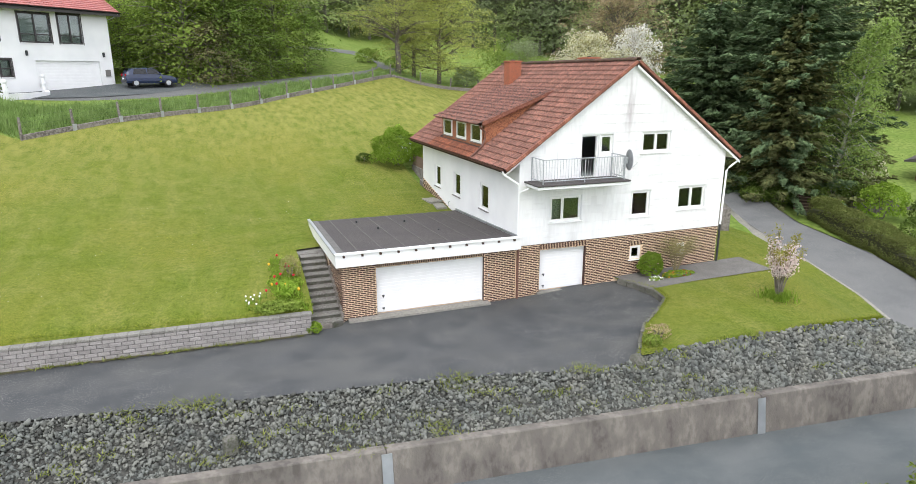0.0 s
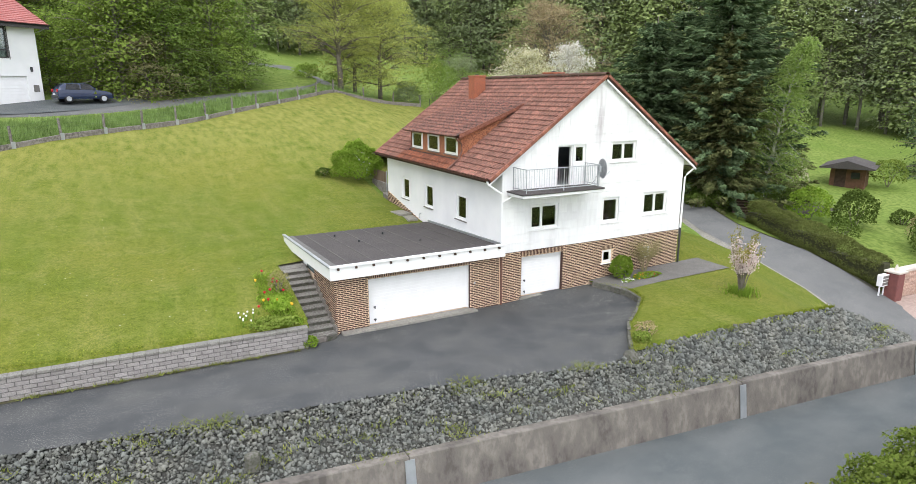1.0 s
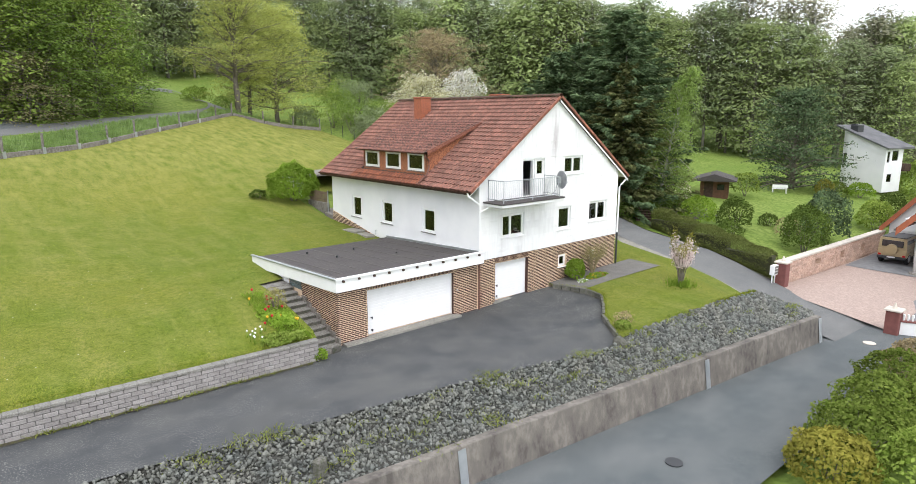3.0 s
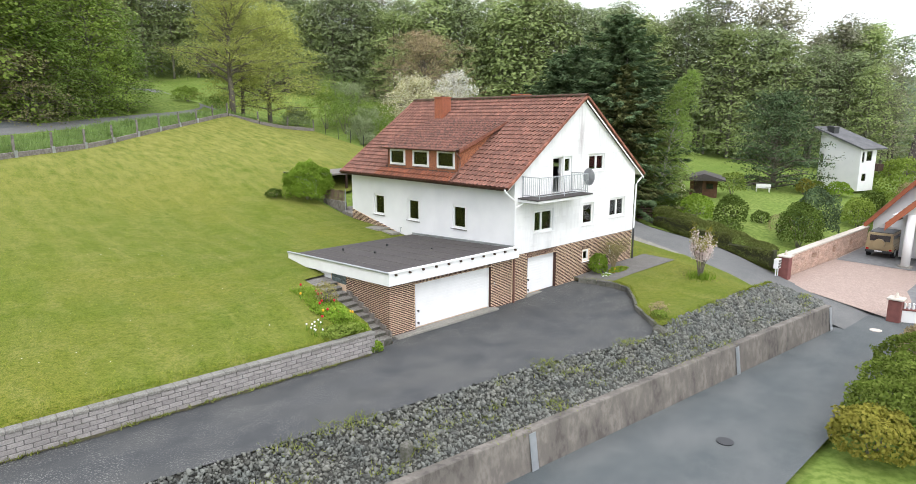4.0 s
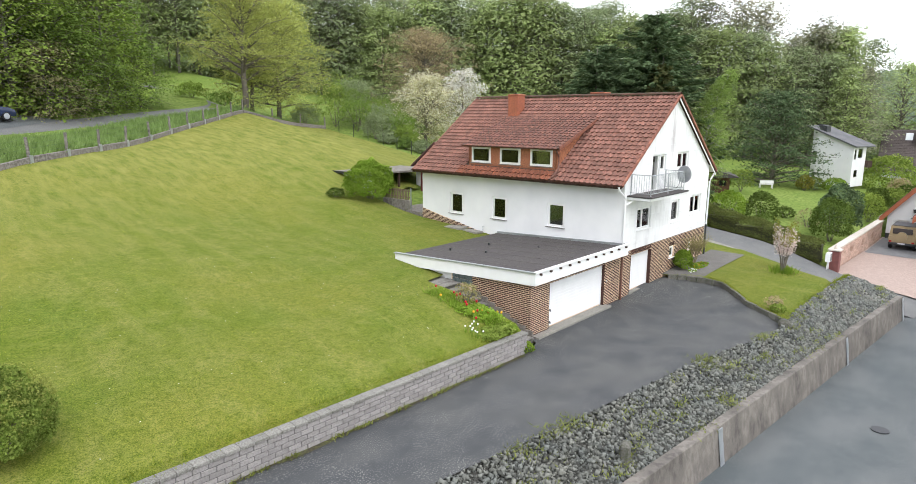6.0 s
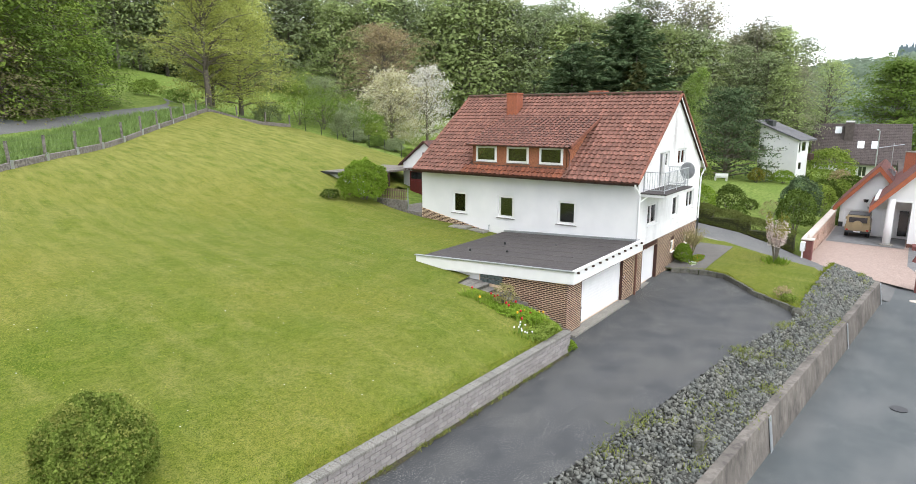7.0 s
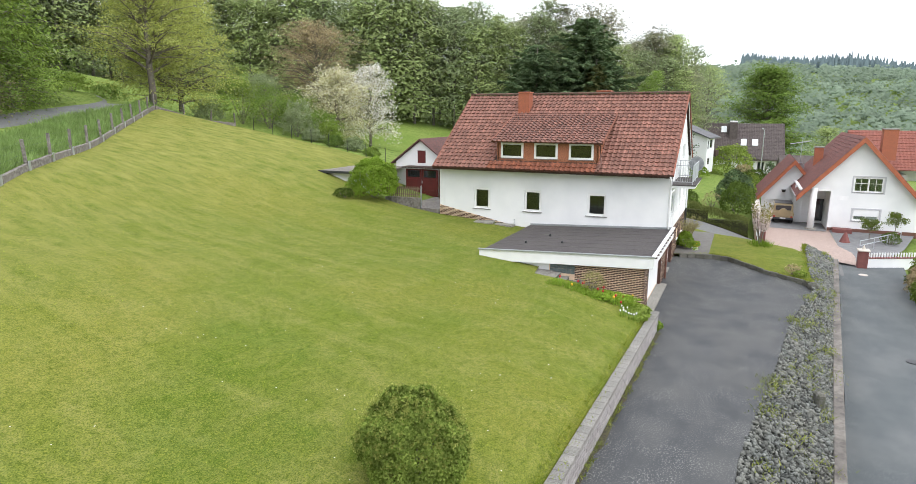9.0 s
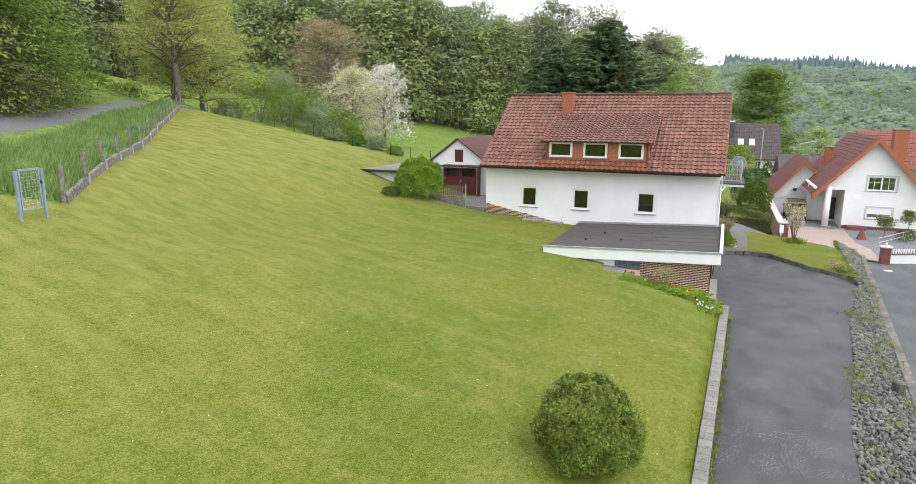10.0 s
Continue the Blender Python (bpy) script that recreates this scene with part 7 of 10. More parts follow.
# ---- outbuildings behind the house ----
def outbuildings():
    c = thing("carport", "low flat-roofed carport set into the slope", "carport")
    part("roof_slab", boxed(0.4, 7.4, 19.9, 25.3, 5.0, 5.13, r=0.01), M_CONCRETE, c, "grey concrete flat roof")
    part("roof_edge", boxed(0.34, 0.4, 19.9, 25.3, 4.98, 5.15), M_DARKMETAL, c)
    part("side_wall", boxed(0.7, 0.95, 19.9, 25.0, 2.9, 5.0), M_RENDER, c, "stained white rendered wall")
    part("back_wall", boxed(0.95, 7.2, 24.8, 25.0, 3.2, 5.0), M_RENDER, c)
    for x in (3.5, 6.6):
        part("post", boxed(x, x + 0.14, 20.0, 20.14, 3.0, 5.0), M_DARKWOOD, c)
    b = thing("barn", "small white gabled barn with red doors", "barn")
    bm = bmesh.new()
    wall_cells(bm, "x", 6.0, 6.2, 16.4, 20.7, 2.9, lambda y: 7.1 - abs(y - 18.55) * 0.74, [(18.15, 18.84, 5.42, 6.36)], (18.55,))
    part("gable_wall", bm, M_RENDER, b)
    part("loft_door", boxed(6.02, 6.08, 18.15, 18.84, 5.42, 6.36), M_REDWOOD, b, "dark red loft door")
    part("side_wall", boxed(6.2, 13.0, 20.5, 20.7, 2.9, 5.5), M_RENDER, b)
    part("side_wall", boxed(6.2, 13.0, 16.4, 16.6, 2.9, 5.5), M_RENDER, b)
    for s in (-1, 1):
        bm = bmesh.new()
        e = 18.55 + s * 2.5
        prism(bm, [(18.55, 7.24), (e, 7.24 - 2.5 * 0.74), (e, 7.14 - 2.5 * 0.74), (18.55, 7.14)], "x", 5.75, 13.2)
        part("roof", bm, M_BARNROOF, b, "old red-brown tiled roof")
    # red double door under a toothed fascia
    d = new("barn_door")
    d.parent = b
    for y0 in (16.75, 18.1):
        part("door_leaf", boxed(5.2, 5.26, y0, y0 + 1.32, 3.05, 5.05, r=0.01), M_REDWOOD, d)
        part("door_window", boxed(5.185, 5.2, y0 + 0.15, y0 + 1.15, 4.45, 4.95), M_GLASSDARK, d)
        for z in (3.4, 4.2):
            part("door_rail", boxed(5.17, 5.2, y0 + 0.05, y0 + 1.27, z, z + 0.1), M_REDWOOD, d)
    part("door_handle", boxed(5.14, 5.18, 18.0, 18.06, 4.0, 4.2), M_METAL, d)
    part("porch_roof", boxed(4.9, 6.0, 16.4, 19.6, 5.12, 5.22), M_DARKWOOD, b)
    me = finish(boxed(0, 0.02, 0, 0.07, -0.1, 0.0), "fascia_tooth", M_WHITE)
    for i in range(24):
        part("fascia_tooth", me, None, b).matrix_local = pose(4.9, 16.45 + i * 0.13, 5.2)
    part("porch_wall", boxed(4.95, 5.2, 16.4, 16.55, 3.0, 5.1), M_BRICK_ST, b)
    p = thing("picket_fence", "brown wooden picket fence on a low concrete wall", "fence")
    part("base_wall", boxed(0.5, 0.7, 15.72, 18.4, 2.6, 3.6, r=0.02), M_CONCRETE, p)
    me = finish(boxed(0.0, 0.03, 0.0, 0.08, 0.0, 0.72), "picket", M_WOOD)
    for i in range(16):
        part("picket", me, None, p).matrix_local = pose(0.58, 15.9 + i * 0.155, 3.6)
    for z in (3.75, 4.15):
        part("rail", boxed(0.61, 0.65, 15.8, 18.4, z, z + 0.07), M_WOOD, p)
    part("fence_post", boxed(0.52, 0.58, 15.64, 15.7, 2.6, 4.42), M_METAL, p, "grey metal post")
    bm = bmesh.new()
    prism(bm, [(0.6, 14.0), (6.0, 14.0), (6.0, 19.8), (0.7, 19.8), (0.7, 15.7), (0.2, 15.5), (0.0, 14.1)], "z", 2.4, 3.02)
    solo("rear_yard", bm, M_CONCRETE, "grey concrete yard behind the house", "yard", kind="structure")
    for i, (x, y, w, t) in enumerate(((-0.5, 10.7, 0.8, 8), (-0.45, 9.4, 0.6, -6))):
        solo("stone_slab", boxed(-w / 2, w / 2, -0.6, 0.6, -0.08, 0.05, r=0.02), M_CONC_LIGHT, "grey stone slab lying at the house wall", "slab", at=(x, y, lawn_z(x, y) + 0.03), turn=t, group="slabs along the wall")


M_BARNROOF = mat("old_barn_tile", (0.15, 0.06, 0.05), 0.85, (0.1, 0.05, 0.045), 3.0, (0.07, 0.04, 0.035), 12, 0.5, 30)
M_GLASSDARK = mat("dark_pane", (0.02, 0.022, 0.025), 0.08, None, bump=0.0, spec=0.8)
outbuildings()


# ---- neighbours ----
M_ORANGEBOARD = mat("orange_board", (0.36, 0.11, 0.05), 0.6, (0.3, 0.09, 0.045), 3.0, None, bump=0.1)
M_PAVE = mat("pink_paving", (0.42, 0.32, 0.27), 0.85, (0.36, 0.27, 0.23), 2.5, (0.3, 0.23, 0.2), 9, 0.3, 12)
M_PAVE_GREY = mat("grey_paving", (0.2, 0.2, 0.2), 0.85, (0.16, 0.16, 0.165), 2.5, None, bump=0.3, bump_scale=12)
M_PINKSTONE = mat("sandstone_wall", (0.46, 0.3, 0.23), 0.85, (0.36, 0.23, 0.18), 4.0, (0.55, 0.4, 0.32), 9, 0.4, 14, rand=0.18)
M_REDSTONE = mat("red_sandstone", (0.2, 0.075, 0.065), 0.85, (0.16, 0.06, 0.055), 4.0, None, bump=0.3)
M_DARKFRAME = mat("dark_window_frame", (0.05, 0.045, 0.045), 0.5, None, bump=0.0)
M_TILE_N = mat("neighbour_roof_tile", (0.2, 0.07, 0.055), 0.75, (0.15, 0.055, 0.045), 1.4, (0.1, 0.045, 0.04), 8, 0.3, 30)
M_TILE_RED = mat("bright_red_roof", (0.4, 0.13, 0.115), 0.5, (0.34, 0.11, 0.1), 1.5, None, bump=0.3, bump_scale=10)
M_SURROUND = mat("grey_surround", (0.5, 0.5, 0.52), 0.8, None, bump=0.05)
M_CURTAINN = mat("white_curtain", (0.75, 0.75, 0.74), 0.9, None, bump=0.1)


def tile_rows(parent, name, p0, along, down, n_rows, length, material):
    """Lapped tile courses on a neighbouring roof, one ribbed strip each."""
    p0, along, down = Vector(p0), Vector(along).normalized(), Vector(down)
    step = down / n_rows
    nrm = along.cross(down).normalized()
    if nrm.z < 0:
        nrm = -nrm
    bm = bmesh.new()
    k = int(length / 0.32)
    for r in range(n_rows):
        a = p0 + step * r
        rows = []
        for t, h in ((0.0, 0.01), (1.04, 0.05), (1.04, 0.01)):
            rows.append([bm.verts.new(a + step * t + along * (length * i / (2 * k)) + nrm * (h + (0.035 if i % 2 else 0.0))) for i in range(2 * k + 1)])
        for u, v in zip(rows, rows[1:]):
            for i in range(2 * k):
                bm.faces.new((u[i], u[i + 1], v[i + 1], v[i]))
    part(name, bm, material, parent, "dark red tile courses")["kind"] = "stuff"


def neighbour_house():
    h = thing("neighbour_house", "white gabled house with red-brown roof and orange bargeboards", "house")
    gx, ry, rz = 34.0, -13.6, 7.0
    slope = 1.12
    # main gable wall facing the forecourt
    top = lambda y: rz - 0.25 - abs(y - ry) * slope * 0.98
    holes = [(-15.62, -13.2, 1.8, 3.2), (-15.55, -13.4, -0.95, 0.12), (-20.3, -18.6, -0.9, 0.3)]
    bm = bmesh.new()
    wall_cells(bm, "x", gx, gx + 0.35, -19.5, -11.4, -2.3, lambda y: max(-2.2, top(y)), holes[:2], (ry,))
    part("gable_wall", bm, M_RENDER, h)
    bm = bmesh.new()
    wall_cells(bm, "x", gx, gx + 0.3, -11.4, -9.2, 1.9, lambda y: max(1.95, top(y)), [])
    part("porch_beam", bm, M_RENDER, h)
    part("porch_side_wall", boxed(gx + 0.35, 43.0, -11.7, -11.4, -2.3, 4.15), M_RENDER, h)
    part("porch_back_wall", boxed(38.2, 38.5, -11.4, -8.6, -2.3, 1.8), M_RENDER, h)
    part("far_wall", boxed(43, 50, -19, -10.6, -2.3, 2.9), M_RENDER, h)
    part("plinth", boxed(gx - 0.03, gx - 0.001, -19.5, -11.4, -2.3, -1.75), M_BROWNPIPE, h, "dark red-brown plinth")
    # windows
    w = window(h, "x", gx, -15.62, -13.2, 1.8, 3.2, (1, 1), depth=0.1)
    for y in (-15.0, -13.8):
        part("glazing_bar", boxed(gx + 0.09, gx + 0.12, y - 0.02, y + 0.02, 1.9, 3.1), M_FRAME, w)
    part("glazing_bar", boxed(gx + 0.09, gx + 0.12, -15.5, -13.3, 2.6, 2.64), M_FRAME, w)
    w = window(h, "x", gx, -15.55, -13.4, -0.95, 0.12, (1, 1), depth=0.1)
    part("roller_shutter", boxed(gx + 0.02, gx + 0.07, -15.5, -13.45, -0.5, 0.1), M_WHITE, w, "half-lowered white roller shutter")
    for z0, z1, y0, y1 in ((1.66, 3.34, -15.78, -13.04), (-1.09, 0.26, -15.71, -13.24)):
        bm = bmesh.new()
        for b in ((y0, y0 + 0.14, z0, z1), (y1 - 0.14, y1, z0, z1), (y0 + 0.14, y1 - 0.14, z0, z0 + 0.12), (y0 + 0.14, y1 - 0.14, z1 - 0.12, z1)):
            box(bm, gx - 0.025, gx - 0.001, *b)
        part("window_surround", bm, M_SURROUND, h, "grey painted window surround")
    # front door and porch column
    d = new("front_door")
    d.parent = h
    part("door_leaf", boxed(38.1, 38.19, -10.4, -9.3, -2.0, 0.6, r=0.01), M_WHITE, d, "white front door")
    part("door_glass", boxed(38.08, 38.1, -11.3, -10.6, -1.8, 0.5), M_GLASSDARK, d)
    part("porch_column", tubed([(33.9, -9.95, -2.0), (33.9, -9.95, 2.0)], 0.3, 18), M_WHITE, h, "round white porch column", smooth=True)
    part("column_foot", tubed([(33.9, -9.95, -2.15), (33.9, -9.95, -1.9)], 0.5, 18), M_CONC_LIGHT, h)
    part("porch_step", tubed([(34.1, -9.95, -2.25), (34.1, -9.95, -2.08)], 1.25, 22), M_PAVE_GREY, h)
    part("porch_soffit", boxed(34.0, 43.0, -11.4, -8.7, 1.75, 1.9), M_WHITE, h)
    # roof with bargeboards
    run = 5.15
    for s in (1, -1):
        y_e = ry + s * run
        bm = bmesh.new()
        prism(bm, [(ry, rz), (y_e, rz - run * slope), (y_e, rz - 0.2 - run * slope), (ry, rz - 0.2)], "x", gx - 0.75, 51.0)
        part("roof", bm, M_TILE_N, h, "red-brown roof")
        bm = bmesh.new()
        prism(bm, [(ry, rz + 0.03), (y_e, rz + 0.03 - run * slope), (y_e, rz - 0.52 - run * slope), (ry, rz - 0.52)], "x", gx - 0.8, gx - 0.75)
        part("bargeboard", bm, M_ORANGEBOARD, h, "orange-brown bargeboard")
        tile_rows(h, "roof_tiles", (gx - 0.7, ry, rz), (1, 0, 0), (0, s * run, -run * slope), 20, 17.0, M_TILE_N)
    part("gutter", half_gutter((gx - 0.8, ry + run + 0.06, rz - run * slope), (43.0, ry + run + 0.06, rz - run * slope), 0.1), M_WHITE, h)
    part("rear_roof_block", boxed(46, 54, -23, -14.5, 2.0, 5.6), M_RENDER, h)
    bm = bmesh.new()
    prism(bm, [(-26.0, 7.2), (-13.6, 7.2), (-13.6, 2.5), (-26, 2.5)], "x", 46.0, 46.2)
    bmesh.ops.delete(bm, geom=bm.verts[:], context="VERTS")
    prism(bm, [(41.5, 3.4), (46.0, 7.3), (50.5, 3.4)], "y", -27.0, -13.6)
    part("cross_roof", bm, M_TILE_N, h, "red-brown cross roof")
    tile_rows(h, "roof_tiles", (46.0, -26.8, 7.32), (0, 1, 0), (-4.5, 0, -3.9), 15, 13.2, M_TILE_RED2)
    for x0, y0, z0, z1, r in ((43.2, -10.8, 1.6, 5.5, 0.42), (39.0, -16.4, 4.6, 7.6, 0.62)):
        c = new("chimney")
        c.parent = h
        part("shaft", boxed(x0 - r, x0 + r, y0 - r, y0 + r, z0, z1, r=0.01), M_CHIMNEY, c, "orange brick chimney")
        part("chimney_cap", boxed(x0 - r - 0.06, x0 + r + 0.06, y0 - r - 0.06, y0 + r + 0.06, z1, z1 + 0.1), M_CONC_LIGHT, c)
    # wall lamp and plaque without writing
    part("wall_plaque", boxed(gx - 0.02, gx - 0.001, -12.9, -11.9, 0.95, 1.35), M_PANEL, h)
    part("gable_lamp", boxed(gx - 0.2, gx, ry - 0.1, ry + 0.1, rz - 0.75, rz - 0.62), M_WHITE, h)
    # planting trough by the wall
    part("plant_trough", boxed(gx - 1.2, gx - 0.05, -13.4, -11.8, -2.3, -1.7, r=0.02), M_REDSTONE, h)
    # garage with its own gable
    g = thing("neighbour_garage", "white gabled garage with orange bargeboards", "garage")
    ax, ay, az = 42.6, -8.55, 4.15
    bm = bmesh.new()
    wall_cells(bm, "x", ax, ax + 0.3, -11.4, -5.6, -2.2, lambda y: az - 0.2 - abs(y - ay) * 1.22, [(-9.4, -6.0, -2.2, -0.3)], (ay,))
    part("gable_wall", bm, M_RENDER, g)
    dd = new("garage_door")
    dd.parent = g
    bm = bmesh.new()
    prof = [(ax + 0.2, -0.3), (ax + 0.2, -2.15)]
    for i in range(8):
        z = -2.15 + i * 0.231
        prof += [(ax + 0.13, z), (ax + 0.11, z + 0.02), (ax + 0.11, z + 0.21), (ax + 0.13, z + 0.229)]
    prism(bm, prof, "y", -9.4, -6.0)
    part("door_panel", bm, M_WHITE, dd, "white sectional garage door")
    for s in (1, -1):
        y_e = ay + s * 3.5
        bm = bmesh.new()
        prism(bm, [(ay, az), (y_e, az - 3.5 * 1.22), (y_e, az - 0.18 - 3.5 * 1.22), (ay, az - 0.18)], "x", ax - 0.7, 52.0)
        part("roof", bm, M_TILE_N, g, "red-brown roof")
        tile_rows(g, "roof_tiles", (ax - 0.65, ay, az), (1, 0, 0), (0, s * 3.5, -3.5 * 1.22), 15, 12.0, M_TILE_N)
        bm = bmesh.new()
        prism(bm, [(ay, az + 0.03), (y_e, az + 0.03 - 3.5 * 1.22), (y_e, az - 0.5 - 3.5 * 1.22), (ay, az - 0.5)], "x", ax - 0.75, ax - 0.7)
        part("bargeboard", bm, M_ORANGEBOARD, g, "orange-brown bargeboard")
    part("gutter", half_gutter((ax - 0.7, ay + 3.56, az - 3.5 * 1.22), (52, ay + 3.56, az - 3.5 * 1.22), 0.09), M_WHITE, g)
    part("wall_lamp", tubed([(ax - 0.25, -7.75, 0.55), (ax - 0.25, -7.75, 0.85)], 0.16, 8, 0.24), M_GLASSDARK, g)
    part("corner_plinth", boxed(ax - 0.05, ax, -6.0, -5.6, -2.2, -1.6), M_DARKMETAL, g)
    # satellite dish on a mast
    d = thing("satellite_dish", "grey satellite dish on the garage roof", "satellite dish", at=(45.5, -9.3, 3.2))
    bm = bmesh.new()
    bmesh.ops.create_uvsphere(bm, u_segments=18, v_segments=8, radius=0.62)
    bmesh.ops.delete(bm, geom=[v for v in bm.verts if v.co.x < 0.3], context="VERTS")
    bmesh.ops.solidify(bm, geom=bm.faces[:], thickness=0.03)
    part("reflector", bm, M_DISH, d)
    part("mast", tubed([(0.5, 0, -1.5), (0.5, 0, 3.0)], 0.03, 6), M_METAL, d)
    part("aerial", tubed([(0.5, 1.2, 2.5), (0.5, -0.9, 2.9)], 0.05, 5), M_METAL, d)


M_TILE_RED2 = mat("orange_red_roof", (0.24, 0.08, 0.055), 0.7, (0.2, 0.068, 0.048), 2.0, None, bump=0.3, bump_scale=20)
neighbour_house()


def forecourt():
    def z_at(x):
        return lerp_at(x, (18, 22, 33, 45), (-2.3, -1.62, -2.06, -2.15))
    xs = [20.0, 22.0, 24.0, 27.0, 30.0, 33.0, 38.0, 43.0]
    L = [(x if x > 21 else 20.9, -5.35, lerp_at(x, (20, 22, 33, 43), (-1.64, -1.64, -2.0, -2.1))) for x in xs]
    R = [(x if x > 21 else 19.4, -12.4 if x < 27 else -11.6, lerp_at(x, (19, 22, 33, 43), (-2.42, -2.28, -2.08, -2.1))) for x in xs]
    solo("forecourt", strip_mesh("forecourt", L, R, 60, M_PAVE, across=10), None, "pink-beige paved forecourt of the neighbouring house", "paving", kind="structure")
    solo("parking_paving", strip_mesh("parking_paving", [(33.0, -5.5, -1.99), (42.6, -5.5, -2.08)], [(33.0, -11.3, -2.04), (42.6, -11.3, -2.07)], 12, M_PAVE_GREY), None, "grey block paving in front of the garage", "paving", kind="structure")
    solo("side_paving", strip_mesh("side_paving", [(20.4, -12.3, -2.31), (26, -11.6, -2.2), (33.9, -11.6, -2.03)], [(20.0, -13.4, -2.31), (27, -16.5, -2.2), (33.9, -18.5, -2.08)], 20, M_PAVE_GREY), None, "grey paved path and bed beside the forecourt", "paving", kind="structure")
    # sandstone wall with niches, piers, white wall with pickets
    w = thing("sandstone_wall", "pink sandstone garden wall with pale coping and niches", "wall", kind="structure")
    bm = bmesh.new()
    base = lambda x: lerp_at(x, (22, 33, 43), (-1.9, -2.4, -2.4))
    topz = lambda x: lerp_at(x, (22, 43), (-0.2, -0.5))
    wall_cells(bm, "y", -5.3, -4.95, 22.1, 42.4, base, topz, [(27.5, 28.6, -1.2, -0.75), (32.5, 33.3, -1.45, -0.85), (37.0, 37.8, -1.5, -0.9)])
    part("wall_core", bm, M_PINKSTONE, w)
    rng = random.Random(14)
    cop = bmesh.new()
    prism(cop, [(22.0, -0.2), (42.5, -0.5), (42.5, -0.38), (22.0, -0.08)], "y", -5.4, -4.85)
    part("coping", cop, M_COPING, w, "pale stone coping")
    n = 0
    z = -2.2
    r = 0
    while z < -0.25:
        x = 22.15 + (0.25 if r % 2 else 0)
        while x < 42.2:
            L_ = rng.uniform(0.35, 0.7)
            hole = any(a - 0.05 < x + L_ / 2 < b + 0.05 and c < z + 0.1 < d for a, b, c, d in ((27.3, 28.8, -1.25, -0.7), (32.3, 33.5, -1.5, -0.8), (36.8, 38.0, -1.55, -0.85)))
            if not hole and z > base(x) + 0.3 and z + 0.18 < topz(x + L_):
                part("stone", boxed(x + 0.012, x + L_ - 0.012, -5.325 - rng.uniform(0, 0.012), -5.29, z + 0.01, z + 0.17, r=0.0), M_PINKSTONE, w)
                n += 1
            x += L_
        z += 0.185
        r += 1
    for name, x, y, z0, z1, lab in (("gate_pier", 22.0, -5.35, -1.8, -0.12, "red sandstone pier with a pale cap at the wall end"), ("gate_pier", 19.35, -12.4, -2.5, -1.12, "red sandstone pier with a pale cap beside the road")):
        p = thing(name, lab, "pier", at=(x, y, 0), group="sandstone piers")
        part("shaft", boxed(-0.33, 0.33, -0.33, 0.33, z0, z1, r=0.03), M_REDSTONE, p)
        part("cap", boxed(-0.42, 0.42, -0.42, 0.42, z1, z1 + 0.12, r=0.03), M_COPING, p)
        bm = bmesh.new()
        bmesh.ops.create_cone(bm, segments=10, radius1=0.14, radius2=0.03, depth=0.32, cap_ends=True)
        bmesh.ops.translate(bm, verts=bm.verts[:], vec=(0, 0, z1 + 0.28))
        part("finial", bm, M_COPING, p)
    m = thing("letter_box", "white letter box standing beside the wall pier", "letter box", at=(21.3, -5.1, -1.55))
    part("box", boxed(-0.3, 0.3, -0.15, 0.15, 0.7, 1.35, r=0.02), M_WHITE, m)
    for x in (-0.2, 0.2):
        part("leg", boxed(x - 0.03, x + 0.03, -0.03, 0.03, -0.2, 0.7), M_WHITE, m)
    for i in range(3):
        part("flap", boxed(-0.25, 0.25, -0.165, -0.15, 0.78 + i * 0.19, 0.92 + i * 0.19), M_SILL, m)
    v = thing("white_wall", "low white garden wall with turned pickets on top", "wall", kind="structure")
    ang = math.degrees(math.atan2(-2.0, -1.55))
    part("wall", boxed(0.3, 9.0, -0.12, 0.12, -2.6, -1.7, r=0.02), M_RENDER, v).matrix_local = pose(19.35, -12.4, 0, 0, 0, -64)
    part("coping", boxed(0.3, 9.0, -0.17, 0.17, -1.7, -1.62, r=0.01), M_REDSTONE, v).matrix_local = pose(19.35, -12.4, 0, 0, 0, -64)
    me = finish(tubed([(0, 0, -1.62), (0, 0, -1.5), (0, 0, -1.4), (0, 0, -1.28)], 0.05, 6, 0.06), "picket", M_WHITE)
    for i in range(40):
        o = 0.45 + i * 0.21
        a = radians(-64)
        part("picket", me, None, v).matrix_local = pose(19.35 + math.cos(a) * o, -12.4 + math.sin(a) * o, 0)
    # front garden of the neighbour: rail, rock, small trees
    f = thing("metal_railing", "pale metal railing in the neighbouring front garden", "railing")
    for x, y in ((24.5, -12.9), (26.5, -14.2), (28.5, -15.5), (30.5, -16.8)):
        part("post", tubed([(x, y, -2.3), (x, y, -1.2)], 0.04, 6), M_METAL, f)
    for z in (-1.25, -1.65):
        part("rail", tubed([(24.5, -12.9, z), (30.5, -16.8, z)], 0.035, 6), M_METAL, f)
    bm = bmesh.new()
    bmesh.ops.create_cone(bm, segments=7, radius1=0.5, radius2=0.08, depth=1.0, cap_ends=True)
    for q in bm.verts:
        q.co *= 1 + 0.2 * noise.noise(q.co * 3)
    solo("pointed_rock", bm, M_REDSTONE, "pointed brown rock in a gravel bed", "stone", at=(28.5, -12.3, -1.75))


M_COPING = mat("pale_coping", (0.6, 0.54, 0.47), 0.8, (0.5, 0.45, 0.4), 3.0, None, bump=0.2)
forecourt()


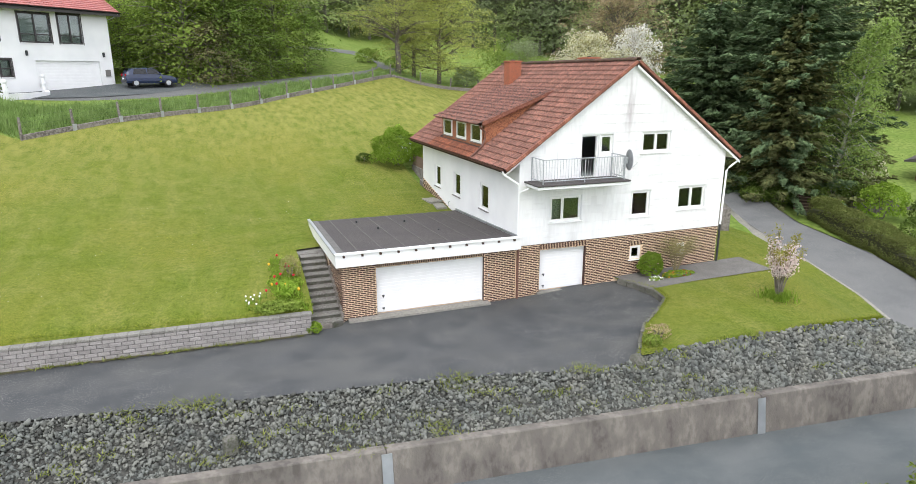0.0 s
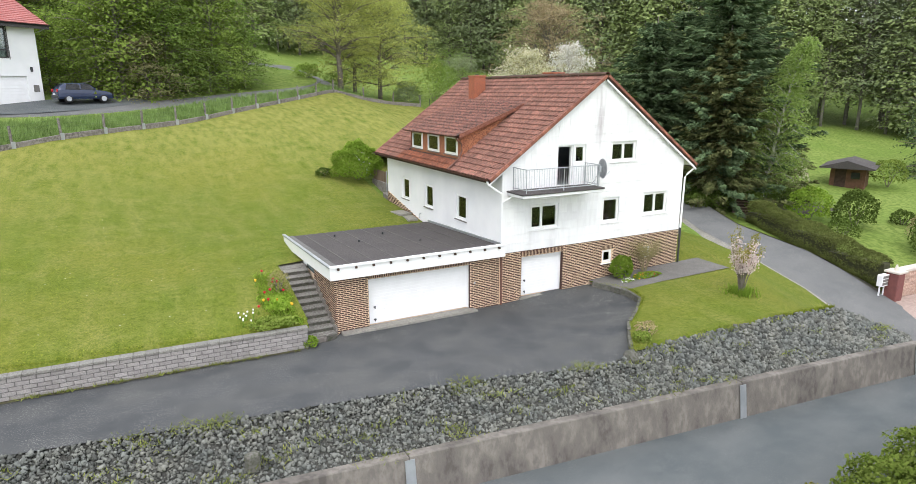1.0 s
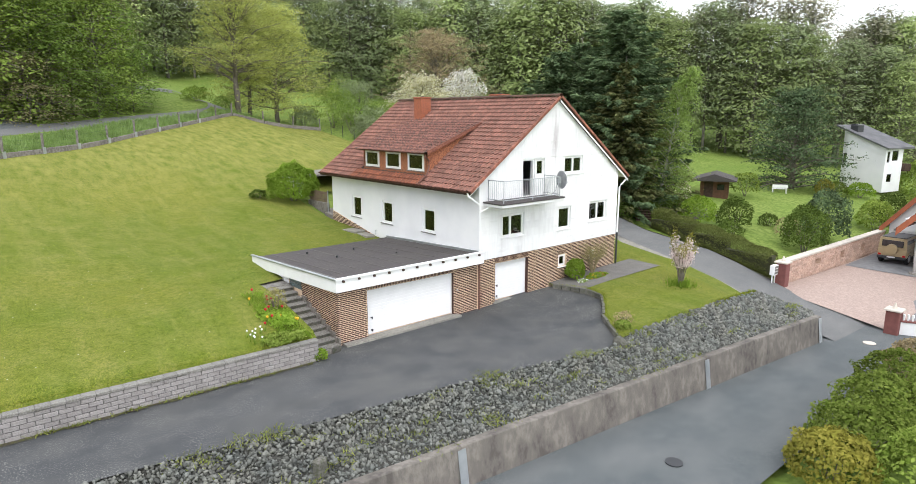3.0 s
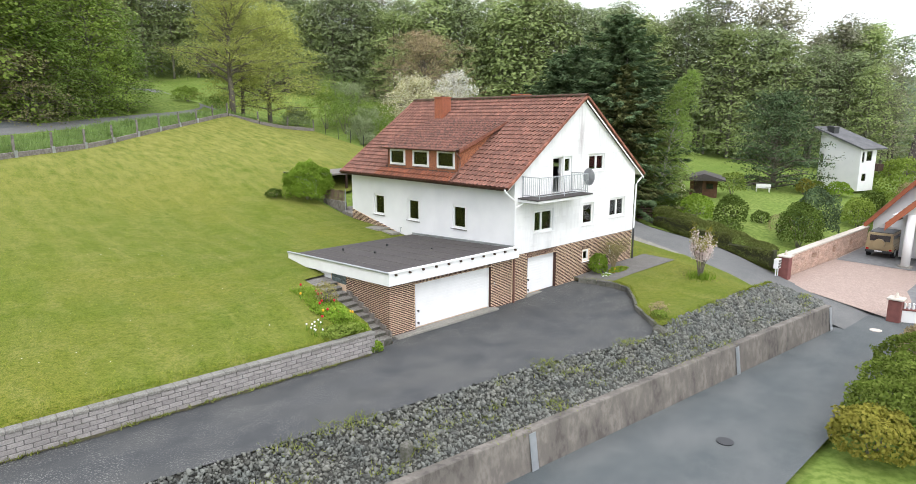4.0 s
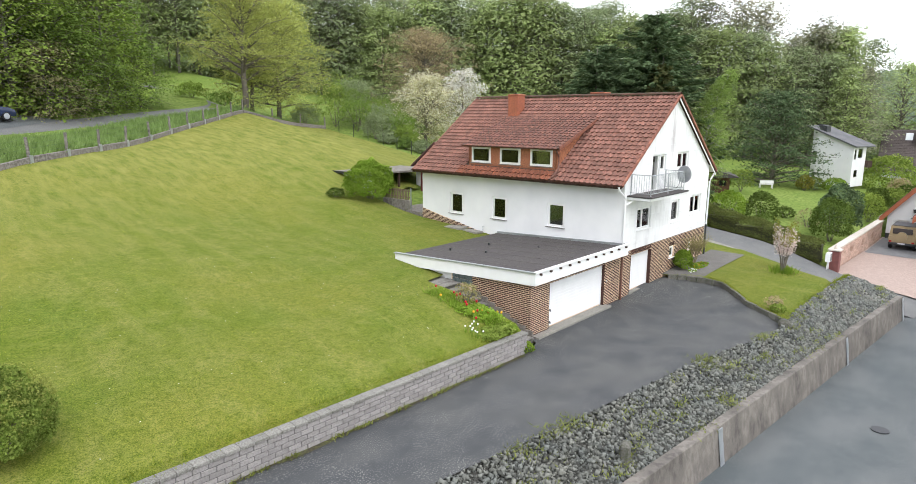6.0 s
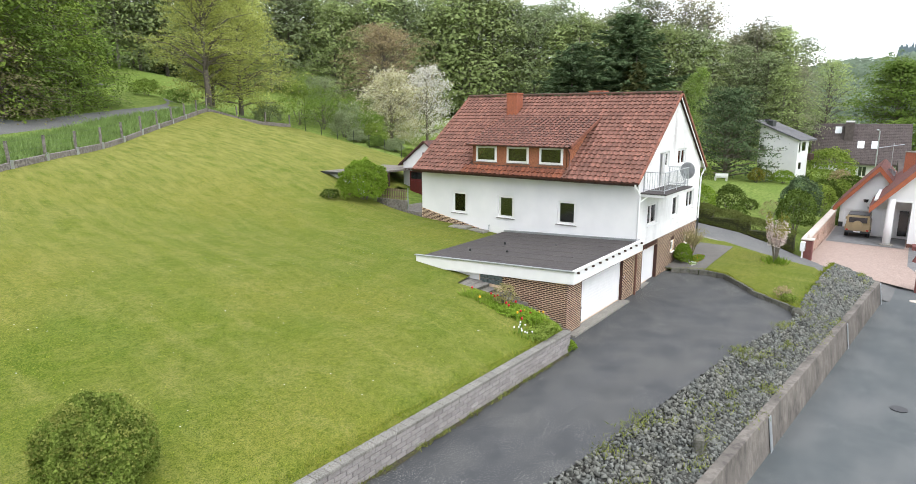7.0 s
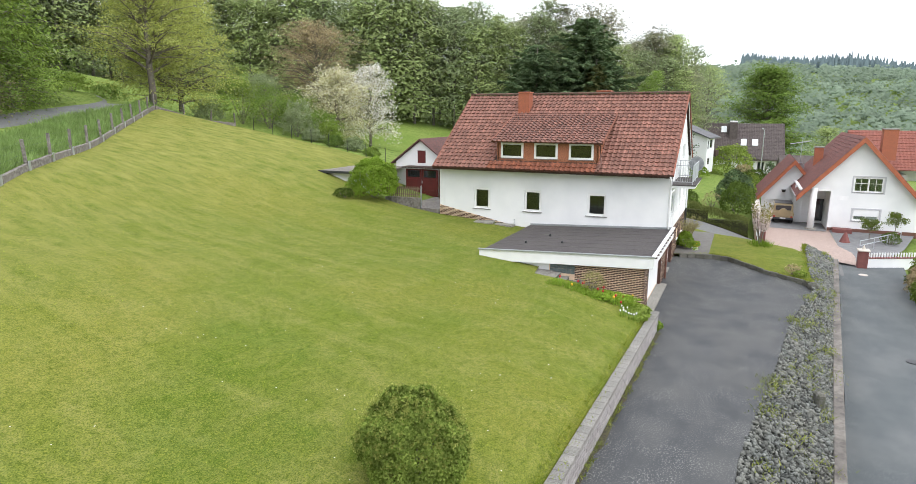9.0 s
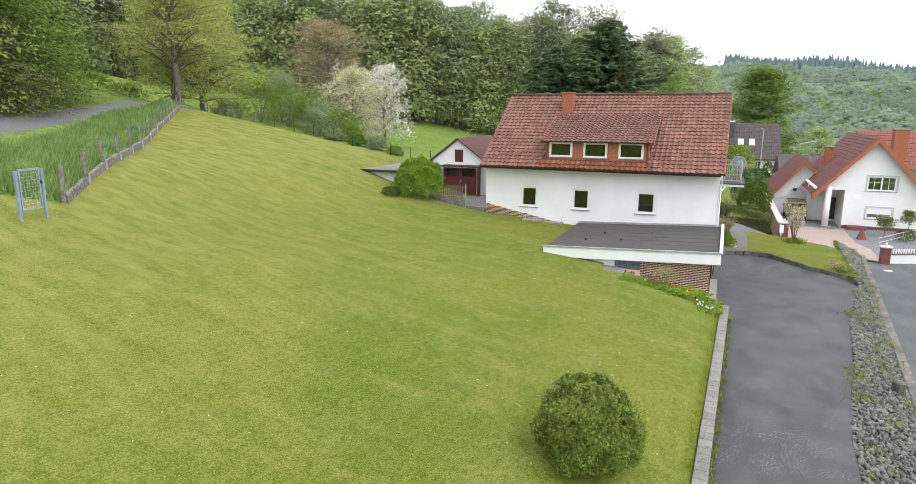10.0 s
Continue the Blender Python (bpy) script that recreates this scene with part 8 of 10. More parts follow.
def wheel(parent, x, y, z, r, w, side):
    bm = bmesh.new()
    bmesh.ops.create_cone(bm, segments=24, radius1=r, radius2=r, depth=w, cap_ends=True, matrix=Matrix.Translation((x, y, z)) @ Matrix.Rotation(math.pi / 2, 4, "X"))
    bmesh.ops.bevel(bm, geom=[e for e in bm.edges if len(e.link_faces) == 2 and any(len(f.verts) > 6 for f in e.link_faces)], offset=0.04, segments=2, affect="EDGES")
    t = part("wheel", bm, M_TYRE, parent)
    bm = bmesh.new()
    bmesh.ops.create_cone(bm, segments=16, radius1=r * 0.66, radius2=r * 0.6, depth=0.03, cap_ends=True, matrix=Matrix.Translation((x, y + side * (w / 2 + 0.005), z)) @ Matrix.Rotation(math.pi / 2, 4, "X"))
    part("rim", bm, M_METAL, t, "silver wheel rim")


def lofted(sections):
    """A closed body through cross-sections: each (x, [(y, z), ...])."""
    bm = bmesh.new()
    rows = [[bm.verts.new((x, y, z)) for y, z in pts] for x, pts in sections]
    n = len(rows[0])
    for a, b in zip(rows, rows[1:]):
        for i in range(n):
            bm.faces.new((a[i], a[(i + 1) % n], b[(i + 1) % n], b[i]))
    bm.faces.new(rows[0][::-1])
    bm.faces.new(rows[-1])
    bmesh.ops.recalc_face_normals(bm, faces=bm.faces[:])
    return bm


def side_profile(half, belt, roof, low=0.28, tuck=0.0):
    pts = [(half * 0.9, low), (half, low + 0.18), (half, belt * 0.75), (half * 0.97, belt)]
    if roof > belt + 0.05:
        pts += [(half * (0.8 - tuck), roof - 0.05), (half * 0.62, roof)]
    else:
        pts += [(half * 0.9, belt + 0.02), (half * 0.6, belt + 0.04)]
    return pts + [(-y, z) for y, z in pts[::-1]]


def hatchback():
    c = thing("car", "dark blue hatchback parked on the lane", "car", at=(-17.5, 39.7, ground_z(-17.5, 39.7) + 0.14), turn=20)
    M = mat("dark_blue_paint", (0.018, 0.03, 0.07), 0.25, None, bump=0.0, spec=0.6)
    k = 1.06
    sec = [(-2.0, 0.78, 0.55, 0.0), (-1.95, 0.83, 0.95, 0.0), (-1.75, 0.85, 0.98, 1.3), (-1.35, 0.86, 0.98, 1.5), (-0.4, 0.86, 0.96, 1.53), (0.3, 0.86, 0.95, 1.46), (0.85, 0.86, 0.94, 1.0), (1.5, 0.84, 0.86, 0.0), (1.9, 0.78, 0.72, 0.0), (2.03, 0.66, 0.6, 0.0)]
    bm = lofted([(x * k, [(y * k, z * k) for y, z in side_profile(h, b, max(r, b), 0.3)]) for x, h, b, r in sec])
    part("body", bm, M, c, smooth=False)
    for s in (-1, 1):
        for x0, x1, x2, x3 in ((-1.3, -1.45, -0.42, -0.38), (-0.32, -0.34, 0.28, 0.66)):
            bm = bmesh.new()
            v = [bm.verts.new((x * k, s * y * k, z * k)) for x, y, z in ((x1, 0.845, 1.02), (x3, 0.845, 1.0), (x2, 0.7, 1.43), (x0, 0.7, 1.44))]
            bm.faces.new(v)
            bmesh.ops.solidify(bm, geom=bm.faces[:], thickness=0.02)
            part("side_window", bm, M_GLASSDARK, c, "dark side window")
        for x in (-1.28, 1.25):
            wheel(c, x * k, s * 0.76 * k, 0.31 * k, 0.31 * k, 0.2, s)
        part("tail_light", boxed(-2.02 * k, -1.85 * k, s * 0.62 * k - 0.1, s * 0.62 * k + 0.1, 0.85 * k, 1.05 * k, r=0.02), M_TAIL, c, "red tail light")
        part("mirror", boxed(0.55 * k, 0.68 * k, s * 0.95 * k - 0.08, s * 0.95 * k + 0.08, 0.98 * k, 1.1 * k, r=0.02), M, c)
    part("rear_window", quad([(-1.93, -0.62, 1.02), (-1.93, 0.62, 1.02), (-1.63, 0.52, 1.42), (-1.63, -0.52, 1.42)], k), M_GLASSDARK, c)
    part("windscreen", quad([(0.92, -0.64, 1.0), (0.92, 0.64, 1.0), (0.36, 0.54, 1.45), (0.36, -0.54, 1.45)], k), M_GLASSDARK, c)
    part("number_plate", boxed(-2.05 * k, -2.02 * k, -0.26, 0.26, 0.62 * k, 0.74 * k), M_WHITE, c, "blank white plate")
    part("bumper", boxed(-2.06 * k, -1.9 * k, -0.8 * k, 0.8 * k, 0.36 * k, 0.58 * k, r=0.04), M_DARKMETAL, c)


def quad(pts, k):
    bm = bmesh.new()
    bm.faces.new([bm.verts.new((x * k, y * k, z * k)) for x, y, z in pts])
    bmesh.ops.solidify(bm, geom=bm.faces[:], thickness=0.025)
    return bm


M_TAIL = mat("red_lamp_glass", (0.45, 0.01, 0.015), 0.2, None, bump=0.0)
hatchback()


def off_roader():
    c = thing("off_road_car", "sand-coloured boxy off-road car with rear spare wheel", "car", at=(38.6, -7.6, -2.06), turn=0)
    M = mat("sand_paint", (0.38, 0.29, 0.16), 0.3, (0.34, 0.26, 0.145), 1.0, None, bump=0.0, spec=0.5)
    k = 1.08
    part("body", boxed(-2.1 * k, 2.1 * k, -0.9 * k, 0.9 * k, 0.5 * k, 1.15 * k, r=0.06), M, c)
    bm = lofted([(x * k, [(0.87 * k, 1.14 * k), (0.8 * k, z * k), (-0.8 * k, z * k), (-0.87 * k, 1.14 * k)]) for x, z in ((-2.08, 1.88), (-1.9, 1.93), (0.35, 1.93), (0.75, 1.2))])
    part("cabin", bm, M, c)
    part("roof_panel", boxed(-2.0 * k, 0.4 * k, -0.78 * k, 0.78 * k, 1.93 * k, 1.97 * k, r=0.02), M_DARKMETAL, c, "dark roof")
    part("rear_window", boxed(-2.125 * k, -2.08 * k, -0.66 * k, 0.66 * k, 1.3 * k, 1.75 * k, r=0.02), M_GLASSDARK, c)
    bm = bmesh.new()
    bmesh.ops.create_cone(bm, segments=26, radius1=0.37 * k, radius2=0.37 * k, depth=0.24 * k, cap_ends=True, matrix=Matrix.Translation((-2.24 * k, 0, 1.12 * k)) @ Matrix.Rotation(math.pi / 2, 4, "Y"))
    part("spare_wheel_cover", bm, M, c, "sand-coloured spare wheel cover")
    for s in (-1, 1):
        for x in (-1.35, 1.4):
            wheel(c, x * k, s * 0.78 * k, 0.4 * k, 0.4 * k, 0.27, s)
            part("wheel_arch", boxed((x - 0.52) * k, (x + 0.52) * k, s * 0.9 * k - 0.06, s * 0.9 * k + 0.06, 0.72 * k, 0.92 * k, r=0.03), M, c)
        part("tail_light", boxed(-2.13 * k, -2.08 * k, s * 0.74 * k - 0.09, s * 0.74 * k + 0.09, 0.62 * k, 0.74 * k), M_TAIL, c, "red tail light")
        part("side_window", boxed(-1.9 * k, 0.2 * k, s * 0.82 * k - 0.02, s * 0.82 * k + 0.02, 1.32 * k, 1.75 * k, r=0.01), M_GLASSDARK, c)
        part("mirror", boxed(0.45 * k, 0.6 * k, s * 1.0 * k - 0.1, s * 1.0 * k + 0.1, 1.2 * k, 1.42 * k, r=0.03), M, c)
    part("bumper", boxed(-2.2 * k, -2.05 * k, -0.88 * k, 0.88 * k, 0.42 * k, 0.6 * k, r=0.03), M_DARKMETAL, c)
    part("number_plate", boxed(-2.22 * k, -2.2 * k, -0.27, 0.27, 0.5 * k, 0.6 * k), M_WHITE, c, "blank white plate")


off_roader()


def upper_house():
    h = thing("upper_house", "white two-storey house with bright red roof and wide garage", "house", at=(-20.4, 40.6, 8.5), turn=39)
    holes = [(-6.35, -1.15, -0.1, 2.35), (-7.2, -4.8, 3.7, 6.0), (-4.2, -2.3, 3.7, 6.1), (-9.0, -8.1, 1.05, 2.45), (-10.9, -8.65, 3.75, 5.95)]
    bm = bmesh.new()
    wall_cells(bm, "y", 0, 0.35, -14, 0, -1.4, lambda u: 6.5, holes)
    part("front_wall", bm, M_RENDER, h)
    part("side_wall", boxed(-0.35, 0, 0.35, 9.5, -1.4, 6.5), M_RENDER, h)
    part("back_wall", boxed(-14, 0, 9.5, 9.7, -1.4, 6.5), M_RENDER, h)
    part("inner_wall", boxed(-13.8, -0.4, 3.0, 3.2, -1.0, 6.5), M_INSIDE, h)
    part("inner_floor", boxed(-13.8, -0.4, 0.4, 9.4, 2.9, 3.1), M_INSIDE, h)
    for k, (u0, u1, z0, z1) in enumerate(holes[1:]):
        w = window(h, "y", 0.0, u0, u1, z0, z1, (1, 1) if k != 2 else (1,), sill=True, depth=0.05, frame_mat=M_DARKFRAME)
        part("transom", boxed(u0 + 0.06, u1 - 0.06, 0.02, 0.09, z0 + 0.62, z0 + 0.7), M_DARKFRAME, w)
        part("curtain", boxed(u0 + 0.1, u1 - 0.1, 0.3, 0.34, z0 + 0.08, z1 - 0.1), M_CURTAINN, w, "white net curtain")
        bm = bmesh.new()
        for b in ((u0 - 0.07, u0, z0 - 0.07, z1 + 0.07), (u1, u1 + 0.07, z0 - 0.07, z1 + 0.07), (u0, u1, z1, z1 + 0.07)):
            box(bm, b[0], b[1], -0.02, 0.1, b[2], b[3])
        part("window_surround", bm, M_DARKFRAME, w, "dark window surround")
    d = new("garage_door")
    d.parent = h
    bm = bmesh.new()
    prof = [(0.28, 2.35), (0.28, -0.1)]
    for i in range(10):
        z = -0.1 + i * 0.245
        prof += [(0.19, z), (0.17, z + 0.015), (0.17, z + 0.225), (0.19, z + 0.244)]
    prism(bm, prof, "x", -6.35, -1.15)
    part("door_panel", bm, M_WHITE, d, "wide white garage door")
    bm = bmesh.new()
    prism(bm, [(-0.85, 6.42), (4.75, 9.6), (10.35, 6.42), (10.35, 6.3), (-0.85, 6.3)], "x", -14.6, 0.75)
    part("roof", bm, M_TILE_RED, h, "bright red tiled roof")
    tile_rows(h, "roof_tiles", (-14.6, 4.75, 9.62), (1, 0, 0), (0, -5.6, -3.18), 18, 15.3, M_TILE_RED)
    part("gutter", half_gutter((-14.6, -0.92, 6.42), (0.8, -0.92, 6.42), 0.09), M_DARKMETAL, h)
    part("fascia", boxed(-14.6, 0.72, -0.86, -0.8, 6.1, 6.4), M_DARKFRAME, h, "dark grey fascia board")
    part("soffit", boxed(-14.6, 0.72, -0.8, 0.0, 6.22, 6.3), M_DARKFRAME, h)
    part("downpipe", tubed([(0.55, -0.85, 6.3), (0.3, -0.4, 6.0), (0.04, 0.1, 5.8), (0.04, 0.1, -0.5)], 0.05, 6), M_METAL, h)
    for x in (-6.95, -0.75):
        part("wall_lamp", boxed(x - 0.07, x + 0.07, -0.18, 0.0, 2.7, 3.1, r=0.02), M_DARKMETAL, h)
    part("wall_box", boxed(-0.75, -0.3, -0.06, 0.0, 1.1, 1.65, r=0.01), M_SILL, h)
    g = thing("planter_wall", "low white front wall with ornamental posts and planter", "wall")
    line = [(-29.5, 31.5, 8.1, 0.75), (-25.7, 28.9, 7.7, 0.75), (-24.3, 34.2, 8.05, 0.4), (-24.9, 36.2, 8.2, 0.4)]
    for p, q in zip(line, line[1:]):
        c = bmesh.new()
        n = Vector((q[1] - p[1], p[0] - q[0], 0)).normalized() * 0.14
        vs = []
        for r in (p, q):
            for sgn in (-1, 1):
                for z in (-0.6, r[3]):
                    vs.append(c.verts.new(Vector((r[0], r[1], r[2] + z)) + n * sgn))
        for fc in ((0, 1, 3, 2), (4, 6, 7, 5), (0, 4, 5, 1), (2, 3, 7, 6), (0, 2, 6, 4), (1, 5, 7, 3)):
            c.faces.new([vs[k] for k in fc])
        bmesh.ops.recalc_face_normals(c, faces=c.faces[:])
        part("wall", c, M_RENDER, g)
    for x, y, z, hh in ((-25.7, 28.9, 7.7, 1.45), (-24.9, 35.9, 8.2, 1.3)):
        part("post", tubed([(x, y, z - 0.4), (x, y, z + hh)], 0.2, 10, 0.15), M_RENDER, g)
        part("post_ring", tubed([(x, y, z + hh * 0.62), (x, y, z + hh * 0.7)], 0.25, 10), M_RENDER, g)
        bm = bmesh.new()
        bmesh.ops.create_icosphere(bm, subdivisions=2, radius=0.19)
        bmesh.ops.translate(bm, verts=bm.verts[:], vec=(x, y, z + hh + 0.14))
        part("ball", bm, M_RENDER, g)
    make_bush("planter_shrub", "small green shrub beside the white planter wall", (-28.0, 33.0, 8.1), 57, 1.2, 1.2, 0.7, M_LEAF_DARK, 0.16, 900)
    ca, sa = math.cos(radians(39)), math.sin(radians(39))
    front = [(-20.4 + ca * u, 40.6 + sa * u) for u in (-15.0, -11.0, -7.5, -4.0, 0.5, 6.0)]
    low = [(-33.0, 26.5), (-28.5, 29.5), (-25.0, 31.5), (-21.5, 34.0), (-17.0, 37.0), (-12.0, 41.0)]
    solo("forecourt_asphalt", strip_mesh("forecourt_asphalt", [(x, y, ground_z(x, y) + 0.14) for x, y in front], [(x, y, ground_z(x, y) + 0.12) for x, y in low], 40, M_ROAD, across=10), None, "dark asphalt forecourt of the upper house", "paving", kind="structure")


upper_house()


def white_house():
    h = thing("far_white_house", "white house with low-pitched grey roof beyond the gardens", "house", at=(66.4, 1.9, 1.3), turn=-14)
    h.scale = (0.7, 0.64, 0.86)
    # local: x along the window side, y along the blank end wall
    bm = bmesh.new()
    wall_cells(bm, "x", 0, 0.3, 0, 7.2, -1.2, lambda u: 4.95 + u * 0.3, [])
    part("end_wall", bm, M_RENDER, h)
    side_holes = [(0.5, 1.3, 2.9, 4.4), (1.9, 3.7, 3.1, 4.5), (1.0, 2.4, 0.2, 1.3)]
    bm = bmesh.new()
    wall_cells(bm, "y", 0, 0.3, 0.3, 5.0, -1.2, lambda u: 4.95, side_holes)
    part("side_wall", bm, M_RENDER, h)
    # dark frame colour on this wall stands in for the shade of the recess
    part("recessed_wall", boxed(5.0, 6.8, 1.5, 1.8, -1.2, 5.2), M_DARKFRAME, h, "recessed wall behind the balcony, coloured dark as shade")
    bm = bmesh.new()
    wall_cells(bm, "x", 1.4, 1.7, 7.2, 9.0, -1.2, lambda u: 4.95 + u * 0.3, [(7.5, 8.8, 2.6, 3.9), (7.6, 8.6, -0.2, 0.5)])
    part("recessed_wall", bm, M_PANEL, h, "grey-white recessed wall")
    part("band", boxed(1.37, 1.399, 7.2, 9.0, 2.2, 2.35), M_SILL, h)
    part("inner_floor", boxed(1.8, 6.6, 1.9, 8.8, 1.9, 2.1), M_INSIDE, h)
    part("back_wall", boxed(6.6, 6.8, 1.8, 9.0, -1.2, 4.9), M_RENDER, h)
    for k in side_holes:
        window(h, "y", 0.0, *k, (1,), frame_mat=M_DARKFRAME)
    for k in ((7.5, 8.8, 2.6, 3.9), (7.6, 8.6, -0.2, 0.5)):
        window(h, "x", 1.4, *k, (1, 1), frame_mat=M_DARKFRAME)
    bm = bmesh.new()
    prism(bm, [(-0.7, 4.72), (9.4, 7.75), (9.4, 7.97), (-0.7, 4.94)], "x", -0.6, 7.2)
    part("roof", bm, M_GREYROOF, h, "flat-pitched grey roof")
    part("verge_board", boxed(-0.64, -0.6, -0.7, -0.6, 4.7, 4.96), M_DARKMETAL, h)
    part("chimney", boxed(0.6, 2.2, 6.0, 7.4, 6.6, 7.9, r=0.02), M_DARKMETAL, h, "dark chimney block")
    part("chimney", boxed(2.2, 3.0, 7.7, 8.5, 7.2, 8.1, r=0.02), M_DARKMETAL, h, "dark chimney block")
    part("balcony", boxed(5.0, 6.8, -0.6, 1.5, 1.6, 2.6), M_DARKWOOD, h, "dark wooden balcony")


M_GREYROOF = mat("grey_roof_sheet", (0.13, 0.13, 0.135), 0.8, (0.09, 0.09, 0.095), 1.0, None, bump=0.3, bump_scale=10)
white_house()


def dark_house():
    h = thing("far_dark_roof_house", "white house with large dark tiled roof and skylights", "house", at=(108, -9.9, -4.6), turn=4)
    # local: front (towards -x), length along y
    L = 14.2
    bm = bmesh.new()
    wall_cells(bm, "x", 0, 0.3, 0, L, -1.5, lambda u: 4.7, [(2.8, 4.2, 2.0, 4.0), (5.6, 7.0, 2.0, 4.0), (9.0, 10.4, 2.0, 4.0)])
    part("front_wall", bm, M_RENDER, h)
    for u in (2.8, 5.6, 9.0):
        window(h, "x", 0.0, u, u + 1.4, 2.0, 4.0, (1, 1), frame_mat=M_FRAME, sill=False)
    part("side_wall", boxed(0.3, 10, 0, 0.3, -1.5, 4.7), M_RENDER, h)
    part("side_wall", boxed(0.3, 10, L - 0.3, L, -1.5, 4.7), M_RENDER, h)
    part("inner_wall", boxed(2.5, 2.7, 0.3, L - 0.3, -1.5, 4.7), M_INSIDE, h)
    bm = bmesh.new()
    prism(bm, [(-0.9, 4.5), (5.5, 11.6), (12.0, 4.5), (12.0, 4.2), (-0.9, 4.2)], "y", -0.8, L + 0.8)
    part("roof", bm, M_DARKROOF, h, "dark grey-brown tiled roof")
    tile_rows(h, "roof_tiles", (5.5, -0.8, 11.62), (0, 1, 0), (-6.4, 0, -7.1), 26, L + 1.6, M_DARKROOF)
    for y, z in ((4.2, 7.2), (6.4, 7.2), (10.3, 9.8)):
        x = (z - 4.5) / 7.1 * 6.4 - 0.9
        bm = bmesh.new()
        prism(bm, [(x - 0.1, z + 0.08), (x + 1.0, z + 1.28), (x + 1.0, z + 1.12), (x - 0.1, z - 0.08)], "y", y, y + 1.1)
        part("skylight", bm, M_SKYLIGHT, h, "bright skylight")
    c = new("dormer")
    c.parent = h
    part("dormer_box", boxed(2.6, 5.2, 8.3, 9.8, 8.0, 11.9), M_DARKROOF, c)
    part("roof_vent", boxed(3.2, 4.2, 8.3, 9.8, 11.9, 12.2, r=0.05), M_WHITE, h)
    s = thing("street_lamp", "tall grey street lamp between the far houses", "street lamp", at=(92, -6.2, -5.0))
    part("pole", tubed([(0, 0, -1), (0, 0, 11.2), (-0.3, 0.3, 11.4)], 0.09, 8, 0.06), M_METAL, s)
    part("lamp_head", boxed(-0.9, -0.2, 0.1, 0.4, 11.35, 11.5, r=0.03), M_METAL, s)
    k = thing("flat_building", "low white building with flat dark roof", "building", at=(95, -14, -4))
    part("wall", boxed(0, 8, -4, 3, -1, 2.8), M_RENDER, k)
    part("roof", boxed(-0.5, 8.5, -4.5, 3.5, 2.8, 3.2), M_DARKROOF, k)
    part("window", boxed(-0.05, 0.0, -3, -1, 0.8, 2.2), M_GLASSDARK, k)
    e = thing("far_brown_roof", "brown-roofed outbuilding behind the neighbouring garage", "building", at=(92, -19, -6.0), turn=5)
    part("wall", boxed(0, 8, 0, 9, -1, 4.0), M_RENDER, e)
    bm = bmesh.new()
    prism(bm, [(-0.6, 3.9), (4, 7.6), (8.6, 3.9)], "y", -0.6, 9.6)
    part("roof", bm, M_DARKROOF, e)


M_SKYLIGHT = mat("skylight_pane", (0.75, 0.78, 0.8), 0.2, None, bump=0.0)
dark_house()


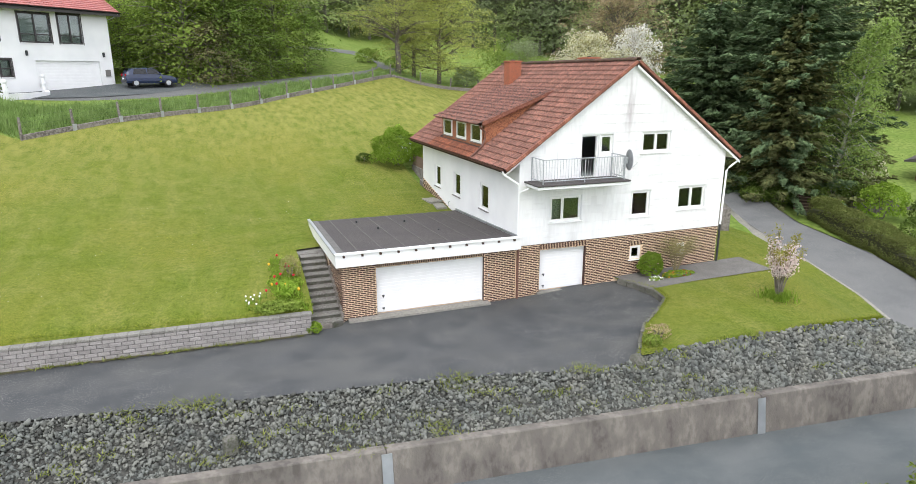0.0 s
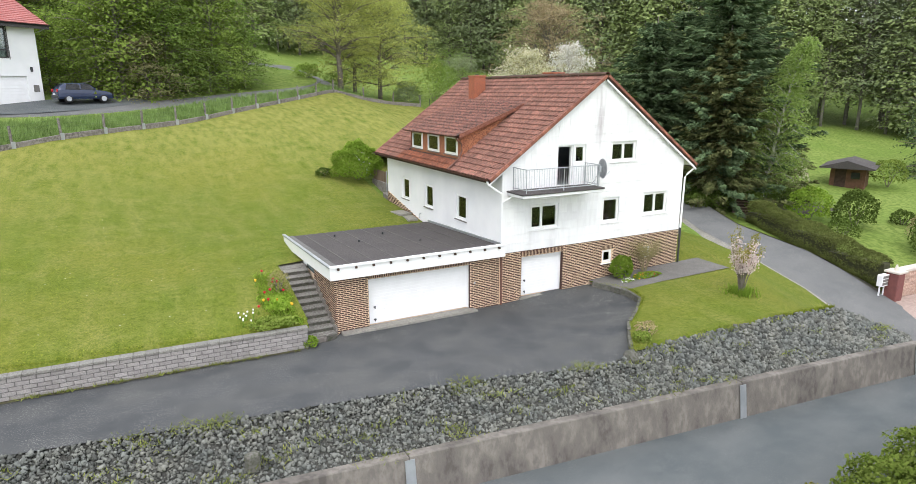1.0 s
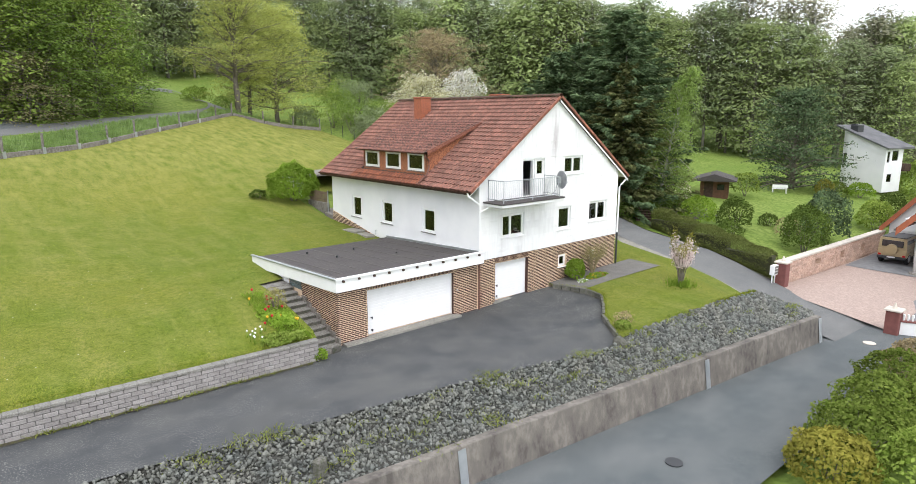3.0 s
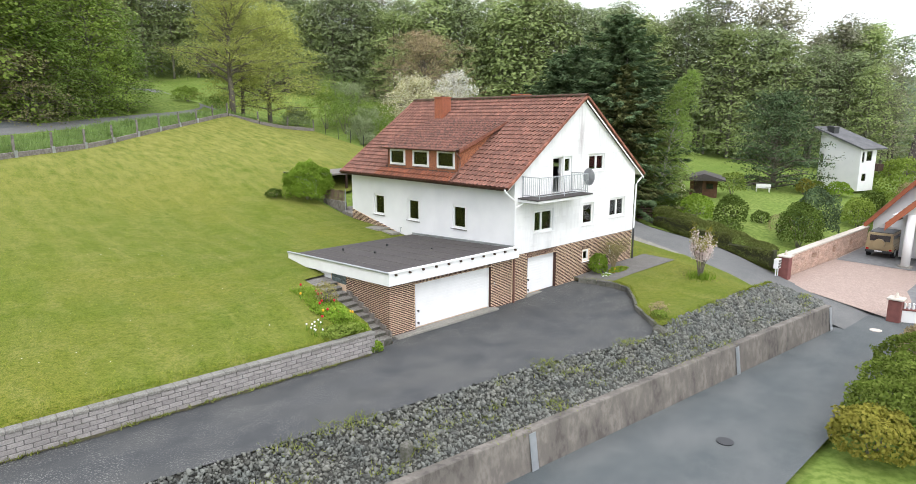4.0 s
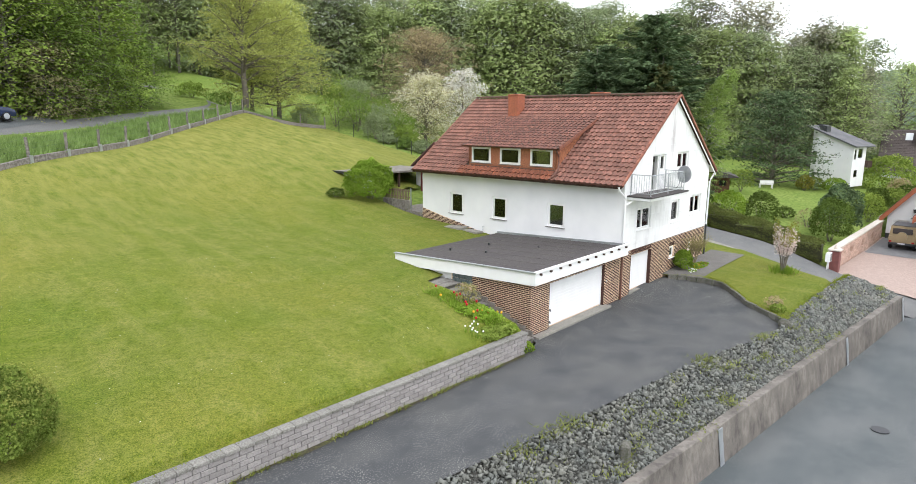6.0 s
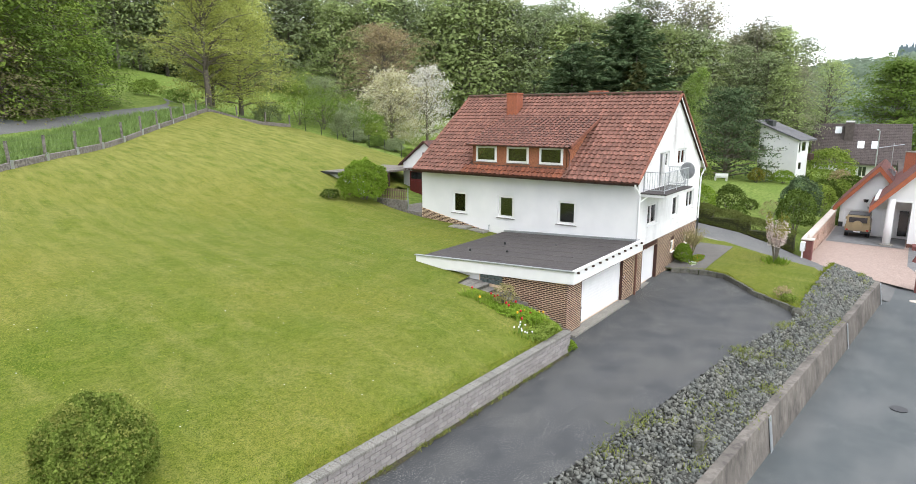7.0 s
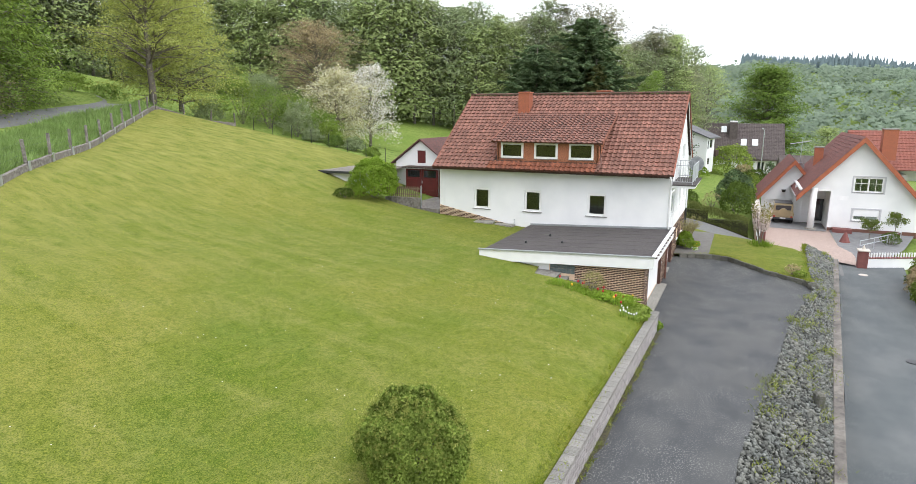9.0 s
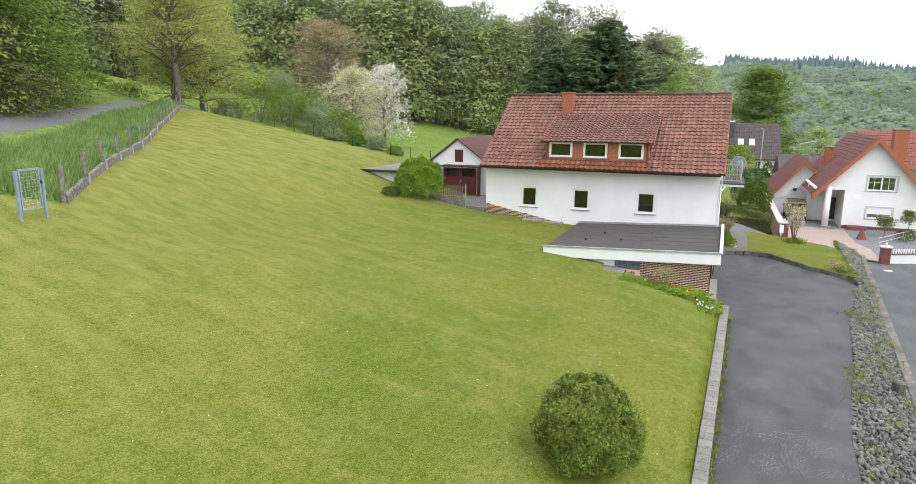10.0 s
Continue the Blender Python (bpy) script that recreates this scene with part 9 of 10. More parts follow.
def garden_shed():
    s = thing("garden_shed", "small brown wooden garden shed with grey felt roof", "shed", at=(44.6, 9.8, 0.75), turn=25)
    bm = bmesh.new()
    for i in range(14):
        box(bm, -0.02, 0.0, 0.0 + i * 0.2, 0.19 + i * 0.2, -0.3, 1.95)
        box(bm, 0.0 + i * 0.25, 0.24 + i * 0.25, -0.02, 0.0, -0.3, 1.95)
    part("boarding", bm, M_SHED, s)["kind"] = "stuff"
    part("wall", boxed(0, 3.5, 0, 2.8, -0.3, 1.95), M_SHED, s)
    part("door", boxed(-0.06, -0.02, 1.5, 2.4, -0.1, 1.7), M_DARKWOOD, s)
    part("window", boxed(-0.06, -0.02, 0.4, 1.1, 0.8, 1.4), M_GLASSDARK, s)
    bm = bmesh.new()
    prism(bm, [(-0.8, 1.9), (1.4, 2.55), (3.6, 1.9), (3.6, 1.8), (-0.8, 1.8)], "x", -1.3, 4.0)
    part("roof", bm, M_FELT, s, "grey felt roof")
    b = thing("garden_bench", "white garden bench on the neighbouring lawn", "bench", at=(55.1, 8.9, 0.55), turn=120)
    part("seat", boxed(-0.8, 0.8, -0.25, 0.25, 0.42, 0.48, r=0.01), M_WHITE, b)
    part("backrest", boxed(-0.8, 0.8, 0.25, 0.3, 0.55, 0.95, r=0.01), M_WHITE, b)
    for x in (-0.7, 0.7):
        for y in (-0.2, 0.22):
            part("leg", boxed(x - 0.04, x + 0.04, y - 0.04, y + 0.04, -0.15, 0.45), M_WHITE, b)
    t = thing("trellis_hut", "weathered wooden trellis hut under the spruces", "shed", at=(25.2, 6.6, 0.55), turn=35)
    part("hut_wall", boxed(0, 1.1, 0, 1.2, -0.3, 1.5), M_DARKWOOD, t)
    for i in range(8):
        part("slat", boxed(-0.03, 0.0, 0.0, 1.2, -0.2 + i * 0.21, -0.14 + i * 0.21), M_WOOD, t)
        part("slat", boxed(0.0, 1.1, -0.03, 0.0, -0.2 + i * 0.21, -0.14 + i * 0.21), M_WOOD, t)
    part("hut_roof", boxed(-0.06, 1.16, -0.06, 1.26, 1.5, 1.54), M_DARKWOOD, t)
    for x in (0.1, 0.4, 0.7, 1.0):
        part("lath", boxed(x - 0.02, x + 0.02, -0.05, -0.03, -0.2, 1.5), M_WOOD, t)
    p = thing("concrete_pier", "weathered concrete pier beside the lane", "pier", at=(15.6, 4.9, 0.9))
    part("pier", boxed(-0.45, 0.45, -0.5, 0.5, -0.6, 1.15, r=0.03), M_CONCRETE, p)


M_SHED = mat("brown_shed_boards", (0.12, 0.06, 0.035), 0.8, (0.16, 0.08, 0.05), 4.0, None, bump=0.2)
garden_shed()

for x, y, lab in ((16.6, -12.15, "pale round manhole cover in the road"), (-1.55, -11.7, "dark round manhole cover in the road")):
    bm = bmesh.new()
    bmesh.ops.create_cone(bm, segments=24, radius1=0.3, radius2=0.3, depth=0.03, cap_ends=True)
    solo("manhole_cover", bm, M_COPING if x > 5 else M_DARKMETAL, lab, "manhole cover", at=(x, y, -2.385))


# ---- trees and hedges ----
M_FOREST_Y = leaf_mat("fresh_leaf", (0.27, 0.34, 0.105), (0.42, 0.49, 0.19), 0.2, 0.5)

M_WOODNEAR = leaf_mat("shady_beech_leaf", (0.14, 0.22, 0.045), (0.23, 0.32, 0.08), 0.2, 0.4, 0.35, 0.5)
M_WOODNEAR_Y = leaf_mat("fresh_beech_leaf", (0.19, 0.275, 0.05), (0.29, 0.38, 0.09), 0.18, 0.45, 0.35, 0.5)
M_WOODNEAR_B = leaf_mat("bronze_oak_leaf", (0.2, 0.19, 0.085), (0.29, 0.275, 0.14), 0.18, 0.4, 0.3, 0.5)
# pale, greyed leaf colours put the distance haze into the far trees
M_FAR_HAZE = leaf_mat("hazed_far_beech_leaf", (0.26, 0.315, 0.165), (0.34, 0.4, 0.22), 0.2, 0.5, 0.2, 0.4)
M_FAR_Y_HAZE = leaf_mat("hazed_far_fresh_leaf", (0.3, 0.37, 0.15), (0.4, 0.47, 0.21), 0.18, 0.5, 0.2, 0.4)
M_FAR_B_HAZE = leaf_mat("hazed_far_bronze_leaf", (0.3, 0.3, 0.2), (0.38, 0.375, 0.26), 0.18, 0.45, 0.2, 0.4)
M_BIRCH = leaf_mat("birch_leaf", (0.2, 0.29, 0.07), (0.32, 0.42, 0.13), 0.0, 0.45)
# spruces, birch and dark conifers beyond the lane
make_spruce("spruce", "tall broad dark green spruce beside the lane", (27.0, 11.4, 1.2), 61, 17.3, 7.2, M_NEEDLE, 0.32, group="spruces by the lane", taper=0.42, density=1.15)
make_spruce("spruce", "dark blue-green spruce behind the house", (23.4, 15.2, 2.2), 62, 13.0, 5.8, M_NEEDLE, 0.26, group="spruces by the lane", taper=0.45)
make_spruce("spruce", "olive-green spruce with brownish cones", (25.6, 10.0, 1.0), 63, 13.2, 4.8, M_NEEDLE_OLIVE, 0.26, group="spruces by the lane", taper=0.6)
make_spruce("spruce", "dark green spruce at the edge of the garden", (32.0, 10.8, 0.9), 67, 10.5, 4.4, M_NEEDLE_OLIVE, 0.22, group="spruces by the lane")
make_spruce("spruce", "dark spruce behind the house", (28.5, 17.0, 2.1), 64, 14.4, 6.0, M_NEEDLE, 0.26, group="spruces by the lane", taper=0.45)
make_bough_tree("birch", "slender leaning light green birch with white trunk", (28.1, 8.0, 0.7), 65, M_BIRCH, 0.17, bark=mat("birch_bark", (0.5, 0.48, 0.44), 0.8, (0.2, 0.19, 0.18), 3.0, None, bump=0.2), height=12.8, radius=3.0, trunk_r=0.15, boughs=76, clear=0.16, pads=7, per=30, pad=0.36, rise=(0.3, 0.9), profile=lambda f: 0.95 * (1 - f) ** 0.6 + 0.12, lean=(-1.5, -3.4), droop=1.2, loose=0.8)
make_bough_tree("yew", "broad dark green conifer in the neighbouring garden", (60.0, 9.6, 0.5), 66, M_NEEDLE, 0.34, height=11.4, radius=7.2, trunk_r=0.35, boughs=96, clear=0.02, pads=7, per=24, pad=0.6, rise=(0.1, 1.0), profile=lambda f: (1 - f) ** 0.5 * (0.85 + 0.4 * f) + 0.05, droop=0.3, loose=0.7, wide=0.3)

# cherry in blossom, brown budding tree, oaks at the fence corner
def dome(f):
    """Crown outline of a spreading tree: full at the flanks, rounded on top."""
    return math.sin(math.pi * (0.3 + 0.66 * f)) ** 0.5


make_bough_tree("cherry_tree", "old cherry tree covered in cream-white blossom", (29.0, 42.4, 5.5), 71, M_BUDLEAF, 0.16, extra=(M_BLOSSOM, 1.0, 0.2), height=8.2, radius=5.0, trunk_r=0.26, boughs=44, clear=0.14, pads=13, per=17, pad=0.5, rise=(0.0, 1.15), droop=0.9, sides=4, twigs=6, loose=0.8, wide=0.36, profile=dome)
make_bough_tree("cherry_tree", "second cherry tree in bright white blossom", (34.6, 41.2, 4.9), 72, M_BUDLEAF, 0.13, extra=(M_BLOSSOM_W, 1.1, 0.2), height=9.4, radius=4.6, trunk_r=0.2, boughs=40, clear=0.14, pads=12, per=16, pad=0.45, rise=(0.1, 1.2), droop=0.8, sides=4, twigs=6, loose=0.8, wide=0.36, profile=dome)
make_bough_tree("budding_tree", "large brown budding tree not yet in leaf", (40.5, 53.6, 7.4), 73, M_BUD, 0.27, height=12.6, radius=8.6, trunk_r=0.35, boughs=60, clear=0.1, pads=14, per=24, pad=0.65, rise=(0.1, 1.2), droop=0.5, sides=4, twigs=9, loose=0.9, wide=0.36, profile=dome)
make_bough_tree("oak", "spreading oak with thin yellow-green spring leaves", (7.7, 48.3, 9.7), 74, M_LEAFY, 0.22, height=13.4, radius=6.4, trunk_r=0.36, boughs=34, clear=0.22, pads=18, per=38, pad=0.7, rise=(0.3, 1.25), wobble=1.2, droop=0.35, sides=5, twigs=9, loose=0.8, wide=0.38, profile=dome)
make_bough_tree("oak", "second oak with yellow-green spring leaves", (13.6, 51.2, 8.6), 75, M_LEAFY, 0.22, height=12.6, radius=7.2, trunk_r=0.3, boughs=38, clear=0.1, pads=18, per=38, pad=0.7, rise=(0.1, 1.2), wobble=1.0, droop=0.6, sides=5, twigs=8, loose=0.8, wide=0.38, profile=dome)
make_bough_tree("oak", "third oak standing behind the fence corner", (10.6, 52.0, 9.3), 76, M_LEAFY, 0.22, height=12.4, radius=5.0, trunk_r=0.26, boughs=30, clear=0.14, pads=16, per=36, pad=0.7, rise=(0.2, 1.25), wobble=1.0, droop=0.4, sides=5, twigs=8, loose=0.8, wide=0.38, profile=dome)
make_bough_tree("apple_tree", "grey-green apple tree beyond the mesh fence", (24.2, 49.4, 6.0), 77, M_GREYLEAF, 0.18, height=7.2, radius=4.0, trunk_r=0.18, boughs=34, clear=0.06, pads=12, per=26, pad=0.5, rise=(0.1, 1.2), droop=0.6, twigs=5, loose=0.8, wide=0.36, profile=dome)

# shrubs in the neighbouring garden and the hedge along the lane
for i, (name, label, at, rx, ry, rz, m, leaf, n) in enumerate((
        ("bright_bush", "bright green leafy bush by the hedge", (29.0, 4.6, 0.25), 1.5, 1.5, 1.35, M_BRIGHT, 0.17, 2600),
        ("variegated_bush", "dark rounded bush with pale tips", (31.0, 2.4, -0.05), 1.4, 1.4, 1.45, M_LEAF_DARK, 0.16, 2800),
        ("round_conifer", "dense dark green rounded conifer", (31.0, -3.2, -1.15), 1.75, 1.6, 2.0, M_LEAF_DARK, 0.17, 4200),
        ("round_conifer", "very dark rounded conifer beside the wall", (36.0, -2.8, -1.0), 2.0, 1.8, 2.3, M_NEEDLE, 0.2, 4200),
        ("topiary_ball", "yellow-green clipped ball shrub", (58.3, 5.3, 0.2), 1.0, 1.0, 1.05, M_YELLOWLEAF, 0.16, 1300),
        ("topiary_ball", "green clipped ball shrub", (60.3, 4.6, 0.2), 1.1, 1.1, 0.85, M_LEAF, 0.16, 1300),
        ("garden_shrub", "mixed green garden shrub", (61.6, 2.6, 0.0), 1.7, 1.5, 0.9, M_BRIGHT, 0.2, 1500),
        ("garden_shrub", "rounded green shrub along the garden edge", (46.0, -3.6, -1.2), 1.9, 1.6, 1.5, M_LEAF, 0.2, 2200),
        ("garden_shrub", "rounded green shrub along the garden edge", (51.0, -3.4, -1.3), 2.0, 1.7, 1.6, M_LEAF_DARK, 0.2, 2200),
        ("garden_shrub", "clipped green shrub in a row", (57.0, -4.2, -1.6), 2.0, 1.7, 1.5, M_LEAF, 0.22, 2000),
        ("garden_shrub", "clipped green shrub in a row", (63.5, -5.0, -1.8), 2.2, 1.9, 1.6, M_LEAF_DARK, 0.22, 2000),
        ("bronze_shrub", "bronze cone-shaped garden shrub", (68.0, -3.4, -1.6), 1.6, 1.6, 1.7, M_BUD, 0.2, 1500),
        ("garden_tree_bush", "large rounded green garden bush", (73.0, -1.5, -1.8), 3.6, 3.4, 3.2, M_LEAF, 0.3, 4200),
        ("garden_shrub", "low flowering shrub by the shed", (48.0, 9.6, 0.8), 1.8, 1.5, 1.3, M_LEAF, 0.16, 1600),
        ("white_blossom_shrub", "white-flowering shrub beside the birch", (33.5, 9.5, 0.8), 1.6, 1.4, 1.6, M_LEAF, 0.14, 1500),
        ("bare_shrub", "bare brown twiggy shrub near the hedge", (33.8, -0.8, -0.6), 1.2, 1.1, 0.9, M_BUD, 0.09, 800),
        ("low_shrub", "low green shrub on the garden lawn", (35.5, 1.5, -0.2), 0.9, 0.9, 0.6, M_LEAF_DARK, 0.14, 800),
        ("low_shrub", "low green shrub behind the hedge", (27.0, 0.8, -0.2), 1.2, 1.0, 0.8, M_LEAF_DARK, 0.15, 1000),
        ("thuja", "slim dark thuja by the far house", (100.5, -8.0, -4.6), 1.2, 1.2, 2.4, M_NEEDLE, 0.25, 1200),
        ("garden_hedge", "clipped hedge before the far house", (98, -12, -4.6), 1.2, 5.0, 0.9, M_LEAF_DARK, 0.25, 1500))):
    make_bush(name, label, at, 100 + i, rx, ry, rz, m, leaf, n, extra=(M_BLOSSOM, 500, 0.2) if "blossom" in name else None)

for i, (x, y, z) in enumerate(((30.2, -14.4, -2.2), (31.8, -16.6, -2.2))):
    make_tree("small_garden_tree", "small clipped tree in the neighbouring front garden", (x, y, z), 130 + i, 1.9 + 0.5 * i, 0.9 - 0.2 * i, 0.05, M_LEAF, 0.13, 14, 0.16, limbs=8, sub=3, clear=0.5)
make_bush("front_garden_shrub", "small dark shrub behind the white wall", (29.0, -15.8, -2.2), 140, 0.9, 0.8, 0.6, M_LEAF_DARK, 0.13, 700)


def hedge():
    h = thing("hedge", "long clipped green hedge along the lane", "hedge")
    rng = np.random.default_rng(81)
    line = [(22.9, -4.3), (23.2, -1.0), (23.4, 2.0), (24.2, 5.5)]
    L = [0.0]
    for p, q in zip(line, line[1:]):
        L.append(L[-1] + math.dist(p, q))
    n = 38000
    s = rng.uniform(0, L[-1], n)
    cx = np.interp(s, L, [p[0] for p in line])
    cy = np.interp(s, L, [p[1] for p in line])
    a = rng.uniform(0, 2 * math.pi, n)
    w = np.sign(np.cos(a)) * np.abs(np.cos(a)) ** 0.5 * rng.uniform(0.8, 1.02, n)
    v = np.sign(np.sin(a)) * np.abs(np.sin(a)) ** 0.5 * rng.uniform(0.8, 1.02, n)
    g = np.array([ground_z(x, y) for x, y in zip(cx, cy)])
    P = np.stack([cx + w * 0.85, cy + rng.normal(size=n) * 0.05, g + 0.75 + v * 0.85 + 0.08 * np.sin(s * 3)], axis=1)
    V, F = leaf_tris(P, 0.11, rng)
    part("foliage", fast_mesh("foliage", V, F, M_HEDGE), None, h)
    # solid dark boxes fill the hedge behind its leaves
    bm = bmesh.new()
    for p, q in zip(line, line[1:]):
        m = [(p[0] + q[0]) / 2, (p[1] + q[1]) / 2]
        z = ground_z(*m)
        box(bm, m[0] - 0.3, m[0] + 0.3, min(p[1], q[1]), max(p[1], q[1]), z - 0.3, z + 0.95)
    part("hedge_core", bm, M_DARKCORE, h)


M_HEDGE = leaf_mat("hedge_leaf", (0.1, 0.12, 0.034), (0.175, 0.195, 0.062), 0.0, 0.3)
M_DARKCORE = mat("dark_hedge_fill", (0.05, 0.055, 0.025), 0.95, (0.07, 0.07, 0.035), 5.0, None, bump=0.6, bump_scale=12)
hedge()

# dark sheet over the ground under the spruces
solo("needle_litter", strip_mesh("needle_litter", [(23.4 + 0.55 * (y - 5), y, ground_z(23.4 + 0.55 * (y - 5), y) + 0.05) for y in (5.6, 8, 11, 14, 17, 20)], [(34.5, y, ground_z(34.5, y) + 0.05) for y in (5.6, 8, 11, 14, 17, 20)], 30, M_SOIL, across=16),
     None, "dark ground under the spruces", "ground", kind="structure")

# undergrowth along the lane under the spruces
for i, (x, y, rx, rz, m) in enumerate(((24.0, 8.3, 1.3, 0.7, M_LEAF_DARK), (23.2, 11.0, 1.2, 0.8, M_LEAF_DARK), (26.0, 7.6, 1.5, 0.8, M_LEAF_DARK), (25.5, 5.6, 1.0, 0.6, M_LEAF), (24.3, 14.0, 1.5, 0.9, M_LEAF_DARK), (30.5, 7.5, 1.4, 0.8, M_LEAF_DARK), (22.4, 9.0, 1.0, 0.6, M_LEAF_DARK), (25.0, 10.0, 1.6, 1.0, M_LEAF_DARK), (28.0, 8.0, 1.5, 1.1, M_LEAF_DARK), (24.2, 12.0, 1.4, 0.9, M_LEAF_DARK), (17.8, 7.2, 0.6, 0.35, M_BRIGHT))):
    make_bush("undergrowth", "dark green undergrowth along the lane", (x, y, ground_z(x, y) + 0.05 if x > 18 else front_z(x, y)), 150 + i, rx, rx * 0.9, rz, m, 0.16, 1300)

# hedge bushes on the near side of the road
for i, (x, y, rx, rz, m) in enumerate(((1.5, -15.6, 1.4, 0.95, M_YELLOWLEAF), (3.8, -15.7, 1.7, 1.1, M_LEAF), (6.6, -15.5, 1.8, 1.2, M_LEAF), (9.6, -15.3, 1.8, 1.25, M_LEAF), (12.5, -15.4, 1.6, 1.15, M_BUD), (15.2, -16.2, 1.8, 1.2, M_LEAF), (7.6, -18.2, 2.2, 1.3, M_LEAF), (3.0, -18.5, 2.2, 1.2, M_LEAF))):
    make_bush("roadside_bush", "leafy green bush on the near side of the road", (x, y, -2.6), 170 + i, rx, rx, rz, m, 0.15, 4000, group="roadside bushes")

# bushes below the mesh fence and near the cherry
for i, (x, y, r, q) in enumerate(((20.5, 45.5, 2.4, 1.0), (22.0, 42.5, 2.2, 0.85), (20.0, 49.0, 2.6, 1.1), (24.2, 44.6, 2.6, 0.9), (19.6, 41.0, 1.7, 0.9), (26.0, 47.0, 2.6, 0.8), (22.6, 40.0, 2.0, 0.8), (18.9, 38.4, 1.0, 0.7), (20.8, 37.6, 1.3, 0.8), (18.8, 35.4, 0.8, 0.7), (19.4, 33.4, 0.9, 0.7), (18.8, 31.0, 0.7, 0.6), (23.5, 52.0, 2.8, 1.0), (17.0, 51.0, 1.6, 0.7), (6.5, 58.0, 1.5, 0.6), (10.5, 58.5, 1.6, 0.6))):
    make_bush("orchard_bush", "green bush along the meadow fence", (x, y, ground_z(x, y) - 0.05), 190 + i, r, r, r * q, (M_WOODNEAR, M_GREYLEAF, M_WOODNEAR_Y)[i % 3], 0.17, 4200, group="meadow bushes", rough=0.45, leaves=leaf_tris)


# ---- woods ----

M_GREYBARK = mat("grey_bark", (0.2, 0.185, 0.16), 0.95, (0.13, 0.12, 0.1), 3.0, None, bump=0.3, bump_scale=10)


# leaf, leaf size and form of each kind of tree in the woods: four for the near wood, five for the far one
WOOD_KINDS = (
    (M_WOODNEAR, 0.36, dict(height=15.0, radius=5.4, trunk_r=0.26, boughs=100, clear=0.03, pads=5, per=20, pad=0.8, rise=(0.0, 0.8), droop=0.4, twigs=0)),
    (M_WOODNEAR_Y, 0.36, dict(height=13.5, radius=5.2, trunk_r=0.24, boughs=92, clear=0.04, pads=5, per=20, pad=0.85, rise=(0.0, 0.8), droop=0.45, twigs=0)),
    (M_WOODNEAR, 0.36, dict(height=17.0, radius=4.6, trunk_r=0.26, boughs=84, clear=0.2, pads=5, per=15, pad=0.75, rise=(0.1, 0.9), droop=0.35, twigs=1)),
    (M_WOODNEAR_B, 0.32, dict(height=16.0, radius=5.2, trunk_r=0.28, boughs=70, clear=0.24, pads=6, per=15, pad=0.75, rise=(0.15, 1.0), droop=0.3, twigs=3)),
    (M_FAR_HAZE, 0.44, dict(height=15.5, radius=4.6, trunk_r=0.2, boughs=84, clear=0.1, pads=5, per=17, pad=0.9, rise=(0.1, 0.9), droop=0.35, twigs=1)),
    (M_FAR_Y_HAZE, 0.44, dict(height=14.0, radius=4.6, trunk_r=0.2, boughs=84, clear=0.08, pads=5, per=17, pad=0.9, rise=(0.05, 0.9), droop=0.4, twigs=1)),
    (M_FAR_HAZE, 0.42, dict(height=17.5, radius=4.1, trunk_r=0.19, boughs=70, clear=0.2, pads=5, per=16, pad=0.8, rise=(0.25, 1.1), droop=0.3, twigs=1)),
    (M_FAR_B_HAZE, 0.38, dict(height=16.5, radius=4.4, trunk_r=0.18, boughs=66, clear=0.18, pads=5, per=16, pad=0.8, rise=(0.25, 1.1), droop=0.3, twigs=2)),
    (M_FAR_Y_HAZE, 0.42, dict(height=17.0, radius=4.4, trunk_r=0.19, boughs=70, clear=0.18, pads=5, per=16, pad=0.85, rise=(0.2, 1.0), droop=0.3, twigs=1)))


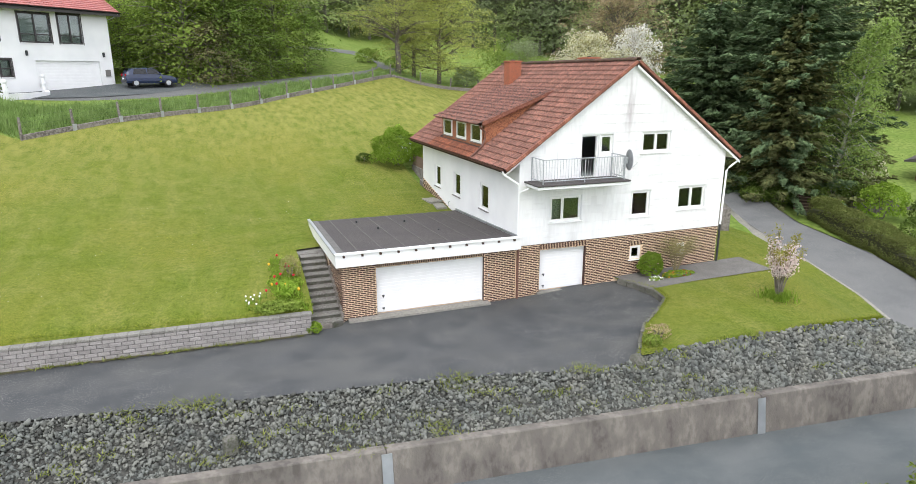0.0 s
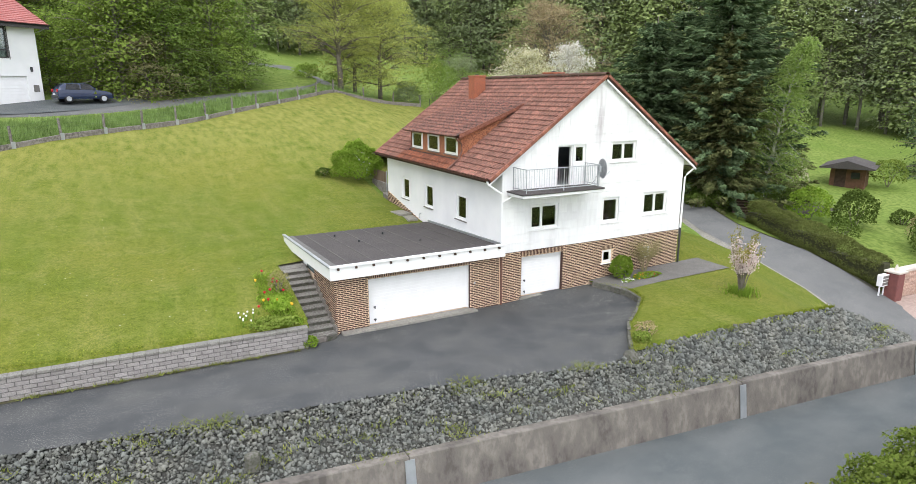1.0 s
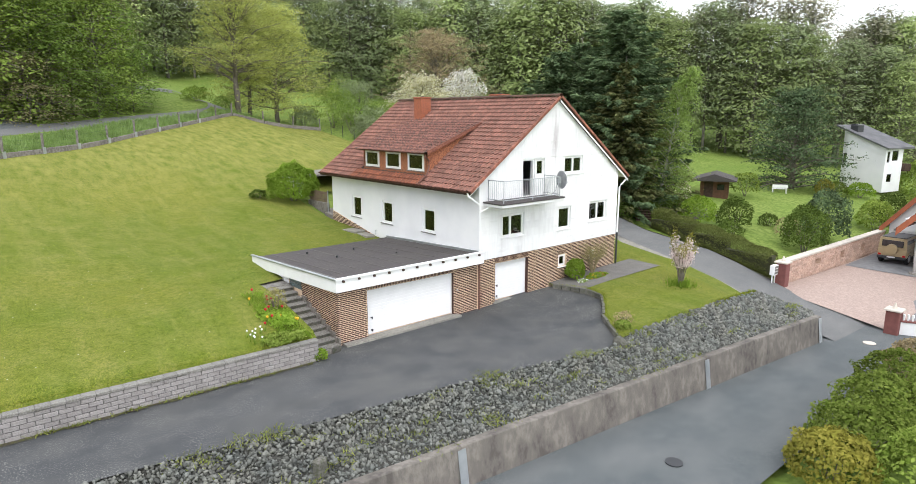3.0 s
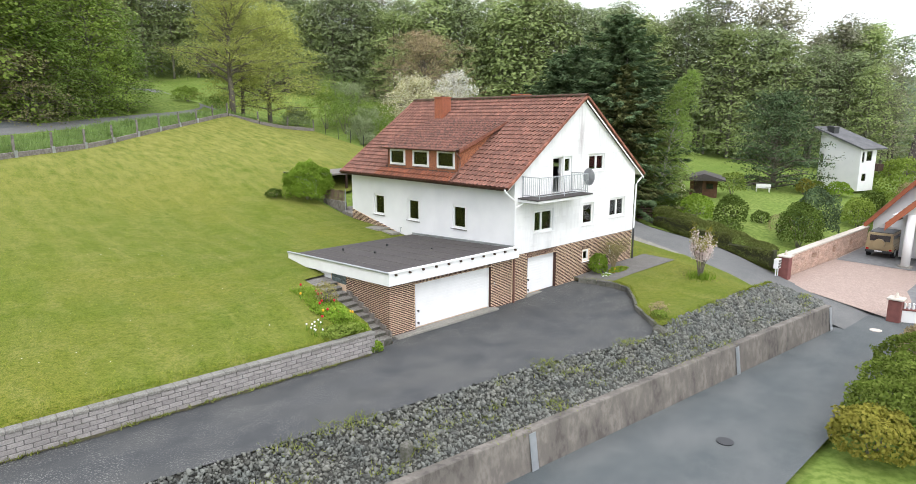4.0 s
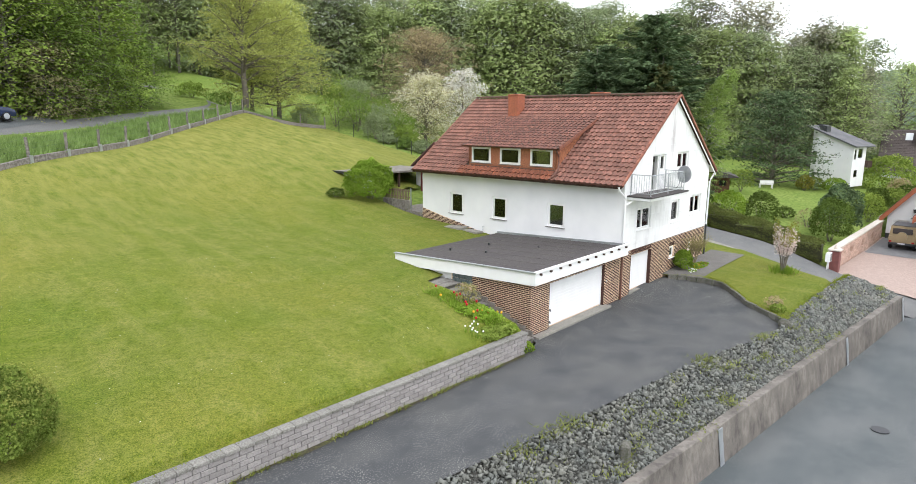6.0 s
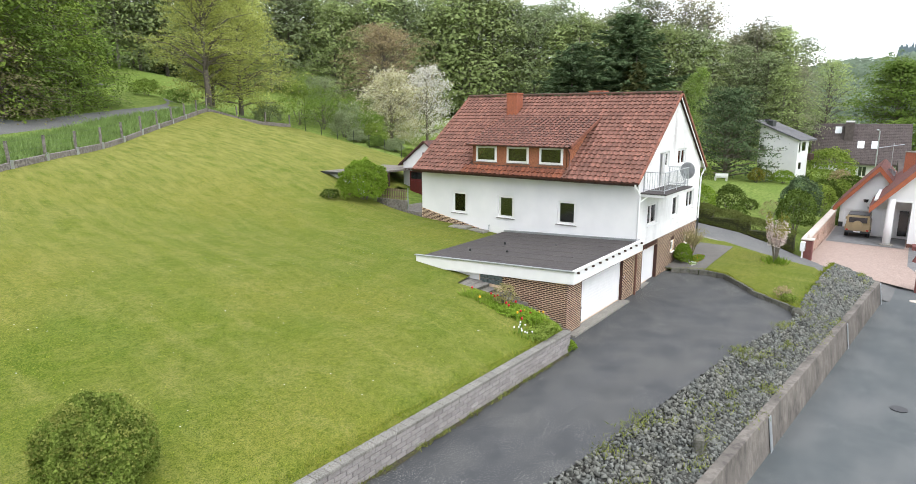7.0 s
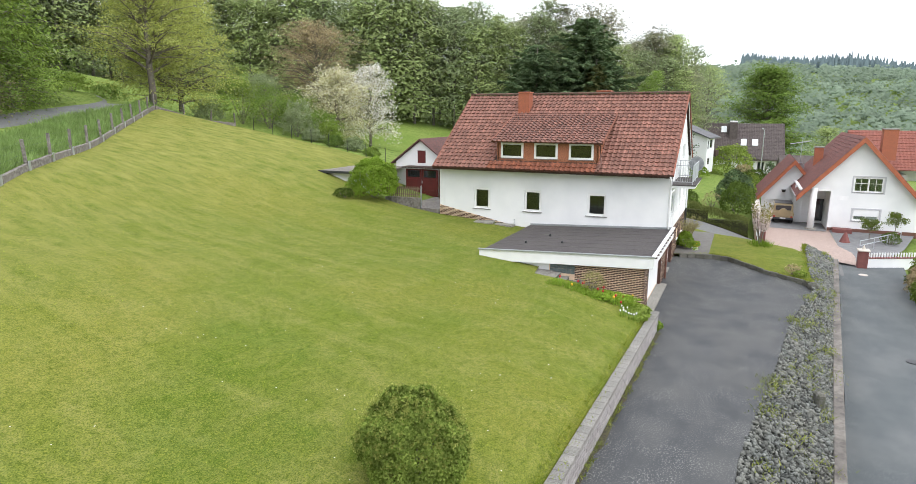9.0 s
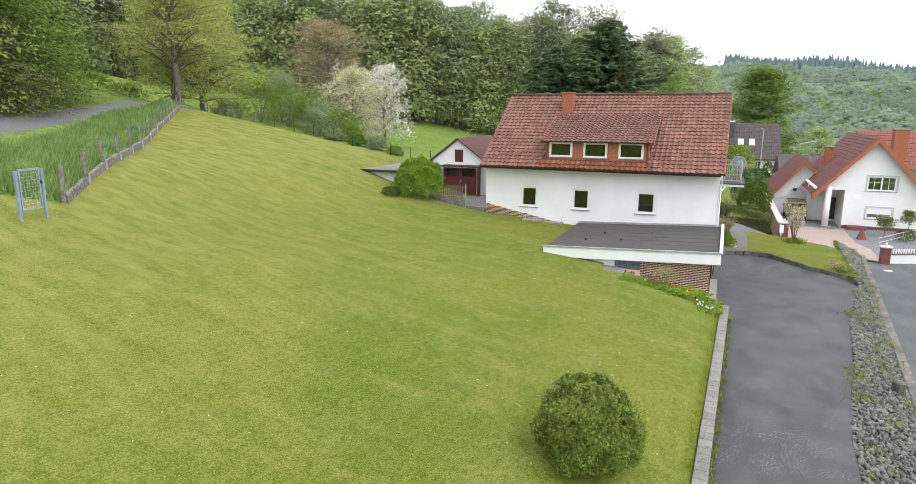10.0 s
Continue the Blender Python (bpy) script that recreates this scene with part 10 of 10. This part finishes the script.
def woods():
    rng = random.Random(77)
    spots = []
    # wood above the upper lane
    ux, uy = [u[0] for u in up], [u[1] for u in up]
    x = -66.0
    while x < 5.0:
        y0 = lerp_at(x, ux[:8], uy[:8])
        for row in range(3):
            px, py = x + rng.uniform(-1.4, 1.4), y0 + 5.2 + row * 5.5 + rng.uniform(-1.2, 1.2)
            if -40.5 < px < -17.0 and py < lerp_at(px, (-40, -18), (44, 54)):
                continue
            if px > -1.0:
                continue
            spots.append((px, py, 0.92 + 0.14 * row + rng.uniform(-0.1, 0.12), (0, 1, 0, 1, 0)[rng.randrange(5)] if row < 2 else rng.choice((0, 2, 3, 2))))
        x += 4.3
    # trees on the slope behind the upper house
    for k in range(22):
        spots.append((-47 + 1.9 * k + rng.uniform(-1.5, 1.5), rng.uniform(56, 64) + (6 if k % 2 else 0), rng.uniform(0.9, 1.15), (0, 1, 0, 3)[k % 4]))
    # wood beyond the meadow
    line = [(-22, 104), (-5, 104), (15, 104), (35, 96), (50, 84), (64, 66), (78, 45), (88, 27), (95, 14), (98, 7)]
    tops = [50, 48, 45, 41.5, 39, 36, 33.2, 31.5, 26.5, 21]
    d = [0.0]
    for p, q in zip(line, line[1:]):
        d.append(d[-1] + math.dist(p, q))
    for row in range(3):
        s = rng.uniform(0, 3)
        while s < d[-1]:
            px = lerp_at(s, d, [p[0] for p in line])
            py = lerp_at(s, d, [p[1] for p in line])
            n = Vector((px - 10, py - 20)).normalized()
            o = row * 6.5 + rng.uniform(-2, 2)
            k = rng.choice((4, 5, 6, 8, 5)) if row == 0 else rng.choice((4, 6, 6, 7, 8, 7))
            px, py = px + n.x * o, py + n.y * o
            top = lerp_at(s, d, tops) * rng.uniform(0.82, 1.02) - (3.0 if row == 0 else 0.0)
            spots.append((px, py, max(0.7, min(1.75, (top - ground_z(px, py)) / WOOD_KINDS[k][2]["height"])), k))
            s += rng.uniform(3.3, 4.7)
    # low trees where the wood runs out towards the valley
    for k in range(17):
        px, py, kind = rng.uniform(112, 150), 6 + 2.5 * k + rng.uniform(-3, 3), rng.choice((4, 5, 6, 8))
        spots.append((px, py, max(0.5, min(1.3, (11 + 0.33 * (py - 6) - ground_z(px, py)) / 16)), kind))
    first = {}
    for px, py, sc, k in spots:
        at = pose(px, py, ground_z(px, py) - 0.1, 0, 0, rng.uniform(0, 360))
        if k not in first:
            m, leaf, form = WOOD_KINDS[k]
            t = make_bough_tree("forest_tree", "tall leafy tree at the edge of the wood" if k < 4 else "tall thin-leaved tree of the far wood", (px, py, ground_z(px, py) - 0.1), 300 + k, m, leaf, group="trees of the wood", bark=M_GREYBARK, loose=0.3, **form)
            first[k] = t
        else:
            t = copy_thing(first[k], at)
        t.scale = (max(sc, 0.9), max(sc, 0.9), sc)
    # a few dark conifers among them
    for i, (px, py, h, r) in enumerate(((60, 74, 17, 3.6), (33, 100, 18, 3.6), (70, 62, 16, 3.5))):
        make_spruce("forest_spruce", "dark spruce standing in the wood", (px, py, ground_z(px, py)), 400 + i, h, r, M_NEEDLE, 0.2, density=0.6, group="spruces of the wood")


woods()
# leafy fringe where the wood meets the lane: low beeches branching from the ground
fringe = {}
rngw = random.Random(501)
for i in range(30):
    x = -58 + i * 1.98
    y = lerp_at(x, [u[0] for u in up[:8]], [u[1] for u in up[:8]]) + 4.0 + 0.9 * math.sin(i * 2.1)
    if -37 < x < -13.5:
        y += 8.5 if x < -17 else 4.0
    if x > -1.5:
        continue
    k = (0, 1, 0, 1, 0, 2)[i % 6]
    at = (x, y, ground_z(x, y) - 0.1)
    if k not in fringe:
        fringe[k] = make_bough_tree("wood_edge_beech", "low leafy beech at the edge of the wood", at, 520 + k, (M_WOODNEAR, M_WOODNEAR_Y, M_WOODNEAR_B)[k], 0.24, group="low beeches of the wood edge", loose=0.3, height=7.0, radius=4.2, trunk_r=0.12, boughs=70, clear=0.0, pads=5, per=20, pad=0.6, rise=(-0.05, 0.9), droop=0.5, twigs=0)
        t = fringe[k]
    else:
        t = copy_thing(fringe[k], pose(*at, 0, 0, rngw.uniform(0, 360)))
    q = rngw.uniform(0.7, 1.15)
    t.scale = (q, q, q * rngw.uniform(0.85, 1.1))
make_bough_tree("large_oak", "tall airy tree beyond the white house", (107.0, 13.5, -0.6), 411, M_FAR_HAZE, 0.42, height=25.0, radius=8.0, trunk_r=0.45, boughs=80, clear=0.25, pads=7, per=16, pad=1.0, rise=(0.4, 1.2), twigs=6, sides=4, loose=0.8, wide=0.36)
make_bough_tree("large_oak", "second airy tree beyond the white house", (116.0, 20.0, 0.0), 415, M_FAR_Y_HAZE, 0.42, height=24.0, radius=7.0, trunk_r=0.4, boughs=70, clear=0.25, pads=7, per=16, pad=1.0, rise=(0.4, 1.2), twigs=6, sides=4, loose=0.8, wide=0.36)
make_bough_tree("round_maple", "large round dense green tree behind the far houses", (136.0, -7.2, -6.0), 412, M_WOODNEAR, 0.6, loose=0.3, height=24.0, radius=10.5, trunk_r=0.5, boughs=150, clear=0.1, pads=8, per=34, pad=1.1, rise=(-0.1, 1.2), droop=0.3, twigs=0, profile=lambda f: math.sin(math.pi * (0.25 + 0.68 * f)) ** 0.45)
make_bough_tree("valley_tree", "light green half-bare tree in the valley", (145.0, 7.0, -5.0), 413, M_FAR_Y_HAZE, 0.5, height=26.0, radius=8.0, trunk_r=0.4, boughs=70, clear=0.25, pads=7, per=14, pad=1.0, rise=(0.3, 1.1), twigs=6, sides=4, loose=0.8, wide=0.36)
make_bough_tree("valley_tree", "light green tree in the valley", (150.0, -22.0, -7.0), 414, M_FAR_Y_HAZE, 0.45, height=12.0, radius=6.5, trunk_r=0.35, boughs=70, clear=0.1, pads=6, per=18, pad=0.9)


def far_woods():
    """Closed canopy over the far hillside: a loose cloud of leaf sprays for each crown."""
    rng = np.random.default_rng(91)
    P, R = [], []
    for i in range(6500):
        x = 185 + 520 * rng.uniform(0, 1) ** 1.15
        y = rng.uniform(-0.5, 0.22) * x
        r = rng.uniform(2.6, 4.8)
        n = 22 if x < 330 else 12
        d = rng.normal(size=(n, 3))
        d /= np.linalg.norm(d, axis=1, keepdims=True)
        d[:, 2] = np.abs(d[:, 2]) * rng.uniform(0.9, 1.6)
        P.append(d * r * rng.uniform(0.6, 1.0, (n, 1)) + np.array([x, y, ground_z(x, y) + r * 0.5]))
        R.append(np.full(n, 0.62 * r if x < 330 else 0.9 * r))
    V, F = leaf_tris(np.concatenate(P), 1.0, rng, N=np.tile(np.array([-0.6, 0.0, 1.0]), (sum(len(p) for p in P), 1)), loose=0.35)
    c = V.reshape(-1, 3, 3)
    m = c.mean(axis=1, keepdims=True)
    V = (m + (c - m) * np.concatenate(R)[:, None, None]).reshape(-1, 3)
    return V, F


# haze over the valley is mixed into this canopy colour
M_FARWOOD_HAZE = leaf_mat("hazed_wood_canopy", (0.2, 0.26, 0.19), (0.26, 0.32, 0.24), 0.0, 0.45, 0.22, 0.03)
V, F = far_woods()
solo("far_woods", fast_mesh("far_woods", V, F, M_FARWOOD_HAZE), None, "green wooded hillside across the valley, coloured pale for haze", "woods", kind="stuff")


def skyline_firs():
    rng = np.random.default_rng(92)
    Vs, Fs, n = [], [], 0
    for i in range(1500):
        x = rng.uniform(600, 690)
        y = rng.uniform(-0.36, 0.014) * x
        z = ground_z(x, y)
        h, r = rng.uniform(11, 17) + 2.5 * math.sin(y * 0.06), rng.uniform(1.8, 3.2)
        a = np.linspace(0, 2 * math.pi, 8)[:-1] + rng.uniform(0, 1)
        ring = np.stack([x + r * np.cos(a), y + r * np.sin(a), np.full(7, z)], axis=1)
        Vs.append(np.concatenate([ring, [[x, y, z + h]]]))
        Fs.append(np.array([[k, (k + 1) % 7, 7] for k in range(7)]) + n)
        n += 8
    return np.concatenate(Vs), np.concatenate(Fs)


# fir green lightened towards blue-grey to paint in the haze
M_FARFIR_HAZE = mat("hazed_far_fir", (0.12, 0.16, 0.165), 0.95, None, bump=0.0, spec=0.0)
V, F = skyline_firs()
solo("skyline_firs", fast_mesh("skyline_firs", V, F, M_FARFIR_HAZE), None, "dark fir wood on the far skyline, its colour lightened for haze", "woods", kind="stuff")
